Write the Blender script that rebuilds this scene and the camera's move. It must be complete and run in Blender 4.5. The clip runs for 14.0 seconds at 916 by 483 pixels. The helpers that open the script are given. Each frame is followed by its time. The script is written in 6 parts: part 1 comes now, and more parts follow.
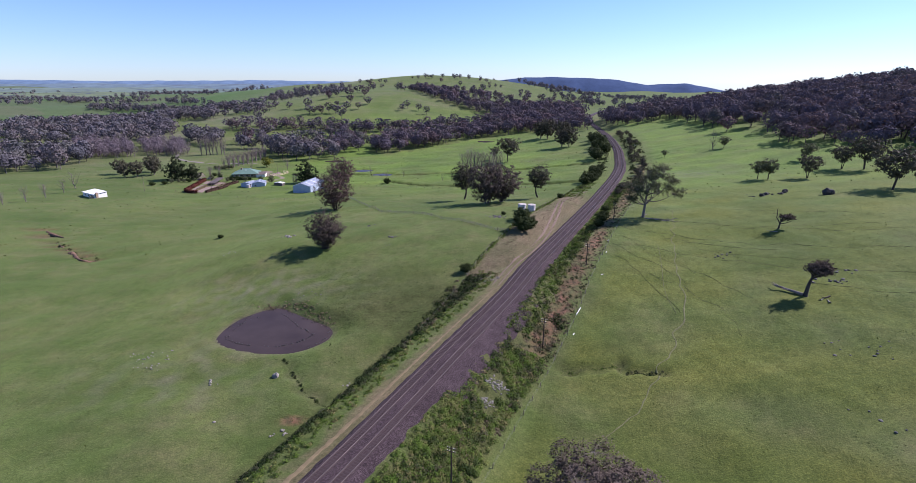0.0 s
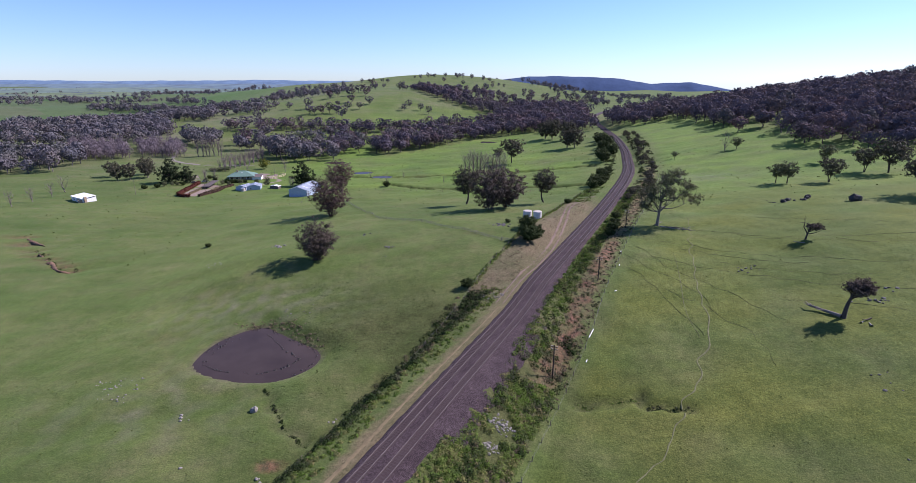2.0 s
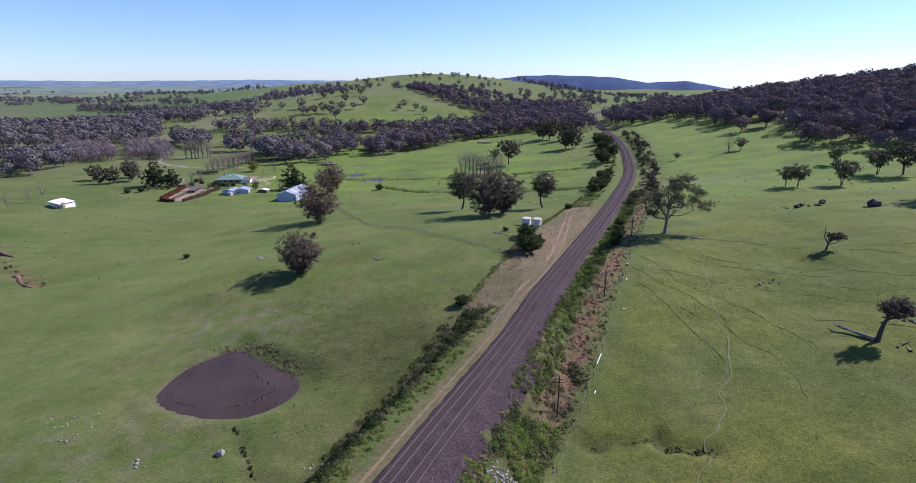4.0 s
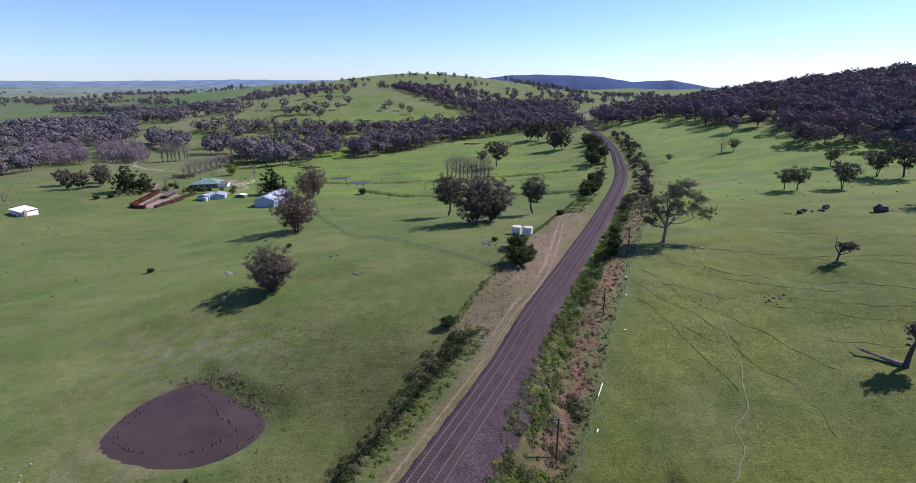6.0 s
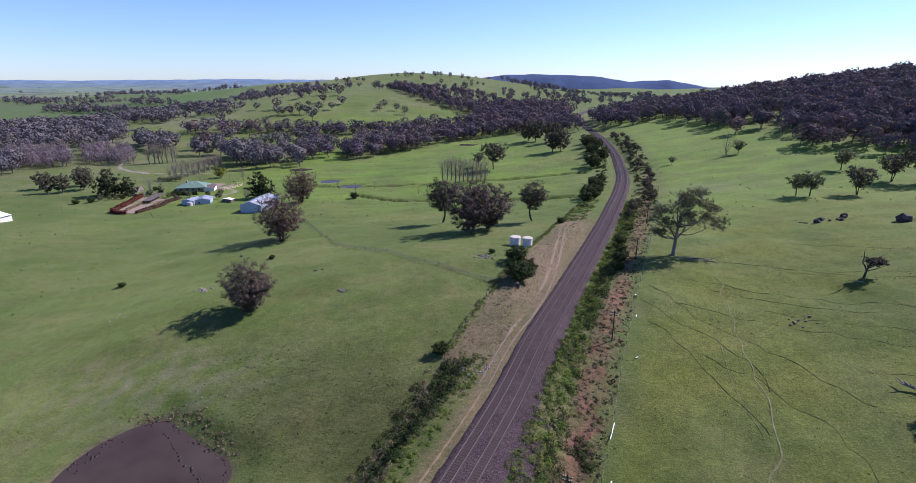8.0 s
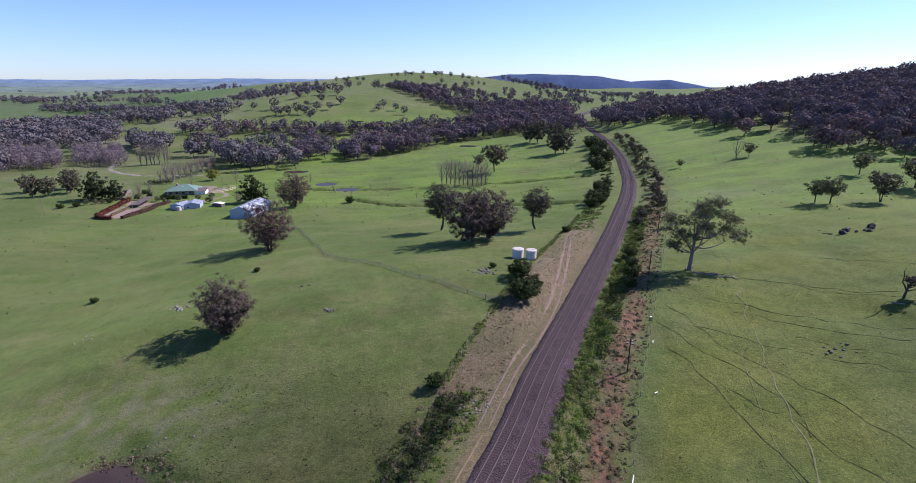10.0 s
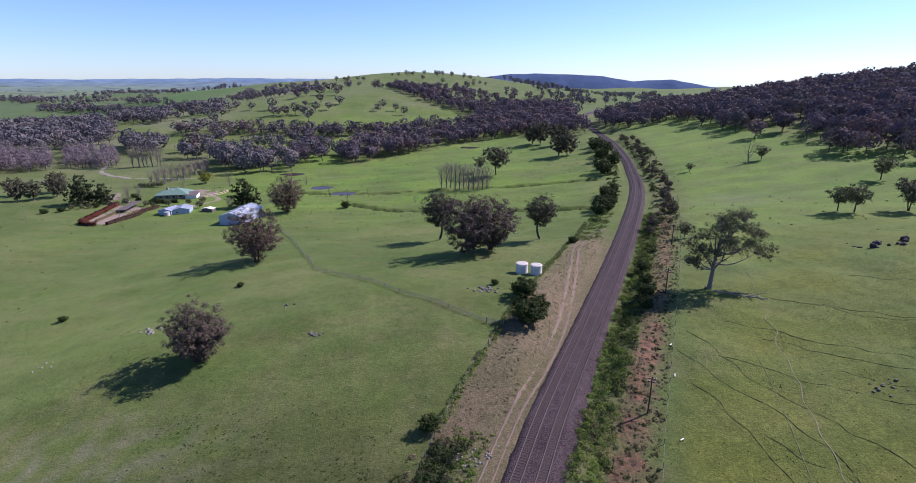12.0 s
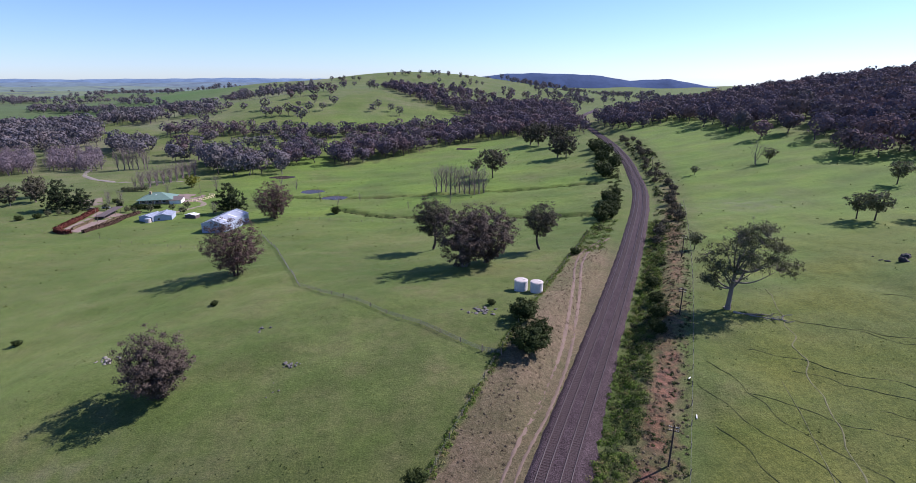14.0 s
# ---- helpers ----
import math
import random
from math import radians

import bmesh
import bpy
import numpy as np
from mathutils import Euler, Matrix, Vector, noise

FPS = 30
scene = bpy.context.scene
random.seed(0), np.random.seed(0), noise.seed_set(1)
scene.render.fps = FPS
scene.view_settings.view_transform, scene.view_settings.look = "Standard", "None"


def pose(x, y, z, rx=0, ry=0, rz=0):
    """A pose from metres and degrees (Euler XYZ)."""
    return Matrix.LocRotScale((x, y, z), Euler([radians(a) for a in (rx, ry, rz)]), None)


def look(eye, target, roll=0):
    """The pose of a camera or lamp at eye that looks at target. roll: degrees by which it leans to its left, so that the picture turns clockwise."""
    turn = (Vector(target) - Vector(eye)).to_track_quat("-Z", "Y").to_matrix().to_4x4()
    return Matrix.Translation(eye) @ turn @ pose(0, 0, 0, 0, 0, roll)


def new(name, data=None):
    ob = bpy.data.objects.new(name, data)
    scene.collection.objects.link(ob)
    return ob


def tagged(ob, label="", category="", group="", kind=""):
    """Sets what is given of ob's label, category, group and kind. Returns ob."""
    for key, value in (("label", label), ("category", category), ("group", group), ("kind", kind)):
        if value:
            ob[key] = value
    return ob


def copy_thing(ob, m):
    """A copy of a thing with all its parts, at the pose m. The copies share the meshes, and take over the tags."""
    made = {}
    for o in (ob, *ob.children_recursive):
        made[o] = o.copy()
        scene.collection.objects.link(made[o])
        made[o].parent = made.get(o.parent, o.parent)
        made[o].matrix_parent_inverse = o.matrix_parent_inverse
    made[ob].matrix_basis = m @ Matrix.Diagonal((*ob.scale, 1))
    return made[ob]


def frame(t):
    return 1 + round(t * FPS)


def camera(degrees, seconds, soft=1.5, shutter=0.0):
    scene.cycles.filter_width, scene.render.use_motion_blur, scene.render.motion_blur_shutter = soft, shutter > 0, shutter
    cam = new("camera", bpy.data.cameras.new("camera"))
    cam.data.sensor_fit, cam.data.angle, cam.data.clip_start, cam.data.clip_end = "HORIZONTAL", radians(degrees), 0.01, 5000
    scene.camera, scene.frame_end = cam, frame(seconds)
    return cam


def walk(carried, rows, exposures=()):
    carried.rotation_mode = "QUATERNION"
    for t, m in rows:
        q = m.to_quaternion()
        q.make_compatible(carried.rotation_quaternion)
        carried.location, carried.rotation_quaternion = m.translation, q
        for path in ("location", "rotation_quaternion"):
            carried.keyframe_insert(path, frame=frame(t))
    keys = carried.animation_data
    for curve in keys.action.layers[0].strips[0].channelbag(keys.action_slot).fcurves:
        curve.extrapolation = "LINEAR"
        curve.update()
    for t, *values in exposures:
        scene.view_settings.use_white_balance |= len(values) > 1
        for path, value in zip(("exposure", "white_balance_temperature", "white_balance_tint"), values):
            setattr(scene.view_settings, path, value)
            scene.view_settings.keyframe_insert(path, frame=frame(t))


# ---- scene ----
# The camera flies over the railway at a steady pace: seconds, place, turn to the left, tilt and roll in degrees.
cam = camera(82.82, 14.0, soft=0.65)
PATH = [
    (0, 0.02, 0.00, 54.02, -0.000, -17.167, 0.254),
    (0.5, 0.12, 3.39, 53.99, 0.058, -17.189, 0.180),
    (1, 0.28, 6.82, 53.98, 0.155, -17.178, 0.195),
    (1.5, 0.47, 10.20, 53.96, 0.282, -17.217, 0.155),
    (2, 0.70, 13.64, 53.97, 0.357, -17.237, 0.123),
    (2.5, 0.93, 16.97, 53.98, 0.439, -17.258, 0.078),
    (5, 1.73, 33.24, 53.90, -0.731, -17.328, -0.039),
    (5.5, 1.94, 36.53, 53.91, -1.136, -17.340, -0.029),
    (6, 2.19, 39.81, 53.95, -1.389, -17.348, -0.080),
    (6.5, 2.46, 43.00, 54.01, -1.566, -17.369, -0.091),
    (7, 2.67, 46.28, 54.08, -1.670, -17.362, -0.054),
    (7.5, 2.90, 49.54, 54.10, -1.748, -17.388, -0.064),
    (8, 3.14, 52.85, 54.13, -1.800, -17.394, -0.032),
    (10.5, 4.53, 69.15, 54.27, -1.707, -17.440, 0.030),
    (11, 4.78, 72.48, 54.33, -1.680, -17.436, 0.028),
    (11.5, 5.04, 75.75, 54.33, -1.605, -17.468, 0.004),
    (12, 5.31, 79.03, 54.38, -1.584, -17.470, 0.037),
    (12.5, 5.62, 82.34, 54.40, -1.668, -17.495, 0.047),
    (13, 5.96, 85.71, 54.41, -1.869, -17.492, 0.033),
    (13.5, 6.34, 89.00, 54.39, -1.931, -17.509, -0.009),
    (14, 6.82, 92.40, 54.39, -1.881, -17.506, -0.027),
]
walk(cam, [(t, pose(x, y, z, 90 + tilt, 0, turn) @ pose(0, 0, 0, 0, 0, roll)) for t, x, y, z, turn, tilt, roll in PATH],
     exposures=[(0, 0.8, 6000, 24), (14, 0.8, 6000, 24)])

# ---- light ----
SUN_AZ, SUN_EL = radians(67), radians(41)
SUN_DIR = Vector((math.sin(SUN_AZ) * math.cos(SUN_EL), math.cos(SUN_AZ) * math.cos(SUN_EL), math.sin(SUN_EL)))
world = bpy.data.worlds.new("sky")
scene.world = world
world.use_nodes = True
wn = world.node_tree
sky = wn.nodes.new("ShaderNodeTexSky")
sky.sky_type = "NISHITA"
sky.sun_disc = False
sky.sun_elevation, sky.sun_rotation = SUN_EL, SUN_AZ
sky.altitude, sky.air_density, sky.dust_density, sky.ozone_density = 900, 1.0, 0.3, 2.4
tint = wn.nodes.new("ShaderNodeMix")
tint.data_type, tint.blend_type = "RGBA", "MULTIPLY"
tint.inputs[0].default_value = 1.0
tint.inputs[7].default_value = (0.79, 0.96, 1.24, 1)
wn.links.new(sky.outputs[0], tint.inputs[6])
wn.links.new(tint.outputs[2], wn.nodes["Background"].inputs[0])
wn.nodes["Background"].inputs[1].default_value = 0.076
sun_data = bpy.data.lights.new("sun", "SUN")
sun_data.energy, sun_data.angle, sun_data.color = 5.0, radians(0.53), (1.0, 0.93, 0.86)
sun = new("sun", sun_data)
sun.matrix_world = look((0, 0, 300), Vector((0, 0, 300)) - SUN_DIR)
scene.view_settings.exposure = 0.0

# ---- materials ----
def shader(name, rough=0.9, metal=0.0, spec=0.3):
    m = bpy.data.materials.new(name)
    m.use_nodes = True
    b = m.node_tree.nodes["Principled BSDF"]
    b.inputs["Roughness"].default_value, b.inputs["Metallic"].default_value = rough, metal
    b.inputs["Specular IOR Level"].default_value = spec
    return m, m.node_tree, b


def node(nt, kind, **values):
    n = nt.nodes.new(kind)
    for k, v in values.items():
        n.inputs[k.replace("_", " ")].default_value = v
    return n


def noise_tex(nt, scale, detail=4, rough=0.6, coords="Object"):
    c = nt.nodes.new("ShaderNodeTexCoord")
    n = node(nt, "ShaderNodeTexNoise", Scale=scale, Detail=detail, Roughness=rough)
    nt.links.new(c.outputs[coords], n.inputs["Vector"])
    return n.outputs["Fac"]


def ramp(nt, fac, stops):
    r = nt.nodes.new("ShaderNodeValToRGB")
    e = r.color_ramp.elements
    while len(e) < len(stops):
        e.new(0.5)
    for k, (p, c) in enumerate(stops):
        e[k].position, e[k].color = p, (*c, 1)
    nt.links.new(fac, r.inputs[0])
    return r.outputs[0]


def grey(a, b):
    return [(a, (0, 0, 0)), (b, (1, 1, 1))]


def blend(nt, fac, a, b, how="MIX"):
    m = nt.nodes.new("ShaderNodeMix")
    m.data_type, m.blend_type = "RGBA", how
    for sock, v in ((m.inputs[0], fac), (m.inputs[6], a), (m.inputs[7], b)):
        if isinstance(v, (int, float)):
            sock.default_value = v
        elif isinstance(v, tuple):
            sock.default_value = (*v, 1)
        else:
            nt.links.new(v, sock)
    return m.outputs[2]


def bump(nt, b, height, strength, dist):
    n = node(nt, "ShaderNodeBump", Strength=strength, Distance=dist)
    nt.links.new(height, n.inputs["Height"])
    nt.links.new(n.outputs[0], b.inputs["Normal"])


def attr(nt, name):
    a = nt.nodes.new("ShaderNodeAttribute")
    a.attribute_name = name
    return a.outputs["Fac"]


def plain(name, colour, rough=0.8, metal=0.0, scale=1.5, vary=0.25, rel=0.0, spec=0.3):
    """A weathered surface: grain and stains of two sizes over one colour."""
    m, nt, b = shader(name, rough, metal, spec)
    lo = tuple(c * (1 - vary) for c in colour)
    hi = tuple(min(1, c * (1 + vary)) for c in colour)
    c = ramp(nt, noise_tex(nt, scale, 5), [(0.3, lo), (0.7, hi)])
    c = blend(nt, 0.35, c, ramp(nt, noise_tex(nt, scale * 9, 3), [(0.3, lo), (0.7, hi)]))
    nt.links.new(c, b.inputs["Base Color"])
    if rel:
        bump(nt, b, noise_tex(nt, scale * 8, 4), 0.6, rel)
    return m


def foliage(name, dark, light, rough=0.75, thin_share=0.22):
    """Leaves that differ from clump to clump and from plant to plant."""
    m, nt, b = shader(name, rough, 0, 0.08)
    g = nt.nodes.new("ShaderNodeNewGeometry")
    c = ramp(nt, g.outputs["Random Per Island"], [(0.0, dark), (1.0, light)])
    o = nt.nodes.new("ShaderNodeObjectInfo")
    k = ramp(nt, o.outputs["Random"], [(0.0, (0.8, 0.8, 0.8)), (1.0, (1.15, 1.1, 1.05))])
    c = blend(nt, 1.0, c, k, "MULTIPLY")
    c = blend(nt, 0.6, c, ramp(nt, noise_tex(nt, 0.06, 2, 0.5, "Generated"), [(0.3, dark), (0.7, light)]))
    nt.links.new(c, b.inputs["Base Color"])
    thin = nt.nodes.new("ShaderNodeBsdfTranslucent")
    nt.links.new(c, thin.inputs["Color"])
    mix = nt.nodes.new("ShaderNodeMixShader")
    mix.inputs[0].default_value = thin_share
    nt.links.new(b.outputs[0], mix.inputs[1])
    nt.links.new(thin.outputs[0], mix.inputs[2])
    nt.links.new(mix.outputs[0], nt.nodes["Material Output"].inputs["Surface"])
    return m


def make_ground_mat():
    m, nt, b = shader("pasture", 0.95, 0, 0.15)
    big = noise_tex(nt, 0.012, 5, 0.6)
    mid = noise_tex(nt, 0.11, 5, 0.65)
    fine = noise_tex(nt, 1.3, 5, 0.75)
    grain = noise_tex(nt, 3.2, 3, 0.75)
    c = ramp(nt, big, [(0.35, (0.083, 0.117, 0.030)), (0.52, (0.098, 0.130, 0.035)), (0.68, (0.121, 0.135, 0.044))])
    c = blend(nt, ramp(nt, mid, grey(0.42, 0.72)), c, (0.122, 0.127, 0.051))
    tc = nt.nodes.new("ShaderNodeTexCoord")
    mp = node(nt, "ShaderNodeMapping", Rotation=(0, 0, 0.5), Scale=(0.25, 1.0, 1.0))
    drift = node(nt, "ShaderNodeTexNoise", Scale=0.09, Detail=5, Roughness=0.62)
    nt.links.new(tc.outputs["Object"], mp.inputs["Vector"])
    nt.links.new(mp.outputs[0], drift.inputs["Vector"])
    patch = noise_tex(nt, 0.035, 6, 0.7)
    c = blend(nt, 1.0, c, ramp(nt, patch, [(0.3, (0.74, 0.82, 0.70)), (0.52, (1.0, 1.0, 1.0)), (0.72, (1.25, 1.14, 1.3))]), "MULTIPLY")
    blades = ramp(nt, fine, [(0.34, (0.74, 0.77, 0.74)), (0.66, (1.24, 1.2, 1.22))])
    c = blend(nt, 0.65, c, blend(nt, 1.0, c, blades, "MULTIPLY"))
    speck = ramp(nt, grain, [(0.36, (0.66, 0.69, 0.66)), (0.64, (1.31, 1.29, 1.29))])
    sward = noise_tex(nt, 0.45, 6, 0.75)
    lush = blend(nt, ramp(nt, fine, grey(0.36, 0.64)), (0.084, 0.158, 0.020), (0.158, 0.226, 0.042))
    c = blend(nt, attr(nt, "lush"), c, lush)
    olive = blend(nt, ramp(nt, fine, grey(0.36, 0.64)), (0.080, 0.098, 0.016), (0.140, 0.158, 0.030))
    c = blend(nt, attr(nt, "olive"), c, olive)
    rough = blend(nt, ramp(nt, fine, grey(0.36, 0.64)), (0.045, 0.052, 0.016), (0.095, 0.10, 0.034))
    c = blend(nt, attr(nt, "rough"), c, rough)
    tan = blend(nt, ramp(nt, mid, grey(0.4, 0.6)), (0.135, 0.135, 0.085), (0.185, 0.165, 0.12))
    c = blend(nt, attr(nt, "tan"), c, tan)
    dry = blend(nt, ramp(nt, fine, grey(0.36, 0.64)), (0.108, 0.076, 0.048), (0.20, 0.150, 0.10))
    c = blend(nt, attr(nt, "dry"), c, dry)
    clod = noise_tex(nt, 0.7, 4, 0.7)
    red = blend(nt, ramp(nt, clod, grey(0.38, 0.62)), (0.07, 0.045, 0.033), blend(nt, ramp(nt, fine, grey(0.3, 0.7)), (0.18, 0.073, 0.048), (0.29, 0.15, 0.105)))
    c = blend(nt, attr(nt, "red"), c, red)
    mud = blend(nt, ramp(nt, fine, grey(0.3, 0.7)), (0.075, 0.06, 0.045), (0.14, 0.115, 0.08))
    c = blend(nt, attr(nt, "mud"), c, mud)
    c = blend(nt, 0.85, c, blend(nt, 1.0, c, speck, "MULTIPLY"))
    c = blend(nt, 1.0, c, ramp(nt, sward, [(0.3, (0.74, 0.78, 0.74)), (0.5, (1.0, 1.0, 1.0)), (0.7, (1.2, 1.17, 1.18))]), "MULTIPLY")
    c = blend(nt, 1.0, c, ramp(nt, noise_tex(nt, 0.022, 5, 0.62), [(0.32, (0.80, 0.86, 0.78)), (0.5, (1.0, 1.0, 1.0)), (0.68, (1.2, 1.13, 1.16))]), "MULTIPLY")
    c = blend(nt, 1.0, c, ramp(nt, drift.outputs["Fac"], [(0.32, (0.80, 0.88, 0.76)), (0.5, (1.0, 1.0, 1.0)), (0.68, (1.18, 1.10, 1.2))]), "MULTIPLY")
    cells = node(nt, "ShaderNodeTexVoronoi", Scale=0.0042)
    warp = node(nt, "ShaderNodeMapping", Rotation=(0, 0, 0.35), Scale=(0.7, 1.3, 1.0))
    nt.links.new(tc.outputs["Object"], warp.inputs["Vector"])
    nt.links.new(warp.outputs[0], cells.inputs["Vector"])
    field = nt.nodes.new("ShaderNodeSeparateColor")
    nt.links.new(cells.outputs["Color"], field.inputs[0])
    # Field tones are greyed to carry some haze in the colour.
    paddock = ramp(nt, field.outputs[0], [(0.0, (0.085, 0.135, 0.045)), (0.3, (0.125, 0.130, 0.080)), (0.55, (0.105, 0.130, 0.070)), (0.8, (0.060, 0.125, 0.040)), (1.0, (0.150, 0.145, 0.100))])
    c = blend(nt, attr(nt, "paddock"), c, blend(nt, 1.0, paddock, blend(nt, 0.5, (1.0, 1.0, 1.0), ramp(nt, patch, grey(0.2, 0.7))), "MULTIPLY"))
    nt.links.new(blend(nt, 1.0, c, (0.655, 0.65, 0.67), "MULTIPLY"), b.inputs["Base Color"])
    b.inputs["Sheen Weight"].default_value = 0.16
    b.inputs["Sheen Roughness"].default_value = 0.45
    b.inputs["Sheen Tint"].default_value = (0.55, 0.8, 0.2, 1)
    h = nt.nodes.new("ShaderNodeMath")
    h.operation = "ADD"
    nt.links.new(fine, h.inputs[0])
    nt.links.new(grain, h.inputs[1])
    bump(nt, b, h.outputs[0], 0.8, 0.16)
    return m


def make_ballast_mat():
    m, nt, b = shader("ballast_stone", 0.95, 0, 0.2)
    tc = nt.nodes.new("ShaderNodeTexCoord")
    v = node(nt, "ShaderNodeTexVoronoi", Scale=5.5)
    nt.links.new(tc.outputs["Object"], v.inputs["Vector"])
    stone = ramp(nt, v.outputs["Color"], [(0.0, (0.024, 0.017, 0.018)), (0.5, (0.065, 0.048, 0.051)), (1.0, (0.138, 0.107, 0.112))])
    stain = ramp(nt, noise_tex(nt, 0.25, 5), [(0.35, (0.46, 0.41, 0.44)), (0.7, (0.82, 0.77, 0.80))])
    c = blend(nt, 1.0, stone, stain, "MULTIPLY")
    dirt = attr(nt, "oil")
    c = blend(nt, dirt, c, (0.045, 0.030, 0.031))
    nt.links.new(c, b.inputs["Base Color"])
    bump(nt, b, v.outputs["Distance"], 0.9, 0.12)
    return m


def make_water_mat():
    m, nt, b = shader("muddy_water", 0.25, 0, 0.12)
    c = ramp(nt, noise_tex(nt, 0.08, 3), [(0.3, (0.034, 0.024, 0.021)), (0.7, (0.052, 0.038, 0.033))])
    nt.links.new(c, b.inputs["Base Color"])
    bump(nt, b, noise_tex(nt, 1.8, 3), 0.15, 0.05)
    return m


GROUND = make_ground_mat()
BALLAST = make_ballast_mat()
WATER = make_water_mat()
STEEL = plain("rail_steel", (0.055, 0.038, 0.034), 0.5, 0.6, 3, 0.3)
SHINE = plain("polished_rail_head", (0.098, 0.086, 0.090), 0.45, 0.7, 3, 0.15)
SLEEPER = plain("weathered_sleeper", (0.051, 0.038, 0.037), 0.9, 0, 2, 0.35, 0.02)
DIRT = plain("bare_dirt", (0.135, 0.098, 0.075), 0.95, 0, 0.6, 0.25, 0.05)
PATHDIRT = plain("trodden_dirt", (0.112, 0.112, 0.052), 0.95, 0, 0.8, 0.35, 0.05)
BARK = plain("grey_bark", (0.164, 0.139, 0.119), 0.9, 0, 1.2, 0.35, 0.04)
DARKBARK = plain("dark_bark", (0.061, 0.049, 0.041), 0.95, 0, 1.2, 0.35, 0.04)
DEADWOOD = plain("bleached_wood", (0.229, 0.208, 0.189), 0.9, 0, 1.5, 0.3, 0.03)
TWIGS = plain("bare_twigs", (0.164, 0.135, 0.127), 0.95, 0, 0.8, 0.25)
GUM = foliage("gum_leaves", (0.054, 0.054, 0.035), (0.104, 0.096, 0.066), 0.75, 0.15)
GUM_BROWN = foliage("brown_gum_leaves", (0.060, 0.048, 0.039), (0.124, 0.099, 0.082), 0.75, 0.15)
GUM_RUSSET = foliage("russet_gum_leaves", (0.071, 0.048, 0.041), (0.141, 0.095, 0.083), 0.75, 0.15)
GUM_GREEN = foliage("green_gum_leaves", (0.055, 0.068, 0.036), (0.171, 0.176, 0.092))
PINE = foliage("dark_needles", (0.014, 0.022, 0.011), (0.039, 0.055, 0.024))
SHRUB = foliage("shrub_leaves", (0.016, 0.027, 0.008), (0.059, 0.080, 0.023), 0.7, 0.12)
SCRUB = foliage("rank_grass", (0.033, 0.053, 0.010), (0.139, 0.168, 0.034))
STRAW = foliage("dry_grass", (0.090, 0.070, 0.041), (0.189, 0.148, 0.090))
SPRING = foliage("spring_leaves", (0.107, 0.123, 0.016), (0.205, 0.205, 0.037))
RUST_HEDGE = foliage("russet_hedge", (0.057, 0.018, 0.013), (0.131, 0.045, 0.033))
BLOSSOM = foliage("pale_blossom", (0.35, 0.3, 0.3), (0.6, 0.52, 0.5))
TUFT = foliage("grass_tufts", (0.053, 0.070, 0.016), (0.107, 0.127, 0.033))
DARKROCK = plain("dark_granite", (0.037, 0.035, 0.034), 0.9, 0, 1.0, 0.5, 0.08)
ROCK = plain("granite", (0.10, 0.094, 0.09), 0.9, 0, 1.0, 0.45, 0.08)
PALEROCK = plain("pale_stone", (0.188, 0.174, 0.156), 0.9, 0, 1.0, 0.3, 0.05)
CONCRETE = plain("weathered_concrete", (0.492, 0.480, 0.459), 0.85, 0, 0.7, 0.2, 0.01)
TANKLID = plain("stained_concrete_lid", (0.410, 0.369, 0.344), 0.9, 0, 0.6, 0.25, 0.01)
IRON = plain("zinc_sheet", (0.377, 0.410, 0.467), 0.42, 0.35, 0.5, 0.12)
WALLBLUE = plain("pale_blue_sheet", (0.328, 0.385, 0.476), 0.5, 0.1, 0.5, 0.12)
WHITE = plain("white_paint", (0.686, 0.686, 0.669), 0.6, 0, 0.8, 0.08)
ROOFGREEN = plain("green_roof_sheet", (0.131, 0.205, 0.164), 0.5, 0.1, 0.6, 0.15)
BRICKS = plain("tan_brick", (0.312, 0.230, 0.164), 0.9, 0, 2.0, 0.2)
GLASS = shader("dark_window_glass", 0.08, 0, 0.5)[0]
GLASS.node_tree.nodes["Principled BSDF"].inputs["Base Color"].default_value = (0.03, 0.035, 0.04, 1)
WOOD = plain("weathered_timber", (0.19, 0.155, 0.125), 0.9, 0, 2.0, 0.3, 0.02)
DARKWOOD = plain("dark_pole_timber", (0.049, 0.039, 0.034), 0.9, 0, 2.0, 0.3, 0.02)
WIRE = plain("fence_wire", (0.17, 0.17, 0.17), 0.6, 0.2, 2.0, 0.1)
SHADE_ROOF = plain("grey_shade_roof", (0.107, 0.086, 0.082), 0.8, 0, 0.7, 0.2)
PAVING = plain("pale_pink_paving", (0.189, 0.143, 0.119), 0.9, 0, 0.5, 0.2)

# ---- the lie of the land ----
# Broad swells on a wide grid, rows from south to north, and lesser ones round the railway.
SWELL_X, SWELL_Y = (-800, -500, -250, 0, 250, 500, 800), (0, 250, 500, 750, 1050)
SWELLS = [(-1.7, -1.4, 3.2, -3.1, 14.3, 18.5, 7.8),
          (-3.0, 2.2, 7.4, -7.7, 5.0, 15.8, 15.7),
          (-1.7, -4.4, -4.3, -3.9, 18.3, 11.3, 12.4),
          (10.9, -2.7, 11.1, -16.1, 7.7, 23.9, 42.9),
          (-15.0, -8.0, 26.2, 14.3, -4.7, -1.6, 38.4)]
RISE_X, RISE_Y = (-70, -15, 40, 95, 150), (90, 145, 200, 255, 310)
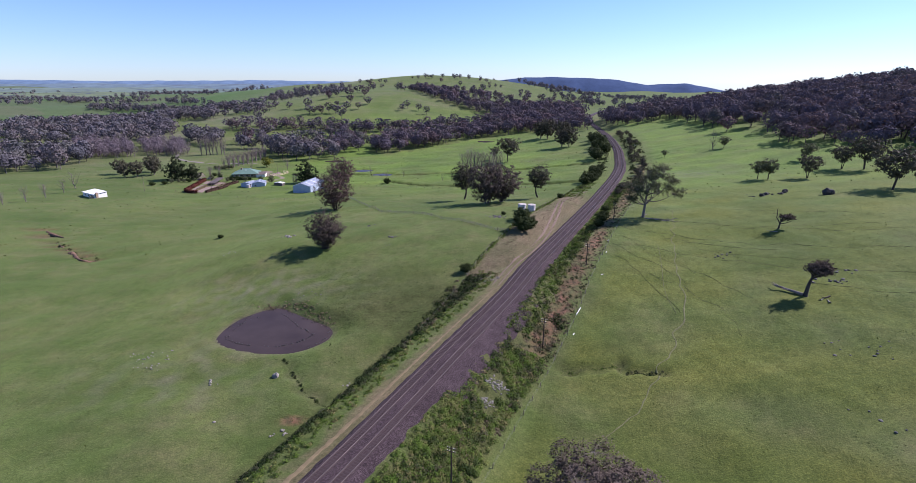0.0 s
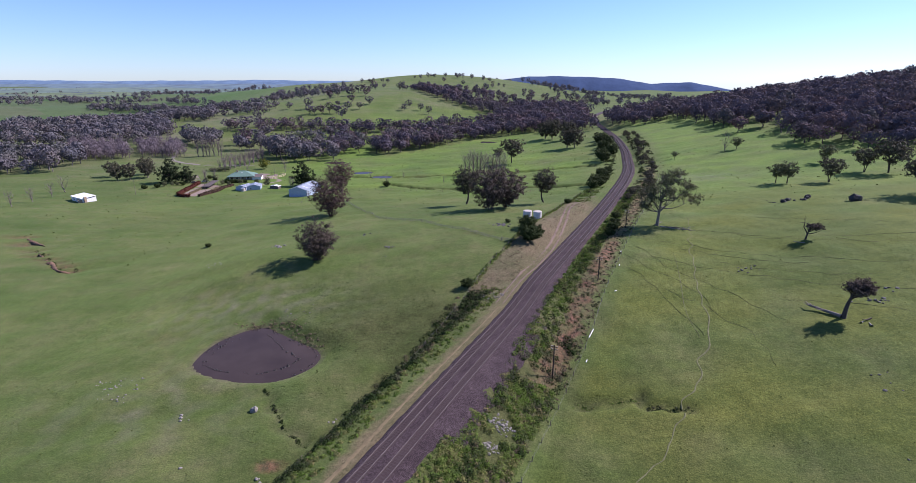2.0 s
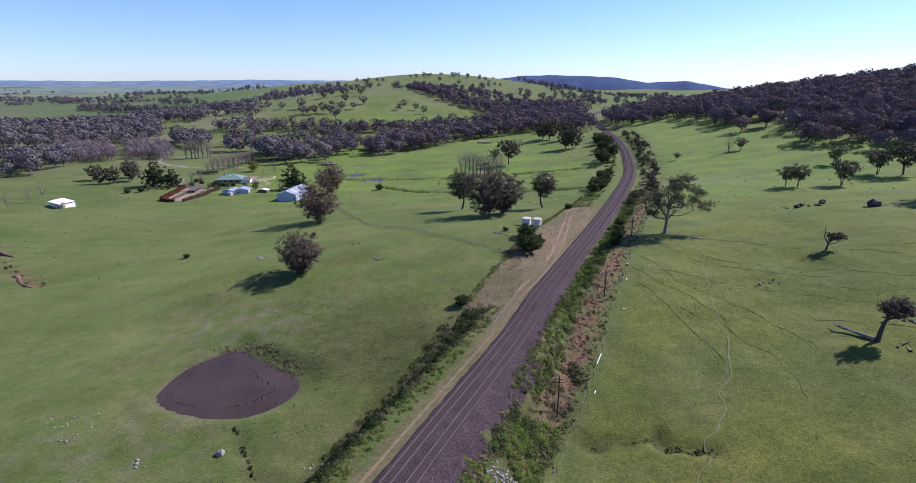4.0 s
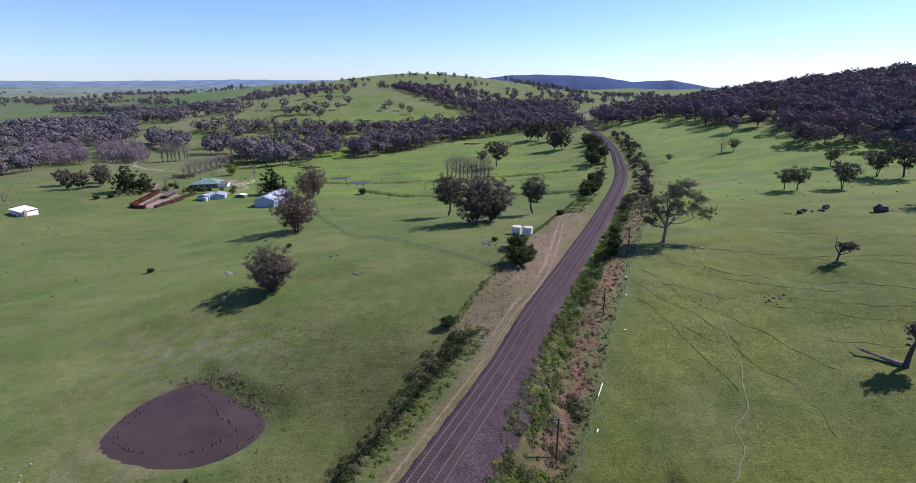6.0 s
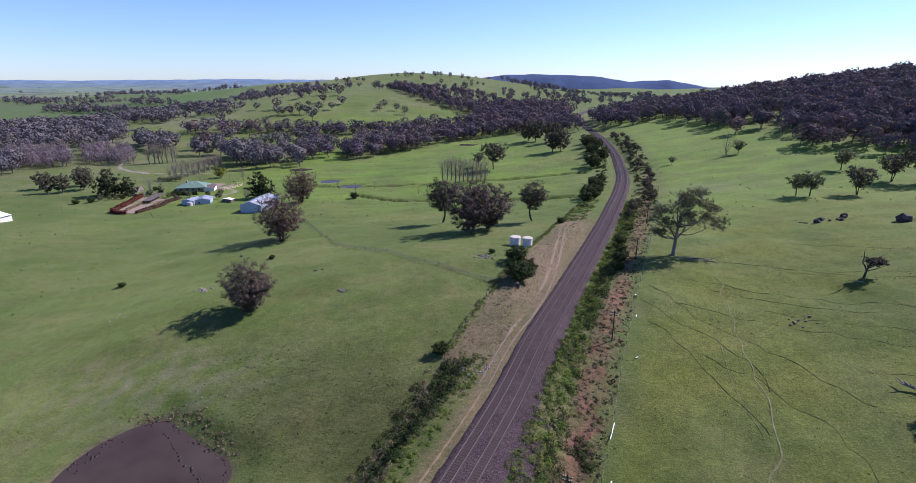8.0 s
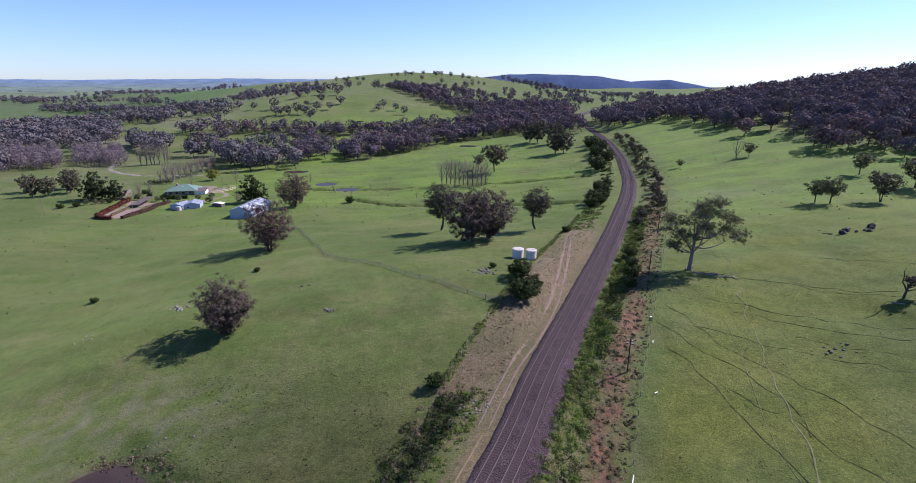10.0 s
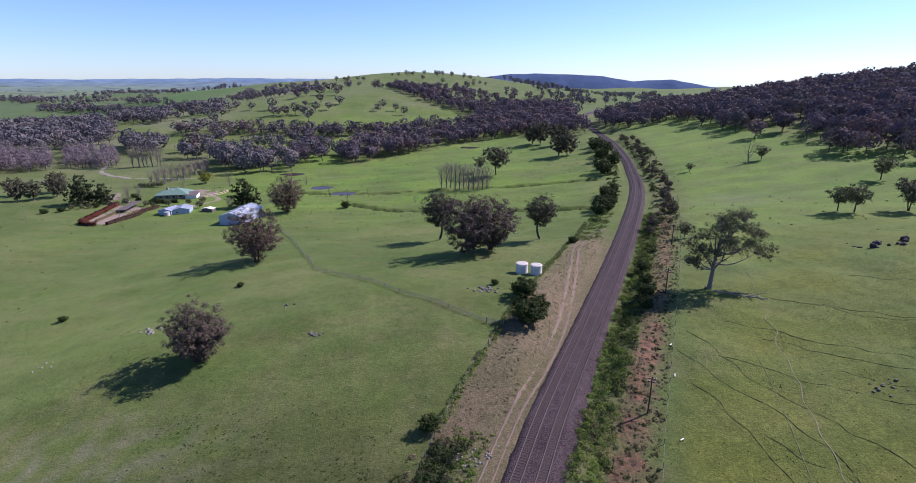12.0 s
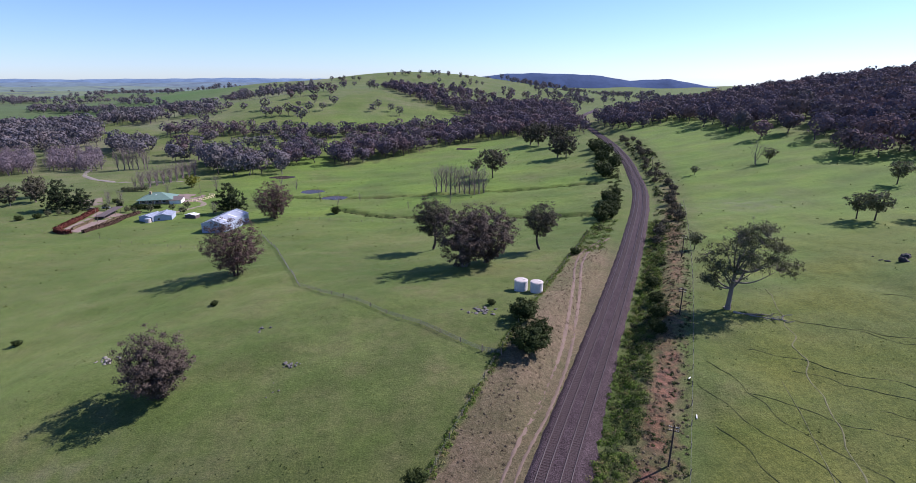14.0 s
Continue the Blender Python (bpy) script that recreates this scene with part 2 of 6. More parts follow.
RISES = [(2.7, -1.5, -2.2, 2.0, 1.5),
          (-1.8, 1.3, 2.2, -0.6, 3.5),
          (3.2, 7.0, 4.7, 0.4, 5.6),
          (2.3, 1.6, 2.4, 1.2, 1.5),
          (2.9, -1.7, 0.3, 1.3, -0.9)]
HILLS = [(-22, 1850, 330, 73.0), (-150, 1350, 300, 17.6), (400, 1450, 350, 1.7), (-620, 2050, 380, 33.7), (-140, 1000, 100, 6.0), (-70, 186, 15, 3.8)]

# The railway's middle line, its height, and things that follow it.
LINE = [(-72, -40), (-20.8, 62.5), (-1.8, 101.5), (14.2, 134), (24.3, 157.5), (40, 191), (54.9, 223), (65.7, 246.5), (79.7, 278.3), (99, 324),
        (113, 362), (124, 400), (140, 462), (156, 545), (168, 640), (181, 735), (205, 830), (260, 950)]


def spline(points, step):
    """A smooth line through the points, resampled at an even step."""
    p = np.array(points, float)
    q = np.vstack([2 * p[0] - p[1], p, 2 * p[-1] - p[-2]])
    out = []
    for i in range(len(p) - 1):
        s = np.linspace(0, 1, 40, endpoint=False)[:, None]
        a, b, c, d = q[i:i + 4]
        out.append(0.5 * (2 * b + (c - a) * s + (2 * a - 5 * b + 4 * c - d) * s**2 + (3 * b - a - 3 * c + d) * s**3))
    out = np.vstack(out + [p[-1:]])
    far = np.r_[0, np.cumsum(np.hypot(*np.diff(out, axis=0).T))]
    at = np.arange(0, far[-1], step)
    return np.stack([np.interp(at, far, out[:, 0]), np.interp(at, far, out[:, 1])], 1)


RAIL_LINE = spline(LINE, 3.0)


def rail_z(y):
    return np.interp(y, (-100, 70, 160, 400, 715, 950), (-4.4, -3.6, -2.0, -2.6, 2.0, 6.0))


def to_line(x, y, line):
    """Signed distance to a line (right of it is positive), and the nearest point's y."""
    x, y = np.asarray(x, float), np.asarray(y, float)
    d, side, near = np.full(x.shape, 1e9), np.ones(x.shape), np.zeros(x.shape)
    for (ax, ay), (bx, by) in zip(line[:-1], line[1:]):
        ex, ey = bx - ax, by - ay
        n = math.hypot(ex, ey)
        ex, ey = ex / n, ey / n
        s = np.clip((x - ax) * ex + (y - ay) * ey, 0, n)
        q = np.hypot(x - ax - ex * s, y - ay - ey * s)
        m = q < d
        d = np.where(m, q, d)
        side = np.where(m, np.sign((x - ax) * ey - (y - ay) * ex), side)
        near = np.where(m, ay + ey * s, near)
    return d * side, near


def waves(x, y, size, seed=0):
    """Smooth uneven relief of about -1 to 1."""
    r = np.random.RandomState(seed + 7)
    z = 0
    for k in range(7):
        a, ph, f = r.uniform(0, 6.28), r.uniform(0, 6.28), r.uniform(0.6, 1.7) / size
        z = z + np.sin((x * math.cos(a) + y * math.sin(a)) * f * 6.28 + ph + 1.7 * np.sin((x * math.sin(a) - y * math.cos(a)) * f * 3.9 + ph))
    return z / 3.2


POND = (-49.5, 128.5, -12.2)
POND_R = (15.5, 14.1, 11.9, 11.0, 10.8, 11.5, 13.3, 17.1, 17.0, 16.2, 15.9, 15.2, 15.2, 15.3, 13.9, 12.2, 11.4, 10.9, 11.2, 11.8, 12.8, 13.9, 14.6, 15.5)
GULLIES = [([(-43, 114), (-38, 107), (-34, 101), (-28, 96)], 1.1, 0.9), ([(24, 106), (31, 106), (38, 107), (39.5, 104.5), (46, 102)], 1.3, 1.2),
           ([(-108, 436), (-66, 420), (-36, 416), (9, 411), (51, 402), (100, 392)], 2.4, 2.4), ([(-57, 392), (-30, 367), (-1, 354), (42, 335), (76, 322)], 2.2, 2.2),
           ([(-205, 245), (-185, 224), (-172, 214), (-158, 206), (-145, 196)], 1.4, 1.2)]
FAR_PONDS = [(-82, 449, 9, 8, -20.9), (-62, 425, 9, 7, -20.0), (33, 618, 11, 10, -13.9), (-118, 505, 11, 7, -20.9)]


def pond_reach(x, y):
    """Distance from the pond's middle as a share of its shore's."""
    a = np.arctan2(y - POND[1], x - POND[0]) / (2 * math.pi) * 24 % 24
    ring = np.array(POND_R + POND_R[:1])
    return np.hypot(x - POND[0], y - POND[1]) / np.interp(a, np.arange(25), ring)


def step(v, a, b):
    s = np.clip((v - a) / (b - a), 0, 1)
    return s * s * (3 - 2 * s)


def ground_z(x, y, parts=False):
    x, y = np.asarray(x, float), np.asarray(y, float)
    z = np.full(x.shape, -18.0)
    for rows, xs, ys, r in ((SWELLS, SWELL_X, SWELL_Y, 210), (RISES, RISE_X, RISE_Y, 45)):
        for row, cy in zip(rows, ys):
            for high, cx in zip(row, xs):
                z = z + high * np.exp(-((x - cx) ** 2 + (y - cy) ** 2) / (2 * r * r))
    for cx, cy, r, high in HILLS:
        z = z + high * np.exp(-((x - cx) ** 2 + (y - cy) ** 2) / (2 * r * r))
    away = np.hypot(x, y)
    z = z + step(away, 3000, 4700) * (1 - step(x, -700, 100)) * (26 + 6 * waves(x, y, 1500, 3)) + step(away, 900, 1800) * 5 * waves(x, y, 700, 4)
    z = z + 0.35 * waves(x, y, 34, 1) * step(away, 40, 80) + 0.10 * waves(x, y, 7, 2)
    d, near = np.full(x.shape, 500.0), np.zeros(x.shape)
    close = (np.abs(x - np.interp(y, RAIL_LINE[:, 1], RAIL_LINE[:, 0])) < 110) & (y > -60) & (y < 980)
    if close.any():
        d[close], near[close] = to_line(x[close], y[close], RAIL_LINE)
    bed = rail_z(near) - 0.75
    slack = np.maximum(0, np.abs(d) - 6.5) * 0.55
    shelf = np.where(d < 0, np.maximum(0, -d - 7) * 0.16 + np.maximum(0, -d - 12.4) * (0.85 + 0.9 * np.exp(-(((near - 132) / 20) ** 2))), slack)
    z = np.where(close, np.clip(z, bed - shelf, bed + slack), z)
    for line, wide, deep in GULLIES:
        lo, hi = np.min(line, 0) - 12, np.max(line, 0) + 12
        m = (x > lo[0]) & (x < hi[0]) & (y > lo[1]) & (y < hi[1])
        if m.any():
            q, _ = to_line(x[m] + 1.2 * waves(x[m], y[m], 9, 5), y[m] + 1.2 * waves(x[m], y[m], 9, 6), spline(line, 2.0))
            z[m] = z[m] - deep * np.exp(-((q / wide) ** 2))
    p = pond_reach(x, y)
    bank = np.maximum(z, POND[2] + 0.12 + (p - 1) * 1.5)
    bank = np.minimum(bank, POND[2] + 0.15 + np.maximum(0, p - 1) * 3.2)
    z = np.where(p < 1.5, bank + (z - bank) * step(p, 1.15, 1.5), z)
    z = np.where(p < 1.03, np.minimum(z, POND[2] + (p - 0.99) * 7), z)
    for cx, cy, rx, ry, level in FAR_PONDS:
        q = np.hypot((x - cx) / rx, (y - cy) / ry)
        held = np.clip(z, level + np.minimum(0.35, (q - 1) * 5), level + 0.35 + np.maximum(0, q - 1) * 4)
        z = np.where(q < 1.6, held + (z - held) * step(q, 1.1, 1.6), z)
        z = np.where(q < 1.0, np.minimum(z, level - 0.4 + 0.4 * q), z)
    return (z, d, near, p) if parts else z


def gz(x, y):
    return float(ground_z(np.array([x]), np.array([y]))[0])


def mesh_from(name, verts, faces, mats=(), smooth=False, index=None):
    me = bpy.data.meshes.new(name)
    me.from_pydata([tuple(v) for v in verts], [], [tuple(f) for f in faces])
    for m in mats if isinstance(mats, (list, tuple)) else (mats,):
        me.materials.append(m)
    if index is not None:
        me.polygons.foreach_set("material_index", np.asarray(index, np.int32))
    if smooth:
        me.polygons.foreach_set("use_smooth", np.ones(len(me.polygons), bool))
    me.update()
    return me


def fast_mesh(name, verts, quads, mats, smooth=False):
    """A mesh of many quads from arrays."""
    verts, quads = np.asarray(verts, np.float32), np.asarray(quads, np.int32)
    me = bpy.data.meshes.new(name)
    me.vertices.add(len(verts))
    me.vertices.foreach_set("co", verts.ravel())
    me.loops.add(quads.size)
    me.loops.foreach_set("vertex_index", quads.ravel())
    me.polygons.add(len(quads))
    me.polygons.foreach_set("loop_start", np.arange(0, quads.size, quads.shape[1], dtype=np.int32))
    if smooth:
        me.polygons.foreach_set("use_smooth", np.ones(len(quads), bool))
    for m in mats if isinstance(mats, (list, tuple)) else (mats,):
        me.materials.append(m)
    me.update(calc_edges=True)
    me.validate()
    return me


def grid_faces(nx, ny):
    i = np.arange(nx * ny).reshape(ny, nx)
    return np.stack([i[:-1, :-1], i[:-1, 1:], i[1:, 1:], i[1:, :-1]], -1).reshape(-1, 4)


def axis(lo, a, b, hi, fine, grow=1.09):
    """Coordinates that are close together from a to b and spread out towards lo and hi."""
    mid = list(np.arange(a, b, fine))
    out, s = [], fine
    v = b
    while v < hi:
        out.append(v)
        s = min(s * grow, 160)
        v += s
    back, s, v = [], fine, a
    while v > lo:
        s = min(s * grow, 160)
        v -= s
        back.append(v)
    return np.array(back[::-1] + mid + out)


# Where the woods stand, with darker olive ground under the trees.
VALLEY_WOOD = [(9, 753), (36, 801), (52, 845), (68, 916), (106, 1014), (155, 1080), (204, 1088), (235, 1100), (205, 860), (176, 740), (150, 611), (120, 650), (96, 672), (67, 667), (36, 652), (8, 640)]
CLIMBING_BAND = [(-111, 1286), (-50, 1183), (1, 1068), (35, 987), (72, 965), (60, 856), (42, 857), (29, 906), (-6, 943), (-41, 1006), (-65, 1041), (-93, 1107)]
CREEK_BELT = [(-183, 723), (-148, 727), (-119, 747), (-82, 751), (-43, 778), (-4, 781), (9, 753), (9, 718), (-39, 720), (-92, 712), (-128, 702), (-174, 692)]
LOWER_BELT = [(-98, 590), (-92, 644), (-73, 655), (-47, 665), (-14, 687), (9, 696), (8, 649), (-2, 619), (-31, 598), (-54, 567), (-77, 552), (-91, 557)]
HILL_FOOT_BELT = [(-323, 738), (-282, 744), (-235, 740), (-192, 745), (-160, 742), (-150, 701), (-209, 705), (-244, 693), (-275, 687), (-305, 701)]
FLAT_WOOD = [(-651, 905), (-635, 912), (-604, 966), (-515, 886), (-407, 760), (-360, 680), (-352, 618), (-366, 603), (-431, 670), (-492, 704)]
NEAR_FLAT = [(-384, 404), (-351, 425), (-333, 448), (-344, 493), (-396, 561), (-435, 538), (-515, 547)]
WILLOW_GROVES = [[(-441, 595), (-373, 595), (-319, 514), (-367, 505)], [(-363, 595), (-317, 599), (-277, 536), (-280, 520), (-318, 530)]]
WOOD_FLOOR = [VALLEY_WOOD, CLIMBING_BAND, CREEK_BELT, LOWER_BELT, HILL_FOOT_BELT, FLAT_WOOD, NEAR_FLAT, *WILLOW_GROVES, [(289, 832), (250, 560), (250, 480), (248, 370), (300, 330), (640, 0), (900, 300), (800, 900)]]


def inside(x, y, poly):
    m, j = np.zeros(x.shape, bool), len(poly) - 1
    for i in range(len(poly)):
        (xi, yi), (xj, yj) = poly[i], poly[j]
        m ^= ((yi > y) != (yj > y)) & (x < (xj - xi) * (y - yi) / ((yj - yi) or 1e-9) + xi)
        j = i
    return m


def build_ground():
    xs, ys = axis(-4600, -95, 125, 4600, 1.3), axis(-700, 58, 440, 4700, 1.4, 1.03)
    x, y = np.meshgrid(xs, ys)
    x, y = x.ravel(), y.ravel()
    z, d, near, p = ground_z(x, y, True)
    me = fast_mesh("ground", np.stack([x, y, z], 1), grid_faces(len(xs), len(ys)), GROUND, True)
    rag = waves(x, y, 6, 11) * 0.9 + waves(x, y, 1.9, 12) * 0.6
    dd = d + rag
    layers = {}
    up = step(near + 6 * waves(x, y, 15, 14), 128, 150)
    layers["dry"] = (step(dd, -18.5, -16.5) * (1 - step(dd, -3, -2)) * up * (1 - step(near, 245, 275)) * 0.9
                     + 0.75 * step(dd, -8, -6.5) * (1 - step(dd, -3, -2)) * (1 - up) + 0.6 * step(dd, 5, 6) * (1 - step(dd, 16, 18)) * step(near, 90, 150) * (0.5 + 0.5 * waves(x, y, 9, 15)).clip(0, 1))
    layers["red"] = step(dd, 10.5, 12) * (1 - step(dd, 15.5, 17)) * step(near, 108, 128) * (1 - step(near, 330, 400)) * (0.75 + 0.4 * waves(x, y, 11, 16)).clip(0, 1)
    layers["red"] = np.maximum(layers["red"], 0.9 * np.exp(-(((x + 33.8) / 2.6) ** 2 + ((y - 90.9) / 1.6) ** 2) ** 2))
    layers["mud"] = ((1 - step(p, 1.0, 1.07 + 0.02 * rag)) * 0.9).clip(0, 1)
    for line, wide, deep in GULLIES:
        m = np.abs(y - np.mean(line, 0)[1]) < 60
        q = np.full(x.shape, 99.0)
        q[m] = to_line(x[m] + 1.2 * waves(x[m], y[m], 9, 5), y[m] + 1.2 * waves(x[m], y[m], 9, 6), spline(line, 2.0))[0]
        # Browns the gully beds; on the creeks this also paints bank shade.
        layers["mud"] = np.maximum(layers["mud"], 0.45 * np.exp(-((q / wide) ** 2) * 1.5))
    q = to_line(x, y, spline(GULLIES[4][0], 2.0))[0]
    layers["red"] = np.maximum(layers["red"], 0.85 * np.exp(-((q / 1.9) ** 2)) * (waves(x, y, 7, 26) > -0.5))
    layers["lush"] = (0.85 * step(d + 0 * x, 19, 26) * step(y + 18 * waves(x, y, 40, 33), 190, 270) * (1 - step(y, 560, 800)) * (x > 90) * (0.8 + 0.4 * waves(x, y, 40, 27)) + step(y + 20 * waves(x, y, 90, 17), 250, 420) * (1 - step(y, 760, 1000)) * (1 - step(x, 60, 130)) * step(x, -220, -120) * (0.62 + 0.4 * waves(x, y, 60, 18))).clip(0, 1)
    layers["olive"] = (step(x - np.interp(y, RAIL_LINE[:, 1], RAIL_LINE[:, 0]), 20, 27) * (1 - step(y, 220, 300)) * (0.66 + 0.4 * waves(x, y, 45, 19))).clip(0, 1)
    # The first term puts the hollow's slope shade into the grass colour.
    layers["rough"] = (np.exp(-(((x + 17 + 0.4 * (y - 138)) / 22) ** 2 + ((y - 138) / 19) ** 2) ** 1.5) * (0.9 + 0.3 * waves(x, y, 8, 20)) + 0.8 * step(dd, 5.5, 7) * (1 - step(dd, 16, 17.5)) * step(y, 30, 45) * (1 - step(y, 118, 132)) + 0.75 * step(dd, -23.5, -20.5) * (1 - step(dd, -12, -10)) * (1 - step(y, 140, 152))).clip(0, 0.95)
    layers["tan"] = (0.75 * np.exp(-(((x + 60) / 26) ** 2 + ((y - 153) / 13) ** 2)) * (0.35 + 0.9 * waves(x, y, 9, 37)).clip(0, 1) + 0.6 * np.exp(-(((x + 66) / 22) ** 2 + ((y - 108) / 13) ** 2)) * (0.25 + 0.9 * waves(x, y, 11, 38)).clip(0, 1) + 0.5 * step(-x, 130, 300) * step(y, 330, 520) * (1 - step(y, 600, 680)) * (0.7 + 0.5 * waves(x, y, 80, 36)).clip(0, 1) + step(-x, 230, 330) * step(y, 560, 680) * (1 - step(np.hypot(x, y), 2300, 2900)) * (0.45 + 0.9 * waves(x, y, 190, 29)) + 0.34 * step(y, 780, 900) * step(x, -520, -430) * (1 - step(x, 200, 320)) * (0.4 + waves(x, y, 110, 35)).clip(0, 1) + 0.6 * np.exp(-(((x - 142) / 20) ** 2 + ((y - 310) / 13) ** 2)) * (0.7 + 0.5 * waves(x, y, 9, 30))).clip(0, 0.85)
    # Far field mosaic, whose greyed colours stand in part for haze.
    layers["paddock"] = 0.9 * step(np.hypot(x, y) + 120 * waves(x, y, 500, 34), 1050, 1450) * (1 - step(x, -650, -420))
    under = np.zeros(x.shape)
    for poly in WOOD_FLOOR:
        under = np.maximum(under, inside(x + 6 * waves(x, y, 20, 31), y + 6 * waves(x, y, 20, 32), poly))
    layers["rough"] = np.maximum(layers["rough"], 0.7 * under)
    for k, v in layers.items():
        a = me.attributes.new(k, "FLOAT", "POINT")
        a.data.foreach_set("value", np.asarray(v, np.float32).clip(0, 1))
    return tagged(new("ground", me), "rolling green grazing land with worn patches", "ground", kind="structure")


build_ground()


def sweep(name, line, profile, mats, zs, smooth=False, index=None):
    """Carry a cross-section (offset to the right, height) along a line on the plan."""
    t = np.gradient(line, axis=0)
    t /= np.hypot(*t.T)[:, None]
    right = np.stack([t[:, 1], -t[:, 0]], 1)
    n, k = len(line), len(profile[0])
    prof = np.array(profile, float)
    v = np.empty((n, k, 3))
    v[:, :, :2] = line[:, None] + right[:, None] * prof[:, :, 0:1]
    v[:, :, 2] = np.asarray(zs)[:, None] + prof[:, :, 1]
    return fast_mesh(name, v.reshape(-1, 3), grid_faces(k, n), mats, smooth)

# ---- helpers for things ----
def thing(name, x, y, z, label, category, group="", turn=0.0, kind=""):
    e = new(name)
    e.matrix_world = pose(x, y, z, 0, 0, turn)
    return tagged(e, label, category, group, kind)


def part(name, data, parent, label="", mat=None):
    """One mesh under a thing or under a part. data: a mesh, or a bmesh that takes the material."""
    if isinstance(data, bmesh.types.BMesh):
        me = bpy.data.meshes.new(name)
        data.to_mesh(me)
        data.free()
        me.materials.append(mat)
        data = me
    ob = new(name, data)
    ob.parent = parent
    return tagged(ob, label) if label else ob


def box(bm, x0, y0, z0, x1, y1, z1, bevel=0.0):
    r = bmesh.ops.create_cube(bm, size=1, matrix=Matrix.Translation(((x0 + x1) / 2, (y0 + y1) / 2, (z0 + z1) / 2)) @ Matrix.Diagonal((x1 - x0, y1 - y0, z1 - z0, 1)))
    if bevel:
        edges = list({e for v in r["verts"] for e in v.link_edges})
        bmesh.ops.bevel(bm, geom=edges, offset=bevel, segments=1, affect="EDGES")
    return bm


def boxed(*a, **k):
    return box(bmesh.new(), *a, **k)


def prism(points, depth, along="y"):
    """A solid from an outline (u, z), carried along y or x from 0 to depth."""
    bm = bmesh.new()
    a = [bm.verts.new((u, 0, z) if along == "y" else (0, u, z)) for u, z in points]
    b = [bm.verts.new((u, depth, z) if along == "y" else (depth, u, z)) for u, z in points]
    bm.faces.new(a)
    bm.faces.new(b[::-1])
    for i in range(len(a)):
        j = (i + 1) % len(a)
        bm.faces.new((a[i], b[i], b[j], a[j]))
    bmesh.ops.recalc_face_normals(bm, faces=bm.faces)
    return bm


def lathe(profile, n=24, uneven=0.0):
    """A turned solid from (radius, height) pairs."""
    bm = bmesh.new()
    rings = []
    for r, z in profile:
        rings.append([bm.verts.new((r * math.cos(6.2832 * k / n), r * math.sin(6.2832 * k / n), z)) for k in range(n)])
    for a, b in zip(rings[:-1], rings[1:]):
        for k in range(n):
            bm.faces.new((a[k], a[(k + 1) % n], b[(k + 1) % n], b[k]))
    bm.faces.new(rings[0][::-1])
    bm.faces.new(rings[-1])
    return bm


def line_tube(bm, p, q, r, n=5, r2=None):
    p, q = Vector(p), Vector(q)
    m = (q - p).to_track_quat("Z", "Y").to_matrix().to_4x4()
    bmesh.ops.create_cone(bm, cap_ends=True, segments=n, radius1=r, radius2=r if r2 is None else r2, depth=(q - p).length, matrix=Matrix.Translation((p + q) / 2) @ m)


# ---- the railway: stone bed, two tracks, tracks of wheels beside it ----
def build_bed():
    line = spline(LINE, 1.0)
    line = line[line[:, 1] > -36]
    n = len(line)
    s = np.arange(n)
    wide = np.interp(line[:, 1], (40, 82, 96, 116, 136, 160, 200), (5.2, 5.6, 6.9, 7.2, 6.3, 5.6, 4.3)) + 0.35 * waves(s * 1.0, s * 0.0, 17, 21) + 0.3 * waves(s * 1.0, s * 0.0, 5, 22)
    left = -4.25 + 0.2 * waves(s * 1.0, s * 0.0, 8, 23)
    rows = []
    for k in range(n):
        w = max(4.1, wide[k])
        cross = [(left[k] - 0.8, -1.7), (left[k], -0.92), (-3.75, -0.5), (-3.35, -0.21), (-2.8, -0.132), (-2.5, -0.165), (-1.05, -0.165), (-0.75, -0.138), (0.75, -0.138), (1.05, -0.165), (2.5, -0.165),
                 (2.8, -0.132), (3.3, -0.22), (3.6, -0.42), (max(3.7, w - 1.0), -0.62), (w, -0.85), (w + 2.2, -1.95)]
        rows.append(cross)
    rows = np.array(rows)
    rows[:, :, 1] += 0.025 * waves(s[:, None] * 1.0 + rows[:, :, 0] * 9, rows[:, :, 0] * 3, 2.3, 24)
    me = sweep("ballast", line, rows, BALLAST, rail_z(line[:, 1]))
    a = me.attributes.new("oil", "FLOAT", "POINT")
    oil = np.zeros(rows.shape[:2])
    oil[:, [5, 6, 9, 10]] = 0.8
    oil[:, [4, 7, 8, 11]] = 0.1
    a.data.foreach_set("value", oil.ravel().astype(np.float32))
    return tagged(new("ballast", me), "bed of purplish grey crushed stone under the tracks", "ballast", kind="structure")


build_bed()


def offset_line(line, off):
    t = np.gradient(line, axis=0)
    t /= np.hypot(*t.T)[:, None]
    return line + off * np.stack([t[:, 1], -t[:, 0]], 1), t


SLEEPER_MESH = None


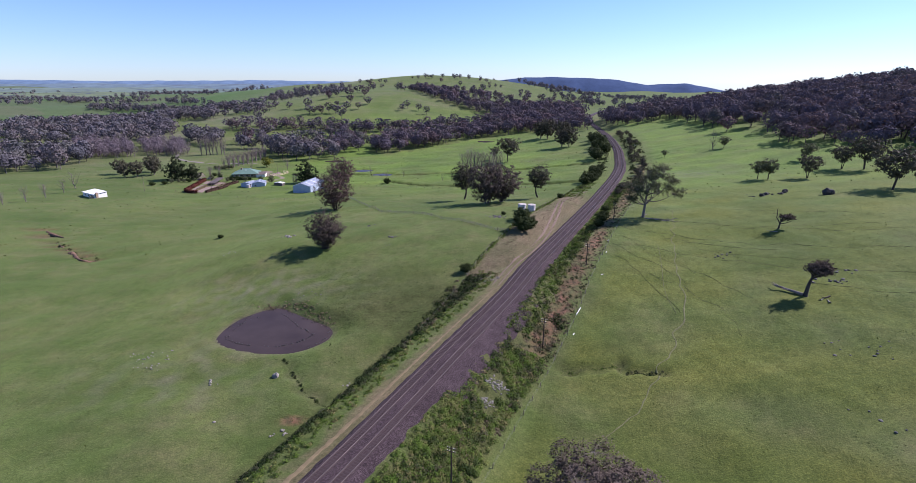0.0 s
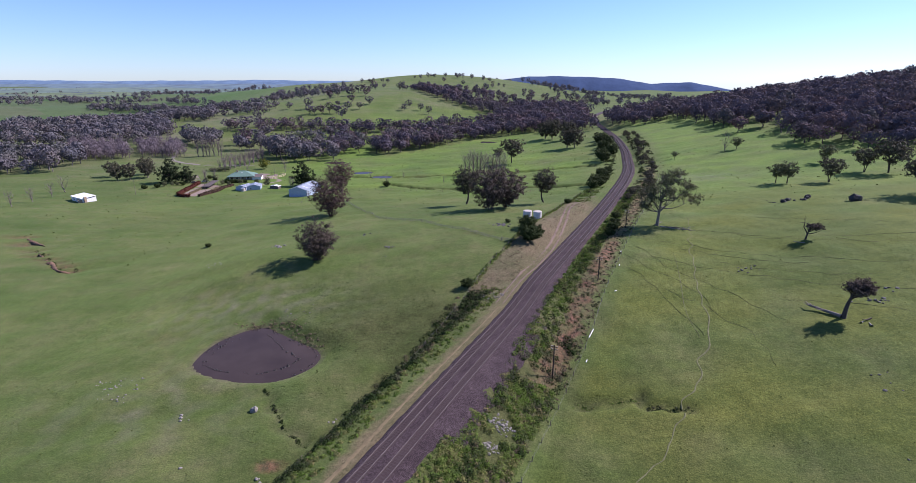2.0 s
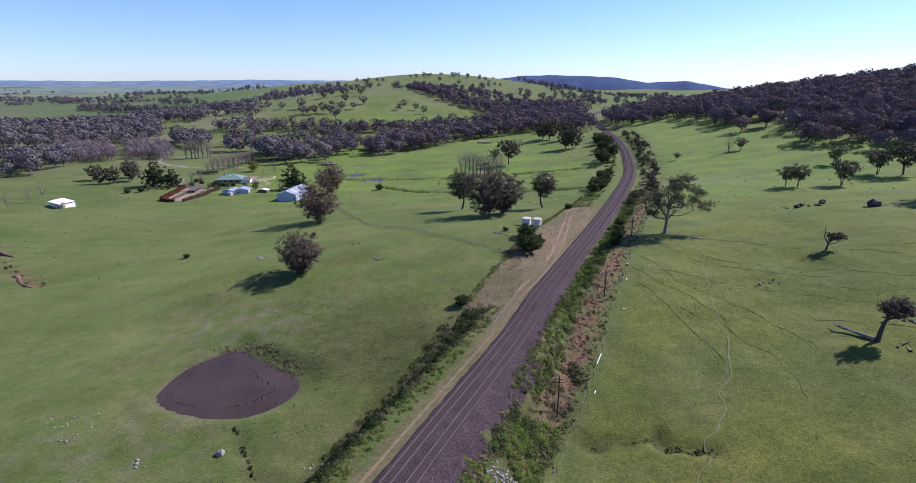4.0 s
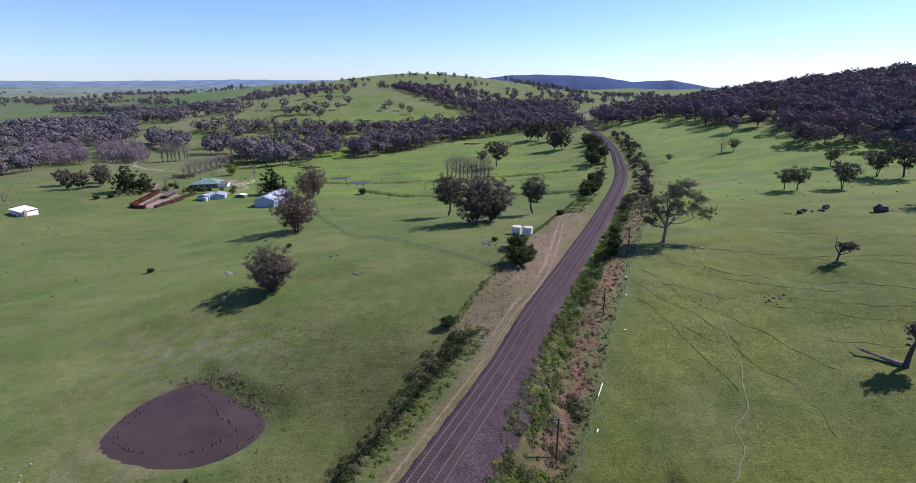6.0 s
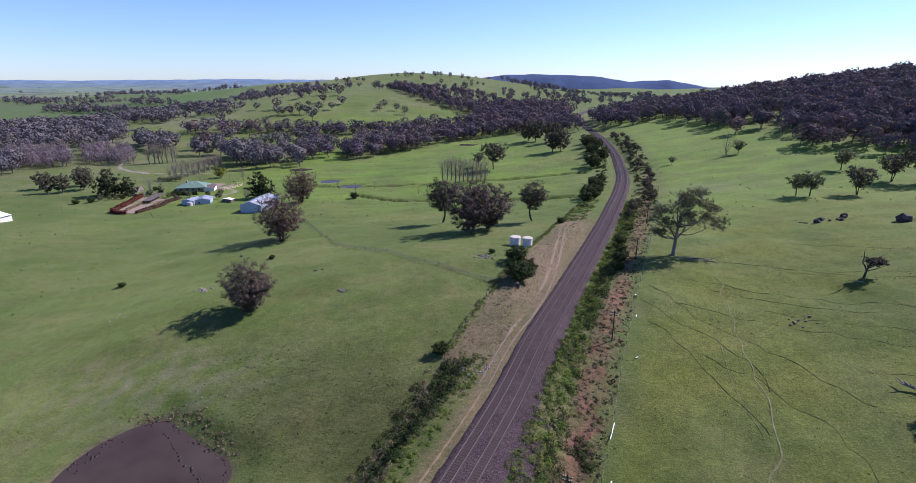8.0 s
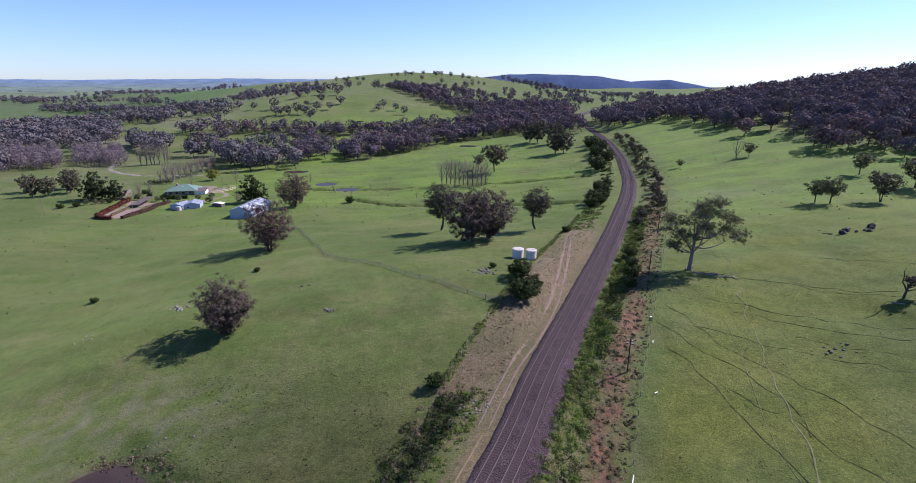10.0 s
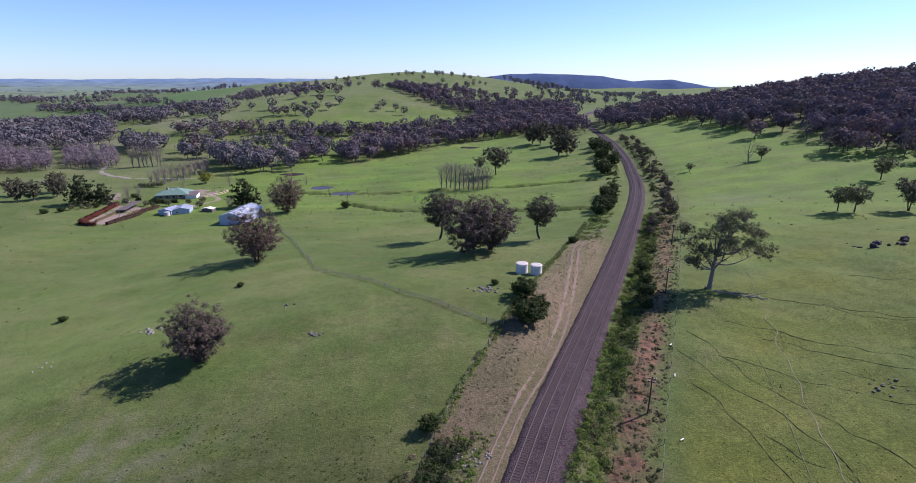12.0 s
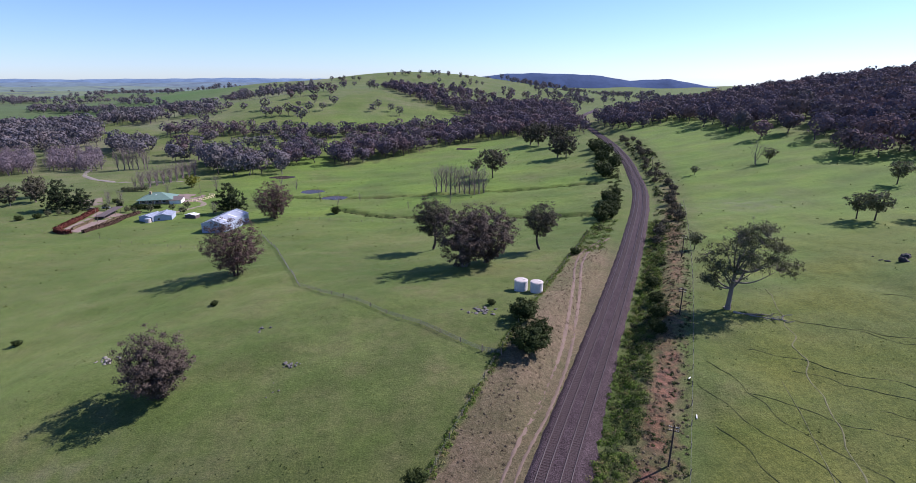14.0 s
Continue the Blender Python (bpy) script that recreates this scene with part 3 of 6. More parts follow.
def build_track(middle):
    global SLEEPER_MESH
    line = spline(LINE, 1.5)
    line = line[line[:, 1] > -36]
    tr = thing("railway_track", 0, 0, 0, "steel railway track on weathered sleepers in ballast", "railway track", "pair of tracks")
    for side in (-1, 1):
        c, _ = offset_line(line, middle + side * 0.752)
        foot = [(-0.08, -0.17), (-0.08, -0.14), (-0.02, -0.12), (-0.036, -0.03), (-0.036, 0.0), (0.036, 0.0), (0.036, -0.03), (0.02, -0.12), (0.08, -0.14), (0.08, -0.17)]
        me = sweep("rail", c, [foot] * len(c), [STEEL, SHINE], rail_z(c[:, 1]) + 0.02)
        me.polygons.foreach_set("material_index", np.tile(np.array([0, 0, 0, 0, 1, 0, 0, 0, 0], np.int32), len(c) - 1))
        part("rail", me, tr, "worn steel rail with a polished head")
    c, t = offset_line(spline(LINE, 0.61), middle)
    if SLEEPER_MESH is None:
        bm = boxed(-1.22, -0.115, -0.13, 1.22, 0.115, 0.0, bevel=0.02)
        SLEEPER_MESH = bpy.data.meshes.new("sleeper")
        bm.to_mesh(SLEEPER_MESH)
        bm.free()
        SLEEPER_MESH.materials.append(SLEEPER)
    near = np.where((c[:, 1] > 60) & (c[:, 1] < 226))[0][:300]
    rest = [k for k in range(len(c)) if -35 < c[k, 1] < 560 and k not in set(near)]
    for k in near:
        ob = part("sleeper", SLEEPER_MESH, tr)
        ob.matrix_basis = pose(c[k, 0], c[k, 1], float(rail_z(c[k, 1])) - 0.135, 0, random.uniform(-0.4, 0.4), math.degrees(math.atan2(t[k, 1], t[k, 0])) - 90 + random.uniform(-1, 1))
    base = np.array([(-1.22, -0.115, -0.13), (1.22, -0.115, -0.13), (1.22, 0.115, -0.13), (-1.22, 0.115, -0.13), (-1.22, -0.115, 0), (1.22, -0.115, 0), (1.22, 0.115, 0), (-1.22, 0.115, 0)])
    quads = np.array([(4, 5, 6, 7), (0, 1, 5, 4), (1, 2, 6, 5), (2, 3, 7, 6), (3, 0, 4, 7)])
    v = np.concatenate([np.stack([c[k, 0] + base[:, 0] * t[k, 1] + base[:, 1] * t[k, 0], c[k, 1] - base[:, 0] * t[k, 0] + base[:, 1] * t[k, 1], rail_z(c[k, 1]) - 0.135 + base[:, 2]], 1) for k in rest])
    q = np.concatenate([quads + 8 * i for i in range(len(rest))])
    tagged(part("sleepers", fast_mesh("sleepers", v, q, SLEEPER), tr, "weathered sleepers further along the line"), kind="stuff")
    return tr


build_track(-1.78)
build_track(1.78)


def ground_strip(name, points, widths, mat, label, category, lift=0.05, step_m=0.7, rag=0.4, seed=3, across=4, wander=0.0):
    """A strip of bare soil that lies on the ground."""
    line = spline(points, step_m)
    line = line + wander * np.stack([waves(line[:, 0], line[:, 1], 14, seed), waves(line[:, 0], line[:, 1], 14, seed + 1)], 1)
    s = np.linspace(0, 1, len(line))
    w = np.interp(s, np.linspace(0, 1, len(widths)), widths) * 0.5
    t = np.gradient(line, axis=0)
    t /= np.hypot(*t.T)[:, None]
    right = np.stack([t[:, 1], -t[:, 0]], 1)
    o = np.linspace(-1, 1, across + 1)
    edge = 1 + rag * waves(s[:, None] * len(line) * step_m, o[None] * 3.1, 3.0, seed)
    xy = line[:, None] + right[:, None] * (o[None] * w[:, None] * edge)[..., None]
    z = ground_z(xy[..., 0].ravel(), xy[..., 1].ravel()).reshape(xy.shape[:2]) + lift * (1 - 1.6 * (np.abs(o) > 0.99))
    me = fast_mesh(name, np.concatenate([xy, z[..., None]], -1).reshape(-1, 3), grid_faces(across + 1, len(line)), mat, True)
    return tagged(new(name, me), label, category, kind="structure")


def beside(off, y0, y1, n=14):
    """Points along the railway at a distance to its side, between two heights on the plan."""
    c, _ = offset_line(spline(LINE, 1.0), off)
    k = np.where((c[:, 1] > y0) & (c[:, 1] < y1))[0]
    return [tuple(c[i]) for i in k[np.linspace(0, len(k) - 1, n).astype(int)]]


WHEEL = [(10.8, 141.5), (17.8, 158.6), (25.2, 172.8), (33.4, 192), (43.2, 221.9), (49.6, 243.9), (58.0, 262), (68.5, 275.5)]
ground_strip("dirt_road", [(x - 0.8, y + 0.4) for x, y in WHEEL], (0.3, 0.8, 0.9, 0.9, 0.8, 0.7), DIRT, "pale wheel rut of a dirt service road", "dirt road", seed=31)
ground_strip("dirt_road", [(x + 0.9, y - 0.5) for x, y in WHEEL], (0.3, 0.7, 0.9, 1.0, 0.9, 0.7), DIRT, "pale wheel rut of a dirt service road", "dirt road", seed=32)
ground_strip("dirt_road", beside(-5.6, 50, 140), (1.1, 0.9, 0.6, 0.4), plain("brown_earth", (0.14, 0.108, 0.06), 0.95, 0, 0.7, 0.35, 0.05), "worn brown strip beside the railway ballast", "dirt road", seed=33)
ground_strip("sheep_track", [(24, 79), (29, 84), (38, 93), (45, 102), (52, 113), (60, 125), (64, 137), (68, 152), (76, 175), (83, 193), (87, 205), (90, 214)], (0.24, 0.3, 0.38, 0.36, 0.3, 0.3, 0.2), PATHDIRT, "narrow bare sheep track across the grass", "path", seed=34, wander=0.7)
ground_strip("sheep_track", [(58, 126), (60, 140), (66, 160), (70, 175)], (0.12, 0.2, 0.18, 0.1), PATHDIRT, "faint narrow sheep track across the grass", "path", seed=35)

GROOVE = plain("trodden_grass", (0.078, 0.084, 0.036), 0.95, 0, 0.8, 0.3)
for k, line in enumerate(([(62, 172), (78, 160), (100, 146), (128, 132)], [(70, 186), (92, 170), (118, 156), (150, 142)], [(58, 150), (66, 138), (70, 126), (69, 112)],
                          [(52, 165), (56, 150), (58, 138), (60, 126)], [(54, 176), (60, 160), (66, 148), (66, 136)], [(84, 200), (100, 184), (124, 170), (150, 160)],
                          [(95, 190), (110, 180), (135, 172), (160, 168)], [(80, 165), (96, 155), (116, 146)], [(86, 140), (98, 134), (116, 122), (130, 112)],
                          [(60, 182), (64, 165), (72, 150), (80, 130)], [(74, 178), (90, 165), (104, 158)], [(110, 205), (130, 190), (150, 178)])):
    ground_strip("sheep_track", line, (0.05, 0.10, 0.12, 0.09, 0.05), GROOVE, "faint trodden line through the grass", "path", lift=0.08, seed=40 + k, across=2, wander=0.8)


WEST_GULLY = [[(-203, 243.5), (-193, 236), (-182.4, 230)], [(-180, 222), (-171, 214), (-162, 207), (-152, 197.5), (-147, 199.5)]]
RED_SOIL = plain("red_eroded_soil", (0.115, 0.070, 0.046), 0.95, 0, 0.5, 0.4, 0.08)
for k, line in enumerate(WEST_GULLY):
    ground_strip("gully", line, (0.3, 1.4, 2.2, 1.6, 0.4), RED_SOIL, "raw reddish soil of an eroded gully", "gully", lift=0.38, rag=0.4, seed=70 + k)


def water_sheet(name, cx, cy, z, rx, ry, label):
    n = 40
    v = [(cx, cy, z)] + [(cx + rx * math.cos(6.2832 * k / n), cy + ry * math.sin(6.2832 * k / n), z) for k in range(n)]
    f = [(0, 1 + k, 1 + (k + 1) % n) for k in range(n)]
    tagged(new(name, mesh_from(name, v, f, WATER)), label, "water", kind="structure")


def build_pond():
    n = 96
    ring = np.array(POND_R + POND_R[:1])
    a = np.arange(n) / n
    r = np.interp(a * 24, np.arange(25), ring) * 1.03
    v = [(POND[0], POND[1], POND[2])] + [(POND[0] + r[k] * math.cos(6.2832 * a[k]), POND[1] + r[k] * math.sin(6.2832 * a[k]), POND[2]) for k in range(n)]
    f = [(0, 1 + k, 1 + (k + 1) % n) for k in range(n)]
    tagged(new("pond_water", mesh_from("pond_water", v, f, WATER)), "muddy brown farm dam with still water", "pond", kind="structure")


build_pond()
for cx, cy, rx, ry, level in FAR_PONDS:
    water_sheet("pond_water", cx, cy, level, rx * 1.04, ry * 1.04, "small still pond in the green paddock")

GRAVEL = plain("pale_gravel", (0.180, 0.164, 0.135), 0.95, 0, 0.5, 0.25)
ground_strip("gravel_drive", [(-290, 540), (-277, 513), (-257, 495), (-237, 488), (-215, 487), (-190, 492)], (3.5, 4, 4, 3.5, 3), GRAVEL, "pale gravel drive curving behind the homestead", "drive", lift=0.12, step_m=3, rag=0.15, seed=60)
ground_strip("gravel_drive", [(-152, 372), (-146, 392), (-140, 410), (-150, 425)], (3, 4, 4, 3), plain("brown_gravel", (0.19, 0.16, 0.115), 0.95, 0, 0.5, 0.3), "worn brown drive past the sheds", "drive", lift=0.1, step_m=2, rag=0.3, seed=61)

# ---- trees and shrubs ----
class Buf:
    """Gathers quads for one mesh."""

    def __init__(self):
        self.v, self.f, self.n = [], [], 0

    def add(self, v, f):
        self.v.append(np.asarray(v, float))
        self.f.append(np.asarray(f, int) + self.n)
        self.n += len(v)

    def tube(self, path, radii, sides=6):
        path = np.asarray(path, float)
        t = np.gradient(path, axis=0)
        t /= np.linalg.norm(t, axis=1)[:, None] + 1e-9
        ref = np.where(np.abs(t[:, 2:3]) > 0.9, np.array([[1.0, 0, 0]]), np.array([[0, 0, 1.0]]))
        a = np.cross(t, ref)
        a /= np.linalg.norm(a, axis=1)[:, None]
        b = np.cross(t, a)
        ang = np.arange(sides) / sides * 2 * math.pi
        ring = path[:, None] + np.asarray(radii)[:, None, None] * (np.cos(ang)[None, :, None] * a[:, None] + np.sin(ang)[None, :, None] * b[:, None])
        n = len(path)
        i = np.arange(n * sides).reshape(n, sides)
        j = np.roll(i, -1, 1)
        self.add(ring.reshape(-1, 3), np.stack([i[:-1], j[:-1], j[1:], i[1:]], -1).reshape(-1, 4))

    def leaves(self, centres, size, rng, long=1.5, out=None):
        """Small leaf sprays, two triangles each, turned at random or roughly outwards."""
        n = len(centres)
        d = rng.normal(size=(n, 3))
        if out is not None:
            face = out / (np.linalg.norm(out, axis=1)[:, None] + 1e-9) + 0.45 * rng.normal(size=(n, 3)) + (0, 0, 0.25)
            d = np.cross(face, d)
        d /= np.linalg.norm(d, axis=1)[:, None] + 1e-9
        e = np.cross(face if out is not None else rng.normal(size=(n, 3)), d)
        e /= np.linalg.norm(e, axis=1)[:, None] + 1e-9
        s = size * rng.uniform(0.6, 1.4, (n, 1))
        u, w = d * s * long * 0.5, e * s * 0.5
        q = np.stack([centres - u, centres + w * 0.9 + u * 0.1, centres + u, centres - w + u * 0.15], 1)
        self.add(q.reshape(-1, 3), np.arange(4 * n).reshape(n, 4))

    def mesh(self, name, mats, smooth=False):
        return fast_mesh(name, np.concatenate(self.v), np.concatenate(self.f), mats, smooth)


def bend(p, q, rng, sag=0.12, n=5):
    p, q = np.asarray(p, float), np.asarray(q, float)
    s = np.linspace(0, 1, n)[:, None]
    far = np.linalg.norm(q - p)
    off = rng.normal(size=3) * far * sag
    return p + (q - p) * s + np.sin(s * math.pi) * off


def lumps(p, size, seed):
    """Smooth uneven field in space."""
    return waves(p[:, 0] + 0.6 * p[:, 2], p[:, 1] - 0.7 * p[:, 2], size, seed)


def tree_meshes(seed, high, wide, low=0.15, fork=0.2, stems=2, tufts=400, per=26, leaf=0.3, tuft=0.6, trunk=0.028, mats=(BARK, GUM), gaps=-0.45, lean=0.0, pads=(), limbs=10, twigs=0.6, spire=0.0, tuck=0.42):
    """Forked trunk, limbs that reach into the crown, and many small tufts of leaf sprays at the ends of twigs.
    pads: (right, back, height, width) of separate flat foliage masses, for an open crown."""
    rng = np.random.RandomState(seed)
    wood, crown = Buf(), Buf()
    r0 = high * trunk
    spots = []
    if pads:
        area = sum(w * w for *_, w in pads)
        for x, y, z, w in pads:
            n = max(4, int(tufts * w * w / area))
            q = rng.normal(size=(n, 3)) * (0.5, 0.5, 0.27) * w * 0.55
            spots.append(q + (x, y, z))
        spots = np.concatenate(spots)
    else:
        d = rng.normal(size=(tufts * 3, 3))
        d /= np.linalg.norm(d, axis=1)[:, None]
        u = rng.uniform(0, 1, (len(d), 1)) ** 0.36 * (1 + 0.2 * lumps(d, 1.3, seed))[:, None]
        rel = d[:, 2:3] * u
        taper = np.clip(1.0 + tuck * np.minimum(0, rel + 0.1) - spire * (rel + 1) * 0.5, 0.15, 1.2)
        spots = d * u * (wide / 2, wide / 2, high * (1 - low) / 2) * np.concatenate([taper, taper, np.ones_like(taper)], 1) + (0, 0, high * (1 + low) / 2)
        spots[:, 0] += lean * spots[:, 2]
        spots = spots[lumps(spots, wide * 0.3, seed + 5) > gaps][:tufts]
    ends = [spots[rng.randint(len(spots))]]
    while len(ends) < limbs:
        far = np.min([np.linalg.norm(spots - e, axis=1) for e in ends], 0)
        ends.append(spots[int(np.argmax(far * rng.uniform(0.7, 1.0, len(far))))])
    joints = []
    for st in range(stems):
        off = np.array([rng.uniform(-1, 1), rng.uniform(-1, 1), 0]) * 0.03 * wide * (stems > 1)
        top = off * (1 + 3 * (stems > 1)) + (lean * high * 0.6, 0, high * (0.62 if stems == 1 else 0.5))
        spine = bend(off + (0, 0, -0.5), top, rng, 0.05, 9)
        wood.tube(spine, r0 * np.r_[1.4, np.linspace(1, 0.35, 8)] / (1 + 0.3 * (stems - 1)), 8)
        joints.append(spine)
    hold = [q for sp in joints for q in sp[4:]]
    for k, e in enumerate(ends):
        sp = joints[k % stems]
        start = sp[min(8, max(1, int(round(8 * np.clip((fork * high + rng.uniform(0.3, 0.65) * max(0.0, e[2] - fork * high)) / max(1e-3, sp[-1][2]), 0.1, 1)))))]
        arm = bend(start, start + (e - start) * 0.86, rng, 0.1, 8)
        wood.tube(arm, r0 * 0.44 * np.linspace(1, 0.16, 8), 6)
        hold.extend(arm[2:])
    hold = np.array(hold)
    mid = np.array([lean * high * 0.5, 0, high * (1 + low) / 2])
    for c in spots:
        if rng.uniform() < twigs:
            b = hold[int(np.argmin(np.linalg.norm(hold - c, axis=1) + 0.6 * np.maximum(0, hold[:, 2] - c[2])))]
            wood.tube(bend(b, c, rng, 0.12, 4), r0 * 0.12 * np.array([1.0, 0.7, 0.45, 0.25]), 3)
        n = max(3, int(per * rng.uniform(0.5, 1.5)))
        p = rng.normal(size=(n, 3)) * tuft * rng.uniform(0.6, 1.3) * (0.62, 0.62, 0.42)
        crown.leaves(c + p, leaf, rng, 1.7, p / tuft + 0.9 * (c - mid) / (wide * 0.5) + (0, 0, 0.3))
    return wood.mesh("trunk", mats[0], True), crown.mesh("crown", mats[1])


def place_tree(meshes, x, y, label, category="tree", turn=0.0, scale=1.0, name="tree", group="", squash=1.0):
    t = thing(name, x, y, gz(x, y) - 0.05, label, category, group, turn)
    for k, me in zip(("trunk", "crown"), meshes):
        if me:
            part(k, me, t)
    t.scale = (scale, scale, scale * squash)
    return t


def bare_tree_mesh(seed, high, wide, limbs=10, mats=TWIGS, upright=0.7, trunk=0.018, twigs=5):
    """A leafless tree: trunk, limbs and many fine twigs."""
    rng = np.random.RandomState(seed)
    wood = Buf()
    r0 = high * trunk
    spine = bend((0, 0, -0.4), (rng.normal() * 0.04 * high, rng.normal() * 0.04 * high, high * 0.85), rng, 0.04, 8)
    wood.tube(spine, r0 * np.linspace(1.2, 0.2, 8), 6)
    fine = Buf()
    for k in range(limbs):
        h = rng.uniform(0.2, 0.95)
        b = spine[int(h * 7)]
        a = k * 2.4 + rng.uniform(-0.4, 0.4)
        far = wide * 0.5 * rng.uniform(0.6, 1.0) * (1.1 - 0.5 * h)
        tip = np.array([b[0] + math.cos(a) * far, b[1] + math.sin(a) * far, min(high, b[2] + high * (1 - h) * upright + far * 0.5)])
        limb = bend(b, tip, rng, 0.1, 5)
        wood.tube(limb, r0 * 0.4 * np.linspace(1, 0.2, 5), 4)
        for m in range(twigs):
            c = limb[rng.randint(1, 5)]
            v = rng.normal(size=3) * (0.7, 0.7, 0.3) + (0, 0, 0.5 + upright)
            e = c + v / np.linalg.norm(v) * high * rng.uniform(0.1, 0.22)
            wood.tube(bend(c, e, rng, 0.1, 3), r0 * 0.13 * np.linspace(1, 0.3, 3), 3)
            for _ in range(2):
                g = c + (e - c) * rng.uniform(0.3, 1.0)
                v2 = rng.normal(size=3) * 0.6 + v / np.linalg.norm(v)
                wood.tube(np.stack([g, g + v2 * high * 0.05, g + v2 * high * 0.09 + rng.normal(size=3) * 0.1]), r0 * np.array([0.07, 0.05, 0.03]), 3)
    return wood.mesh("trunk", mats, True)


GUM_PADS = [(4.0, -1, 20.4, 5.6), (0.8, 1, 19.0, 4.6), (6.6, 0, 19.8, 4.4), (0.4, -2, 16.6, 4.6), (3.6, 2, 17.4, 5.6), (6.4, -1, 16.6, 4.8), (9.6, 0, 16.0, 4.4),
            (11.6, 1, 14.4, 4.0), (8.4, -2, 13.4, 4.2), (10.4, 2, 11.2, 3.6), (13.8, 0, 10.8, 4.4), (13.2, -1, 9.0, 2.8), (-2.6, 2, 14.0, 5.2), (-4.4, -1, 11.4, 5.4),
            (-1.7, -3, 10.6, 4.6), (2.0, -3, 13.4, 5.6), (4.8, 3, 12.4, 5.0), (-5.2, 0, 7.6, 4.8), (-2.8, 2, 7.4, 4.4), (-6.4, 2, 12.2, 3.4), (2.5, 4, 15.4, 5.0), (6.5, 2, 10.0, 3.6)]
CEDAR_PADS = [(0.5, 0, 17, 4.5), (-1.5, 1, 15, 5.5), (2, -1, 13.6, 6), (-3, -1, 12, 6.5), (3.6, 1, 10.6, 7), (-0.5, 3, 10, 7), (-4.4, 1, 8.4, 7.5), (1, -3.5, 8.6, 7.5), (4.6, 0, 6.6, 8),
              (-1, 3.5, 5.8, 8), (-5, -1, 4.6, 8), (2, -3, 4.2, 8), (5.2, 2, 3.2, 7), (-2, -3, 2.4, 8)]
KINDS = {
    "round": tree_meshes(11, 13.4, 13.4, 0.0, 0.08, 3, 620, 46, 0.19, 0.6, 0.028, (DARKBARK, GUM_BROWN), -0.55, tuck=0.6),
    "russet": tree_meshes(12, 20, 19.5, 0.05, 0.06, 4, 500, 48, 0.24, 0.85, 0.026, (DARKBARK, GUM_RUSSET), -0.45),
    "near_spread": tree_meshes(26, 20, 20, 0.12, 0.16, 2, 760, 56, 0.225, 0.8, 0.024, (BARK, GUM_BROWN), -0.5, limbs=14),
    "spread": tree_meshes(13, 20, 20, 0.04, 0.16, 2, 470, 42, 0.31, 0.85, 0.024, (BARK, GUM_BROWN), -0.5, limbs=13),
    "tall": tree_meshes(14, 18, 12.5, 0.30, 0.28, 1, 320, 34, 0.27, 0.75, 0.026, (DARKBARK, GUM), -0.45),
    "gum": tree_meshes(15, 22, 23, 0.25, 0.08, 1, 700, 30, 0.20, 0.6, 0.026, (BARK, GUM_GREEN), lean=0.07, pads=GUM_PADS, limbs=16, twigs=0.85),
    "small": tree_meshes(16, 9, 8.0, 0.32, 0.28, 1, 90, 22, 0.34, 0.62, 0.028, (DARKBARK, GUM_GREEN), -0.4, limbs=6),
    "open": tree_meshes(17, 12, 12, 0.3, 0.25, 2, 150, 22, 0.38, 0.75, 0.026, (DARKBARK, GUM), -0.25, limbs=8),
    "pine": tree_meshes(18, 18, 16, 0.05, 0.1, 1, 250, 22, 0.55, 0.9, 0.025, (DARKBARK, PINE), pads=CEDAR_PADS, limbs=12, twigs=0.2),
    "bush": (None, tree_meshes(19, 5, 7, 0.02, 0.1, 3, 190, 30, 0.24, 0.5, 0.02, (DARKBARK, SHRUB), -0.6, twigs=0)[1]),
    "bush_tall": tree_meshes(20, 11, 12, 0.04, 0.1, 2, 110, 18, 0.6, 0.95, 0.02, (DARKBARK, SHRUB), -0.5, twigs=0.2, limbs=6),
    "bush_grey": tree_meshes(22, 8, 9, 0.06, 0.1, 2, 75, 18, 0.5, 0.8, 0.02, (BARK, GUM), -0.35, twigs=0.3, limbs=6),
    "far_small": tree_meshes(24, 9, 8.5, 0.15, 0.2, 1, 46, 16, 0.6, 0.8, 0.028, (DARKBARK, GUM_GREEN), -0.4, twigs=0, limbs=5),
    "far_spread": tree_meshes(25, 18, 17, 0.12, 0.18, 2, 170, 20, 0.62, 0.95, 0.026, (BARK, GUM), -0.4, twigs=0.3, limbs=8),
    "spring": tree_meshes(21, 9, 10, 0.1, 0.12, 2, 90, 18, 0.45, 0.8, 0.025, (DARKBARK, SPRING), -0.4, twigs=0.2, limbs=6),
}
KINDS["far_pine"] = KINDS["pine"]


def stand(kind, spots, label, category="tree", group="", name="tree", base=1.0, face=None):
    """Trees of one kind at (x, y, height as a share, width as a share)."""
    first = None
    for x, y, s in spots:
        turn = random.uniform(0, 360) if face is None else face
        if first is None:
            first = place_tree(KINDS[kind], x, y, label, category, turn, s * base, name, group)
        else:
            copy = copy_thing(first, Matrix.Identity(4))
            copy.matrix_basis = pose(x, y, gz(x, y) - 0.05, 0, 0, turn) @ Matrix.Diagonal((s * base, s * base, s * base, 1))
    return first


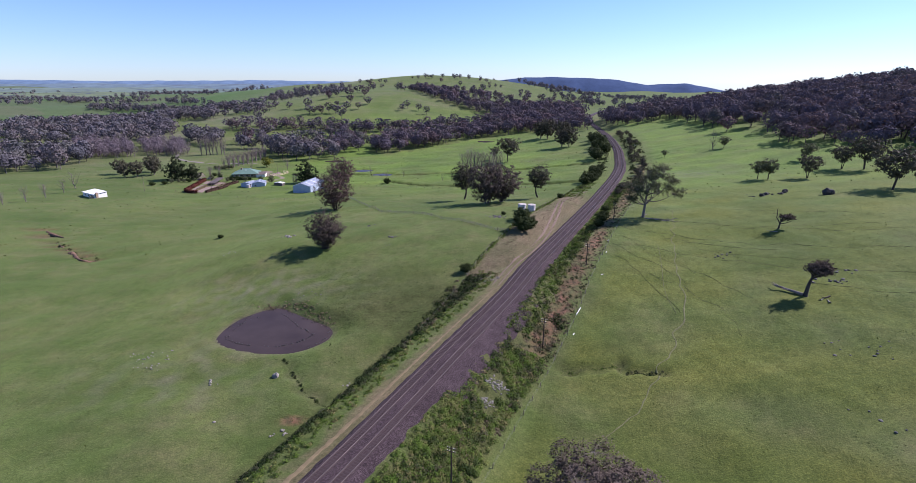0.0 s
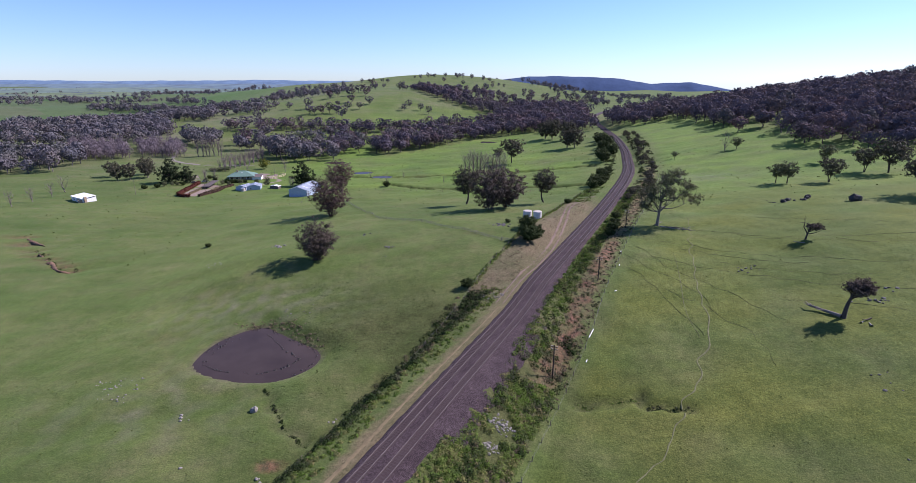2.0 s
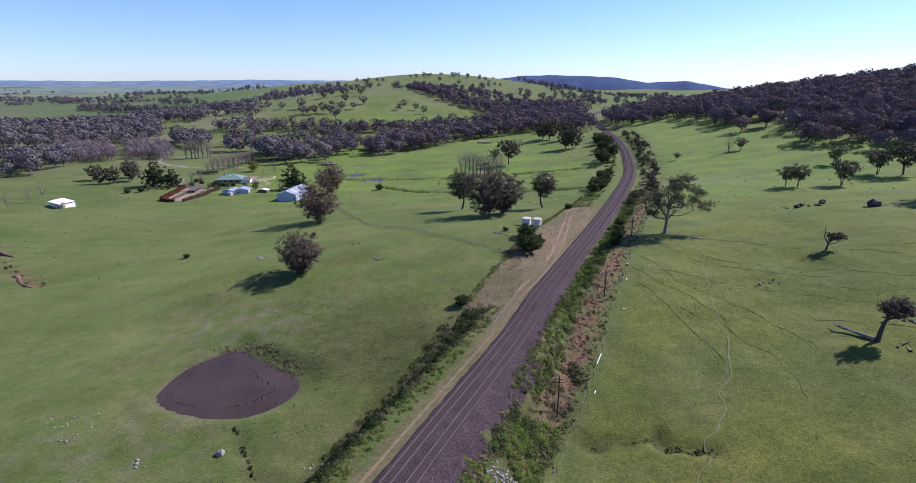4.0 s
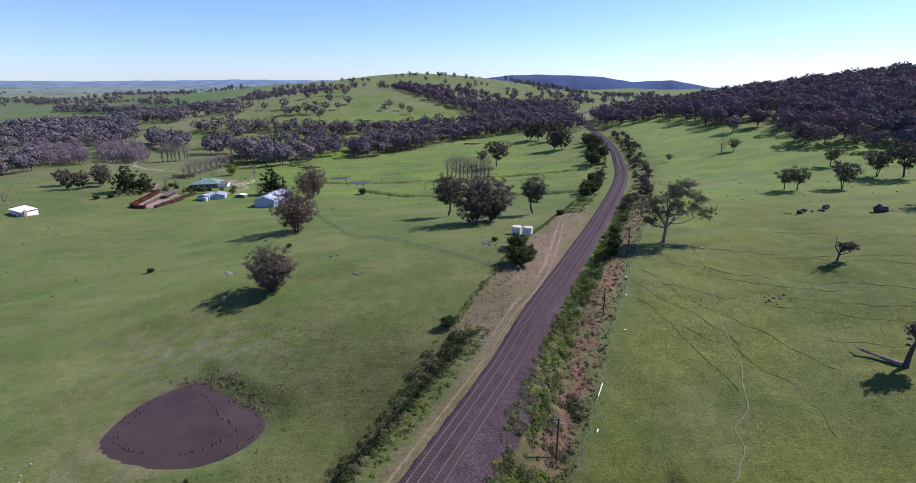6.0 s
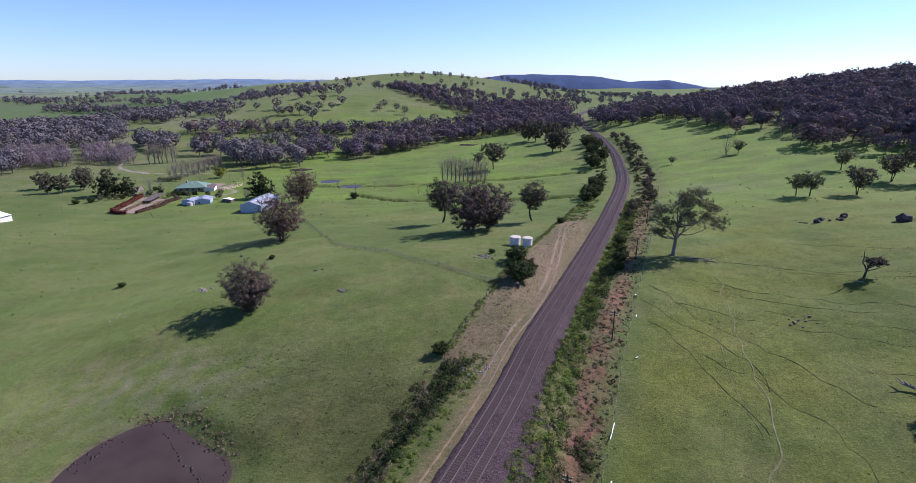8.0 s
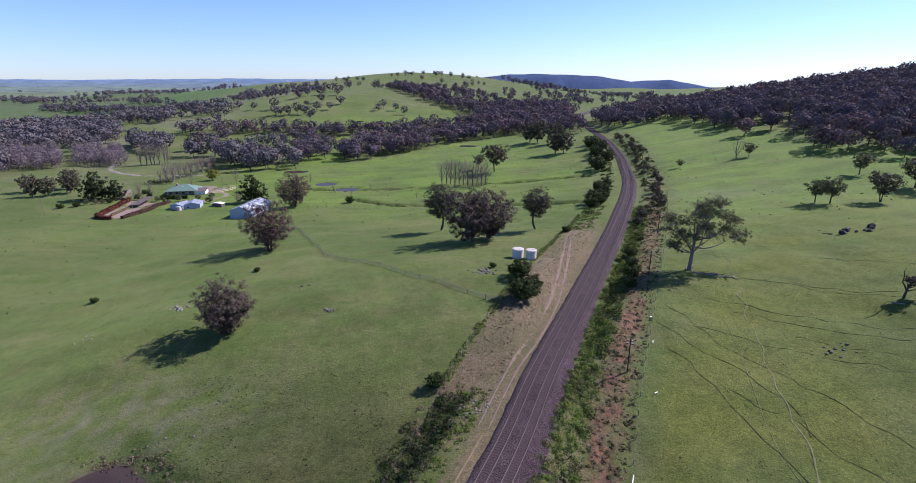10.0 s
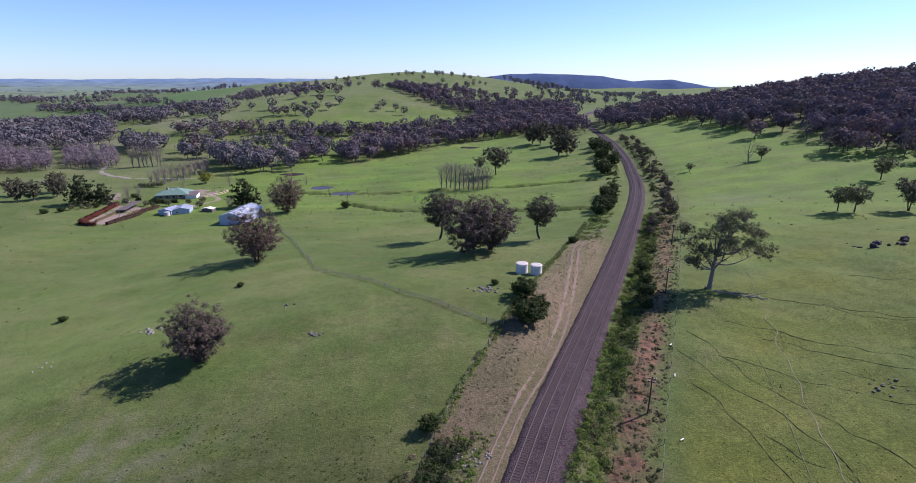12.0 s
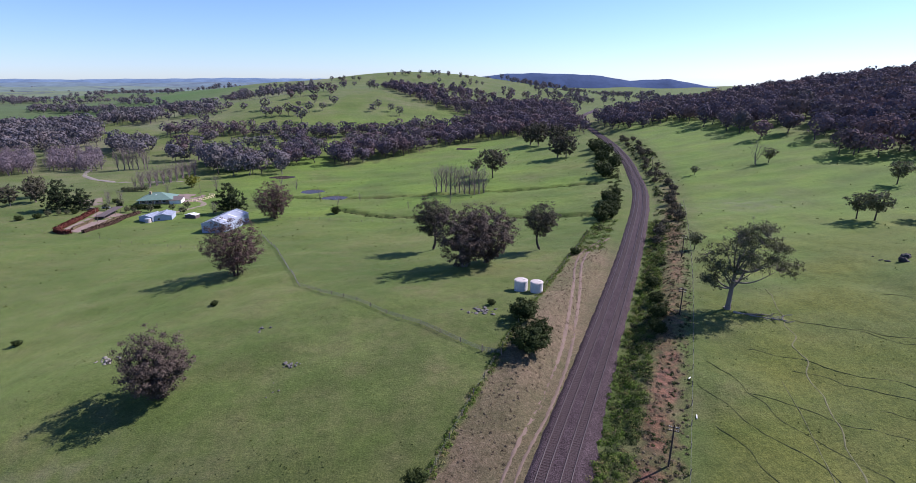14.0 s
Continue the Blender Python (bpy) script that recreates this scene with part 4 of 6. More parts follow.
stand("round", [(-48.2, 181.2, 1.0)], "lone round gum tree with dense brownish crown", name="gum_tree")
stand("russet", [(-63.2, 260.3, 1.0)], "broad gum tree with reddish brown crown", name="gum_tree")
stand("russet", [(-82.4, 364, 1.0)], "tall gum with coppery crown beside the sheds", name="gum_tree")
stand("spread", [(13.9, 246.5, 1.0), (21.5, 251, 0.95)], "large spreading gum in the paddock clump", name="gum_tree", group="paddock clump")
stand("tall", [(3.1, 283.5, 1.15)], "tall narrow gum in the paddock clump", name="gum_tree", group="paddock clump")
stand("tall", [(42.1, 267.8, 0.98)], "single gum with clean trunk and oval crown", name="gum_tree")
stand("gum", [(74.6, 203.3, 1.0)], "tall open-crowned gum beside the railway fence", name="gum_tree", face=0)
stand("open", [(43.2, 447.2, 1.7)], "open-crowned gum on the far green paddock", name="gum_tree")
stand("small", [(32.2, 465.6, 1.3), (89.9, 252.2, 0.7), (149.4, 378.3, 0.6), (193.8, 383.1, 1.0)], "small dark gum sapling on the grass", name="gum_tree")
stand("small", [(155.7, 267.9, 1.05), (157.8, 262.5, 1.2), (208.4, 312.7, 1.2)], "small gum tree casting a long shadow", name="gum_tree", group="paddock gums")
stand("open", [(176, 259.8, 1.0), (205.7, 278.4, 1.05), (212, 270, 1.35), (180.8, 213.9, 1.5), (196, 218, 1.3)], "gum tree on the sloping paddock", name="gum_tree", group="paddock gums")
stand("far_spread", [(98.8, 581, 1.25), (92, 590, 1.1), (97.7, 497, 0.95), (104.3, 493.6, 1.0), (110, 560, 1.1)], "tall gum standing before the woodland edge", name="gum_tree", group="gums at the woodland edge")
place_tree(KINDS["near_spread"], 19.3, 58.2, "gum with brownish crown standing below the embankment", turn=40, scale=1.0, name="gum_tree", squash=0.82)
stand("far_pine", [(-216.4, 396.4, 1.0), (-114.2, 387.8, 0.95), (-205, 398, 0.7)], "dense dark evergreen tree by the homestead", name="evergreen_tree")
stand("far_spread", [(-256, 432.8, 0.8), (-275, 420, 0.7)], "grey-brown gum behind the homestead", name="gum_tree")
stand("spring", [(-172, 467, 1.0)], "small tree in yellow-green spring leaf", name="garden_tree")
stand("bush", [(25.4, 201.1, 1.0), (24.6, 187.6, 1.15), (28, 194, 0.8), (51.2, 254.3, 0.5), (2.5, 155.8, 0.55), (18.9, 209.5, 0.3), (-52, 375, 0.8), (-103, 216, 0.34), (-57.2, 228.6, 0.32)], "dense dark green bush beside the fence", "bush", name="bush")
_rs = np.random.RandomState(5)


def beside_spots(d0, d1, y0, y1, n, lo, hi):
    c, t = offset_line(spline(LINE, 1.0), 0.0)
    k = np.where((c[:, 1] > y0) & (c[:, 1] < y1))[0]
    i = k[np.linspace(0, len(k) - 1, n).astype(int)]
    d = _rs.uniform(d0, d1, n)
    p = c[i] + d[:, None] * np.stack([t[i, 1], -t[i, 0]], 1)
    return [(float(x), float(y), float(s)) for (x, y), s in zip(p, _rs.uniform(lo, hi, n))]


stand("bush_tall", beside_spots(-17, -10.5, 300, 348, 12, 0.4, 0.7), "tall dark shrub thicket inside the curve", "bush", name="bush", group="thicket inside the curve")
stand("bush_tall", beside_spots(-20, -11, 396, 520, 14, 0.45, 0.9), "dark shrub beside the far straight", "bush", name="bush", group="shrubs by the far straight")
stand("bush_grey", beside_spots(8, 16, 268, 560, 34, 0.3, 0.62), "scrubby grey-brown shrub along the railway", "bush", name="bush", group="shrubs along the curve")
# Shrubs added where the gum's shadow darkens the cutting's edge.
stand("bush", [(55, 196, 0.6), (58.5, 204, 0.7), (62, 214, 0.55), (66, 226, 0.6)], "low dark shrub standing in for the gum's shadow", "bush", name="bush")

BARE = [bare_tree_mesh(31, 16, 7, 13, TWIGS, 1.0, 0.022, 4), bare_tree_mesh(32, 15, 9, 15, TWIGS, 0.7, 0.02, 5), bare_tree_mesh(33, 15, 10, 9, BARK, 0.5, 0.02, 4)]


def bare_stand(k, spots, label, group="", name="bare_tree"):
    first = None
    for x, y, s in spots:
        if first is None:
            first = thing(name, x, y, gz(x, y), label, "tree", group, random.uniform(0, 360))
            part("trunk", BARE[k], first)
            first.scale = (s, s, s)
        else:
            c = copy_thing(first, Matrix.Identity(4))
            c.matrix_basis = pose(x, y, gz(x, y), 0, 0, random.uniform(0, 360)) @ Matrix.Diagonal((s, s, s, 1))


bare_stand(1, [(4 + 2.9 * i, 417 - 1.4 * i + (i * 7 % 3) * 1.5, 1.0 + 0.08 * (i * 5 % 4)) for i in range(11)], "leafless grey poplar in the paddock row", "bare poplar row")
bare_stand(2, [(185.4, 381.2, 1.05)], "leafless dead tree on the slope")
bare_stand(1, [(-261.4, 307, 0.62), (-260, 320.6, 0.6), (-260.5, 337, 0.62), (-267.6, 297.7, 0.55)], "small leafless tree in the paddock", "bare paddock trees")
bare_stand(0, [(-206 + 0.5 * i + (i * 5 % 3) * 1.1, 456 + 2.3 * i, 0.62 + 0.07 * (i * 7 % 4)) for i in range(28)] + [(-262 + 3.2 * i, 533 + 1.4 * i + i % 3, 1.0 + 0.1 * (i * 5 % 3)) for i in range(7)], "tall leafless poplar in the row", "bare poplars behind the house")
bare_stand(2, [(-265.4, 355, 0.9), (-71.6, 424.5, 0.5), (-55.7, 400, 0.55), (-42.8, 405.6, 0.45), (-11.5, 378.2, 0.4), (11.6, 380.6, 0.4), (-95, 455, 0.6), (-110, 470, 0.7)], "leafless young tree on the creek flat", "bare creek trees")
stand("far_spread", [(-253.8, 407, 0.72), (-245.5, 417, 0.75), (-261, 404, 0.65)], "gum in the group behind the far shed", name="gum_tree", group="gums by the far shed")
stand("far_small", [(-176, 392, 0.45), (-170, 389, 0.4), (-162, 391, 0.5), (-152, 396, 0.45), (-187, 405, 0.6), (-190, 396, 0.5), (-146, 402, 0.5), (-140, 384, 0.55)], "garden shrub beside the farmhouse", "bush", name="garden_shrub", group="garden shrubs")
stand("far_small", [(-212 + 2.6 * i, 452 + 0.8 * i, 0.42) for i in range(6)], "small clipped conifer in a row", name="conifer", group="row of small conifers")
bare_stand(1, [(-196, 408, 0.55), (-192, 414, 0.6), (-200, 416, 0.55), (-176, 440, 0.6), (-150, 455, 0.7), (-120, 380, 0.5), (-123, 384, 0.5)], "leafless garden tree near the house", "bare garden trees")
stand("bush", [(-222, 372, 0.6), (-215, 376, 0.6), (-203, 388, 0.5)], "grey-green garden bush on the lawn", "bush", name="bush")

# ---- far woods: many trees in one sheet of leaves each ----
def wood_template(rng, high, wide, leaves, leaf, slim=0.0, lobes=11, low=0.16):
    """A gum with a billowing crown: leaf sprays on the rounded lobes of one uneven shell, over a short trunk; all triangles."""
    b = Buf()
    b.tube(bend((0, 0, -1), (rng.normal() * 0.5, rng.normal() * 0.5, high * 0.6), rng, 0.05, 3), high * 0.022 * np.array([1.3, 0.9, 0.5]), 3)
    tube = b.f[0]
    c = rng.normal(size=(lobes, 3)) + (0, 0, 0.25)
    c /= np.linalg.norm(c, axis=1)[:, None]
    big = rng.uniform(0.8, 1.15, lobes)
    d = rng.normal(size=(leaves, 3)) + (0, 0, 0.12)
    d /= np.linalg.norm(d, axis=1)[:, None]
    near = np.exp((d @ c.T - 1) * 8) * big
    k = near.argmax(1)
    r = 0.60 + 0.40 * near.max(1) + 0.05 * rng.normal(size=leaves)
    taper = 1 + 0.3 * np.minimum(0, d[:, 2])
    q = d * r[:, None] * (wide / 2, wide / 2, high * (1 - low) / 2) * np.stack([taper, taper, np.ones(leaves)], 1) + (0, 0, high * (1 + low) / 2)
    face = d * r[:, None] - c[k] * 0.5 + 0.5 * d + 0.28 * rng.normal(size=(leaves, 3))
    u = np.cross(face, rng.normal(size=(leaves, 3)) + (0, 0, 2.5 * slim))
    u /= np.linalg.norm(u, axis=1)[:, None]
    e = np.cross(face, u)
    e /= np.linalg.norm(e, axis=1)[:, None]
    w = leaf * rng.uniform(0.6, 1.4, (leaves, 1))
    tri = np.stack([q + u * w * (0.65 + 1.2 * slim), q - u * w * 0.5 + e * w * (0.55 - 0.38 * slim), q - u * w * 0.4 - e * w * (0.55 - 0.38 * slim)], 1).reshape(-1, 3)
    return np.concatenate([b.v[0], tri]), np.concatenate([tube[:, [0, 1, 2]], tube[:, [0, 2, 3]], np.arange(3 * leaves).reshape(-1, 3) + len(b.v[0])])


_r = np.random.RandomState(77)
TEMPLATES = [[wood_template(_r, _r.uniform(10.5, 14.5), _r.uniform(11.5, 15), leaves, leaf) for _ in range(9)] for leaves, leaf in ((360, 1.0), (190, 1.25), (105, 1.7))]
BARE_TEMPLATES = [[wood_template(_r, _r.uniform(12, 15), _r.uniform(7, 10), 400, 0.6, 1.0, 7, 0.05) for _ in range(5)]] * 3


GLADES = [(-215, 668, 26, 26), (-75, 655, 16, 8), (262, 470, 10, 20), (-120, 661, 14, 10)]


def wood(name, poly, spacing, seed, mat, label, templates=TEMPLATES, keep=1.0, clump=0.0, scale=(0.85, 1.3), clear=12.0):
    rng = np.random.RandomState(seed)
    polys = poly if isinstance(poly[0][0], tuple) else [poly]
    p = np.array([q for one in polys for q in one], float)
    (x0, y0), (x1, y1) = p.min(0), p.max(0)
    gx, gy = np.meshgrid(np.arange(x0, x1, spacing), np.arange(y0, y1, spacing))
    x = gx.ravel() + rng.uniform(-0.5, 0.5, gx.size) * spacing
    y = gy.ravel() + rng.uniform(-0.5, 0.5, gx.size) * spacing
    m = np.any([inside(x, y, one) for one in polys], 0) & (rng.uniform(size=x.size) < keep)
    if clump:
        m &= waves(x, y, clump, seed) > rng.uniform(-0.5, 0.7, x.size)
    for cx, cy, rx, ry in GLADES:
        m &= ((x - cx) / rx) ** 2 + ((y - cy) / ry) ** 2 > 1
    x, y = x[m], y[m]
    line = np.interp(y, RAIL_LINE[:, 1], RAIL_LINE[:, 0])
    m = (np.abs(x - line) > clear) | (y > 940)
    x, y = x[m], y[m]
    z = ground_z(x, y)
    b, tone = Buf(), []
    for i in range(len(x)):
        kinds = templates[int(np.hypot(x[i], y[i] - 50) > 580) + int(np.hypot(x[i], y[i] - 50) > 900)]
        v, f = kinds[rng.randint(len(kinds))]
        a, s = rng.uniform(0, 6.283), rng.uniform(*scale)
        c, d = math.cos(a) * s, math.sin(a) * s
        b.add(np.stack([v[:, 0] * c - v[:, 1] * d + x[i], v[:, 0] * d + v[:, 1] * c + y[i], v[:, 2] * s * rng.uniform(0.85, 1.15) + z[i]], 1), f)
        tone.append(np.full(len(v), rng.uniform(0, 1), np.float32))
    if b.n:
        me = b.mesh(name, mat)
        me.attributes.new("tone", "FLOAT", "POINT").data.foreach_set("value", np.concatenate(tone))
        tagged(new(name, me), label, "trees", kind="stuff")
    return len(x)


def wood_leaves(name, tones, thin_share=0.15):
    """Leaves of a whole wood, whose colour differs from tree to tree and from spray to spray."""
    m, nt, b = shader(name, 0.95, 0, 0.03)
    c = ramp(nt, attr(nt, "tone"), tones)
    g = nt.nodes.new("ShaderNodeNewGeometry")
    c = blend(nt, 1.0, c, ramp(nt, g.outputs["Random Per Island"], [(0.0, (0.86, 0.86, 0.87)), (1.0, (1.12, 1.11, 1.1))]), "MULTIPLY")
    nt.links.new(c, b.inputs["Base Color"])
    thin = nt.nodes.new("ShaderNodeBsdfTranslucent")
    nt.links.new(c, thin.inputs["Color"])
    mix = nt.nodes.new("ShaderNodeMixShader")
    mix.inputs[0].default_value = thin_share
    nt.links.new(b.outputs[0], mix.inputs[1])
    nt.links.new(thin.outputs[0], mix.inputs[2])
    nt.links.new(mix.outputs[0], nt.nodes["Material Output"].inputs["Surface"])
    return m


# The blue in these leaf tones stands for airlight over the distance.
WOODLAND = wood_leaves("woodland_leaves", [(0.0, (0.074, 0.067, 0.086)), (0.35, (0.109, 0.092, 0.109)), (0.6, (0.095, 0.085, 0.090)), (0.8, (0.134, 0.096, 0.102)), (1.0, (0.083, 0.080, 0.077))])
# Paler, greyer copy of the woodland tones, with haze put into the colour.
HAZED_WOODLAND = wood_leaves("hazed_woodland_leaves", [(0.0, (0.095, 0.095, 0.109)), (0.35, (0.124, 0.113, 0.124)), (0.6, (0.111, 0.110, 0.109)), (0.8, (0.136, 0.116, 0.118)), (1.0, (0.097, 0.103, 0.095))])
WILLOW = wood_leaves("bare_willow_twigs", [(0.0, (0.133, 0.108, 0.122)), (0.5, (0.172, 0.142, 0.156)), (1.0, (0.187, 0.158, 0.161))])
HILLSIDE = [(192, 722), (176, 632), (190, 596), (203, 588), (221, 586), (236, 574), (235, 546), (229, 503), (228, 474), (241, 470), (255, 474), (241, 436), (244, 414), (239, 395), (231, 372), (237, 358),
            (264, 308), (340, 180), (430, 60), (640, 0), (780, 250), (780, 780), (560, 890), (430, 850), (330, 810), (240, 790)]
wood("forest", HILLSIDE, 12.8, 41, WOODLAND, "dense dark eucalypt forest covering the hillside", scale=(0.95, 1.45))
wood("woodland", [(205, 570), (225, 445), (222, 365), (238, 325), (262, 312), (252, 345), (244, 414), (229, 480), (236, 550)], 15, 62, WOODLAND, "gum trees scattered in front of the forest edge", keep=0.35, scale=(0.9, 1.3))
wood("forest", VALLEY_WOOD, 11.5, 42, WOODLAND, "dense dark woodland on the valley side", scale=(0.9, 1.35))
wood("forest", CLIMBING_BAND, 12, 60, WOODLAND, "band of dark trees climbing the hill", keep=0.9)
wood("forest", CREEK_BELT, 12.5, 44, WOODLAND, "belt of dark gum trees along the valley", keep=0.85)
wood("forest", LOWER_BELT, 13, 47, WOODLAND, "belt of dark gum trees above the green paddock", keep=0.85, scale=(0.9, 1.4))
wood("woodland", [(-145, 590), (-137, 615), (-116, 630), (-102, 577), (-112, 550), (-131, 540)], 14, 48, WOODLAND, "scattered gum trees along the creek", keep=0.7, scale=(0.95, 1.35))
wood("forest", HILL_FOOT_BELT, 12, 43, WOODLAND, "long belt of dark gum trees at the hill's foot", keep=0.9)
wood("forest", FLAT_WOOD, 12.5, 45, HAZED_WOODLAND, "dark gum woodland on the valley flat", keep=0.92, scale=(0.95, 1.4))
wood("forest", [(-686, 887), (-605, 894), (-500, 780), (-431, 670), (-506, 673), (-614, 656), (-700, 760)], 13, 66, HAZED_WOODLAND, "dark gum woodland on the valley flat", keep=0.9, scale=(0.95, 1.4))
wood("woodland", NEAR_FLAT, 13.5, 64, HAZED_WOODLAND, "grey gum trees along the near valley flat, haze in their colour", keep=0.9, scale=(1.0, 1.45))
wood("forest", [(-561, 598), (-488, 589), (-429, 609), (-380, 605), (-431, 670), (-521, 700), (-565, 696), (-614, 656)], 14, 65, HAZED_WOODLAND, "dark gum woodland across the valley flat", keep=0.85, scale=(0.95, 1.4))
wood("forest", [(-663, 1166), (-629, 1178), (-599, 1195), (-423, 931), (-371, 827), (-385, 801), (-415, 807), (-491, 887)], 13, 67, HAZED_WOODLAND, "dark tree belt across the far flat", keep=0.85)
wood("forest", [(-577, 1234), (-522, 1230), (-343, 946), (-317, 888), (-321, 838), (-360, 846), (-423, 931)], 13, 68, HAZED_WOODLAND, "dark tree belt beyond the valley flat", keep=0.8, clump=160)
wood("forest", [(-952, 1376), (-902, 1388), (-814, 1351), (-719, 1297), (-655, 1242), (-624, 1186), (-706, 1239), (-823, 1296), (-910, 1318)], 13, 46, HAZED_WOODLAND, "belt of trees across the far paddocks", keep=0.9)
wood("forest", [(-1393, 1850), (-1361, 1905), (-1123, 1650), (-1160, 1610)], 15, 69, HAZED_WOODLAND, "thin tree line across a far paddock", keep=0.8)
wood("forest", [(-822, 1464), (-750, 1446), (-646, 1374), (-605, 1310), (-772, 1400)], 15, 70, HAZED_WOODLAND, "thin tree line across a far paddock", keep=0.6)
wood("woodland", [(-333, 662), (-320, 678), (-294, 648), (-271, 603), (-283, 590), (-310, 600), (-335, 642)], 14, 57, HAZED_WOODLAND, "dark gum trees among the bare willows", keep=0.9, scale=(1.0, 1.4))
wood("woodland", [(-268, 622), (-258, 655), (-240, 648), (-215, 586), (-234, 574)], 14, 71, WOODLAND, "gum trees shading the green flat", keep=0.65, scale=(1.0, 1.4))
wood("woodland", [(-204, 560), (-200, 592), (-180, 582), (-156, 528), (-158, 503), (-178, 510)], 13.5, 49, HAZED_WOODLAND, "tall grey gum trees beyond the house, haze in their colour", keep=0.95, scale=(1.2, 1.65))
wood("woodland", [(-165, 552), (-151, 566), (-130, 563), (-116, 518), (-130, 504), (-153, 517)], 14, 56, HAZED_WOODLAND, "grey gum trees along the creek, haze in their colour", keep=0.9, scale=(1.05, 1.45))
wood("woodland", [(-420, 740), (-300, 690), (-200, 640), (-130, 640), (-120, 700), (-300, 690)], 22, 61, WOODLAND, "scattered gum trees on the valley flat", keep=0.6)
wood("woodland", [(-183, 715), (-100, 735), (-20, 760), (9, 745), (8, 650), (-20, 610), (-77, 556), (-98, 580), (-150, 560), (-150, 690)], 14.5, 76, WOODLAND, "gum trees filling the valley between the belts", keep=0.5, scale=(0.9, 1.35))
wood("woodland", [(-345, 660), (-300, 695), (-160, 695), (-116, 640), (-112, 515), (-158, 505), (-204, 560), (-270, 590)], 16, 77, HAZED_WOODLAND, "gum trees scattered behind the homestead", keep=0.42, scale=(0.95, 1.4))
wood("forest", [(-70, 1200), (-20, 1290), (60, 1290), (120, 1180), (125, 1030), (72, 965), (35, 987), (1, 1068)], 14, 78, WOODLAND, "broken tree cover above the climbing band", keep=0.7, clump=90)
_b = random.Random(9)
BELTS = []
for _ in range(34):
    _x, _y, _l, _t = _b.uniform(-2600, -800), _b.uniform(1500, 3300), _b.uniform(120, 420), _b.uniform(-0.35, 0.35)
    BELTS.append([(_x, _y), (_x + _l, _y + _l * _t), (_x + _l, _y + _l * _t + 26), (_x, _y + 26)])
wood("hill_trees", BELTS, 15, 79, HAZED_WOODLAND, "thin shelter belts between far paddocks", keep=0.75, scale=(0.7, 1.1))
wood("willow_grove", WILLOW_GROVES[0], 6.0, 50, WILLOW, "grove of leafless grey-purple willows", templates=BARE_TEMPLATES, keep=0.9, scale=(0.75, 1.15))
wood("willow_grove", WILLOW_GROVES[1], 6.0, 51, WILLOW, "grove of leafless grey-purple willows", templates=BARE_TEMPLATES, keep=0.9, scale=(0.75, 1.15))
wood("hill_trees", [(-390, 871), (-315, 914), (-199, 906), (-165, 763), (-290, 763), (-340, 770)], 26, 72, WOODLAND, "gum trees scattered over the lower hillside", keep=0.5, scale=(0.9, 1.35))
wood("hill_trees", [(-234, 909), (-135, 956), (-52, 913), (10, 883), (-41, 853), (-130, 850), (-208, 815)], 25, 52, WOODLAND, "gum trees scattered over the green hill", keep=0.5, scale=(0.9, 1.4))
wood("hill_trees", [(-506, 1364), (-502, 1503), (-479, 1638), (-396, 1595), (-300, 1497), (-213, 964), (-270, 1023), (-304, 996), (-328, 948)], 18, 59, HAZED_WOODLAND, "belts of trees climbing the far hill", keep=0.75, clump=120)
wood("hill_trees", [(-257, 990), (-221, 1012), (-164, 1057), (-106, 1235), (-90, 1124), (-135, 1020), (-176, 961), (-214, 918)], 17, 73, WOODLAND, "belt of trees along the hill's shoulder", keep=0.75, clump=90)
wood("hill_trees", [(-330, 1600), (-199, 1640), (-130, 1690), (-46, 1730), (57, 1700), (108, 1580), (146, 1460), (112, 1460), (54, 1640), (-44, 1680), (-126, 1640), (-250, 1560)], 24, 53, WOODLAND, "row of gum trees along the hill's crest", keep=0.6, scale=(0.7, 1.2))
wood("hill_trees", [(-300, 1100), (-110, 1260), (0, 1080), (60, 980), (120, 1200), (100, 1500), (-100, 1640), (-300, 1500)], 48, 74, WOODLAND, "few gum trees on the bare upper hill", keep=0.3, scale=(0.9, 1.3))
wood("hill_trees", [(127, 1390), (238, 1428), (370, 1443), (291, 1145), (188, 1136), (106, 1058)], 20, 75, WOODLAND, "scattered trees beyond the woodland", keep=0.5, clump=120)
wood("hill_trees", [(-2200, 1300), (-1000, 1400), (-700, 1700), (-500, 2800), (-2200, 2800)], 30, 54, HAZED_WOODLAND, "far belts of trees on the plain", keep=0.35, clump=300, scale=(0.9, 1.4))
wood("hill_trees", [(300, 1250), (700, 1150), (1000, 2200), (100, 2200)], 20, 55, HAZED_WOODLAND, "far trees on the low hills beyond the railway", keep=0.4, clump=260, scale=(0.9, 1.4))


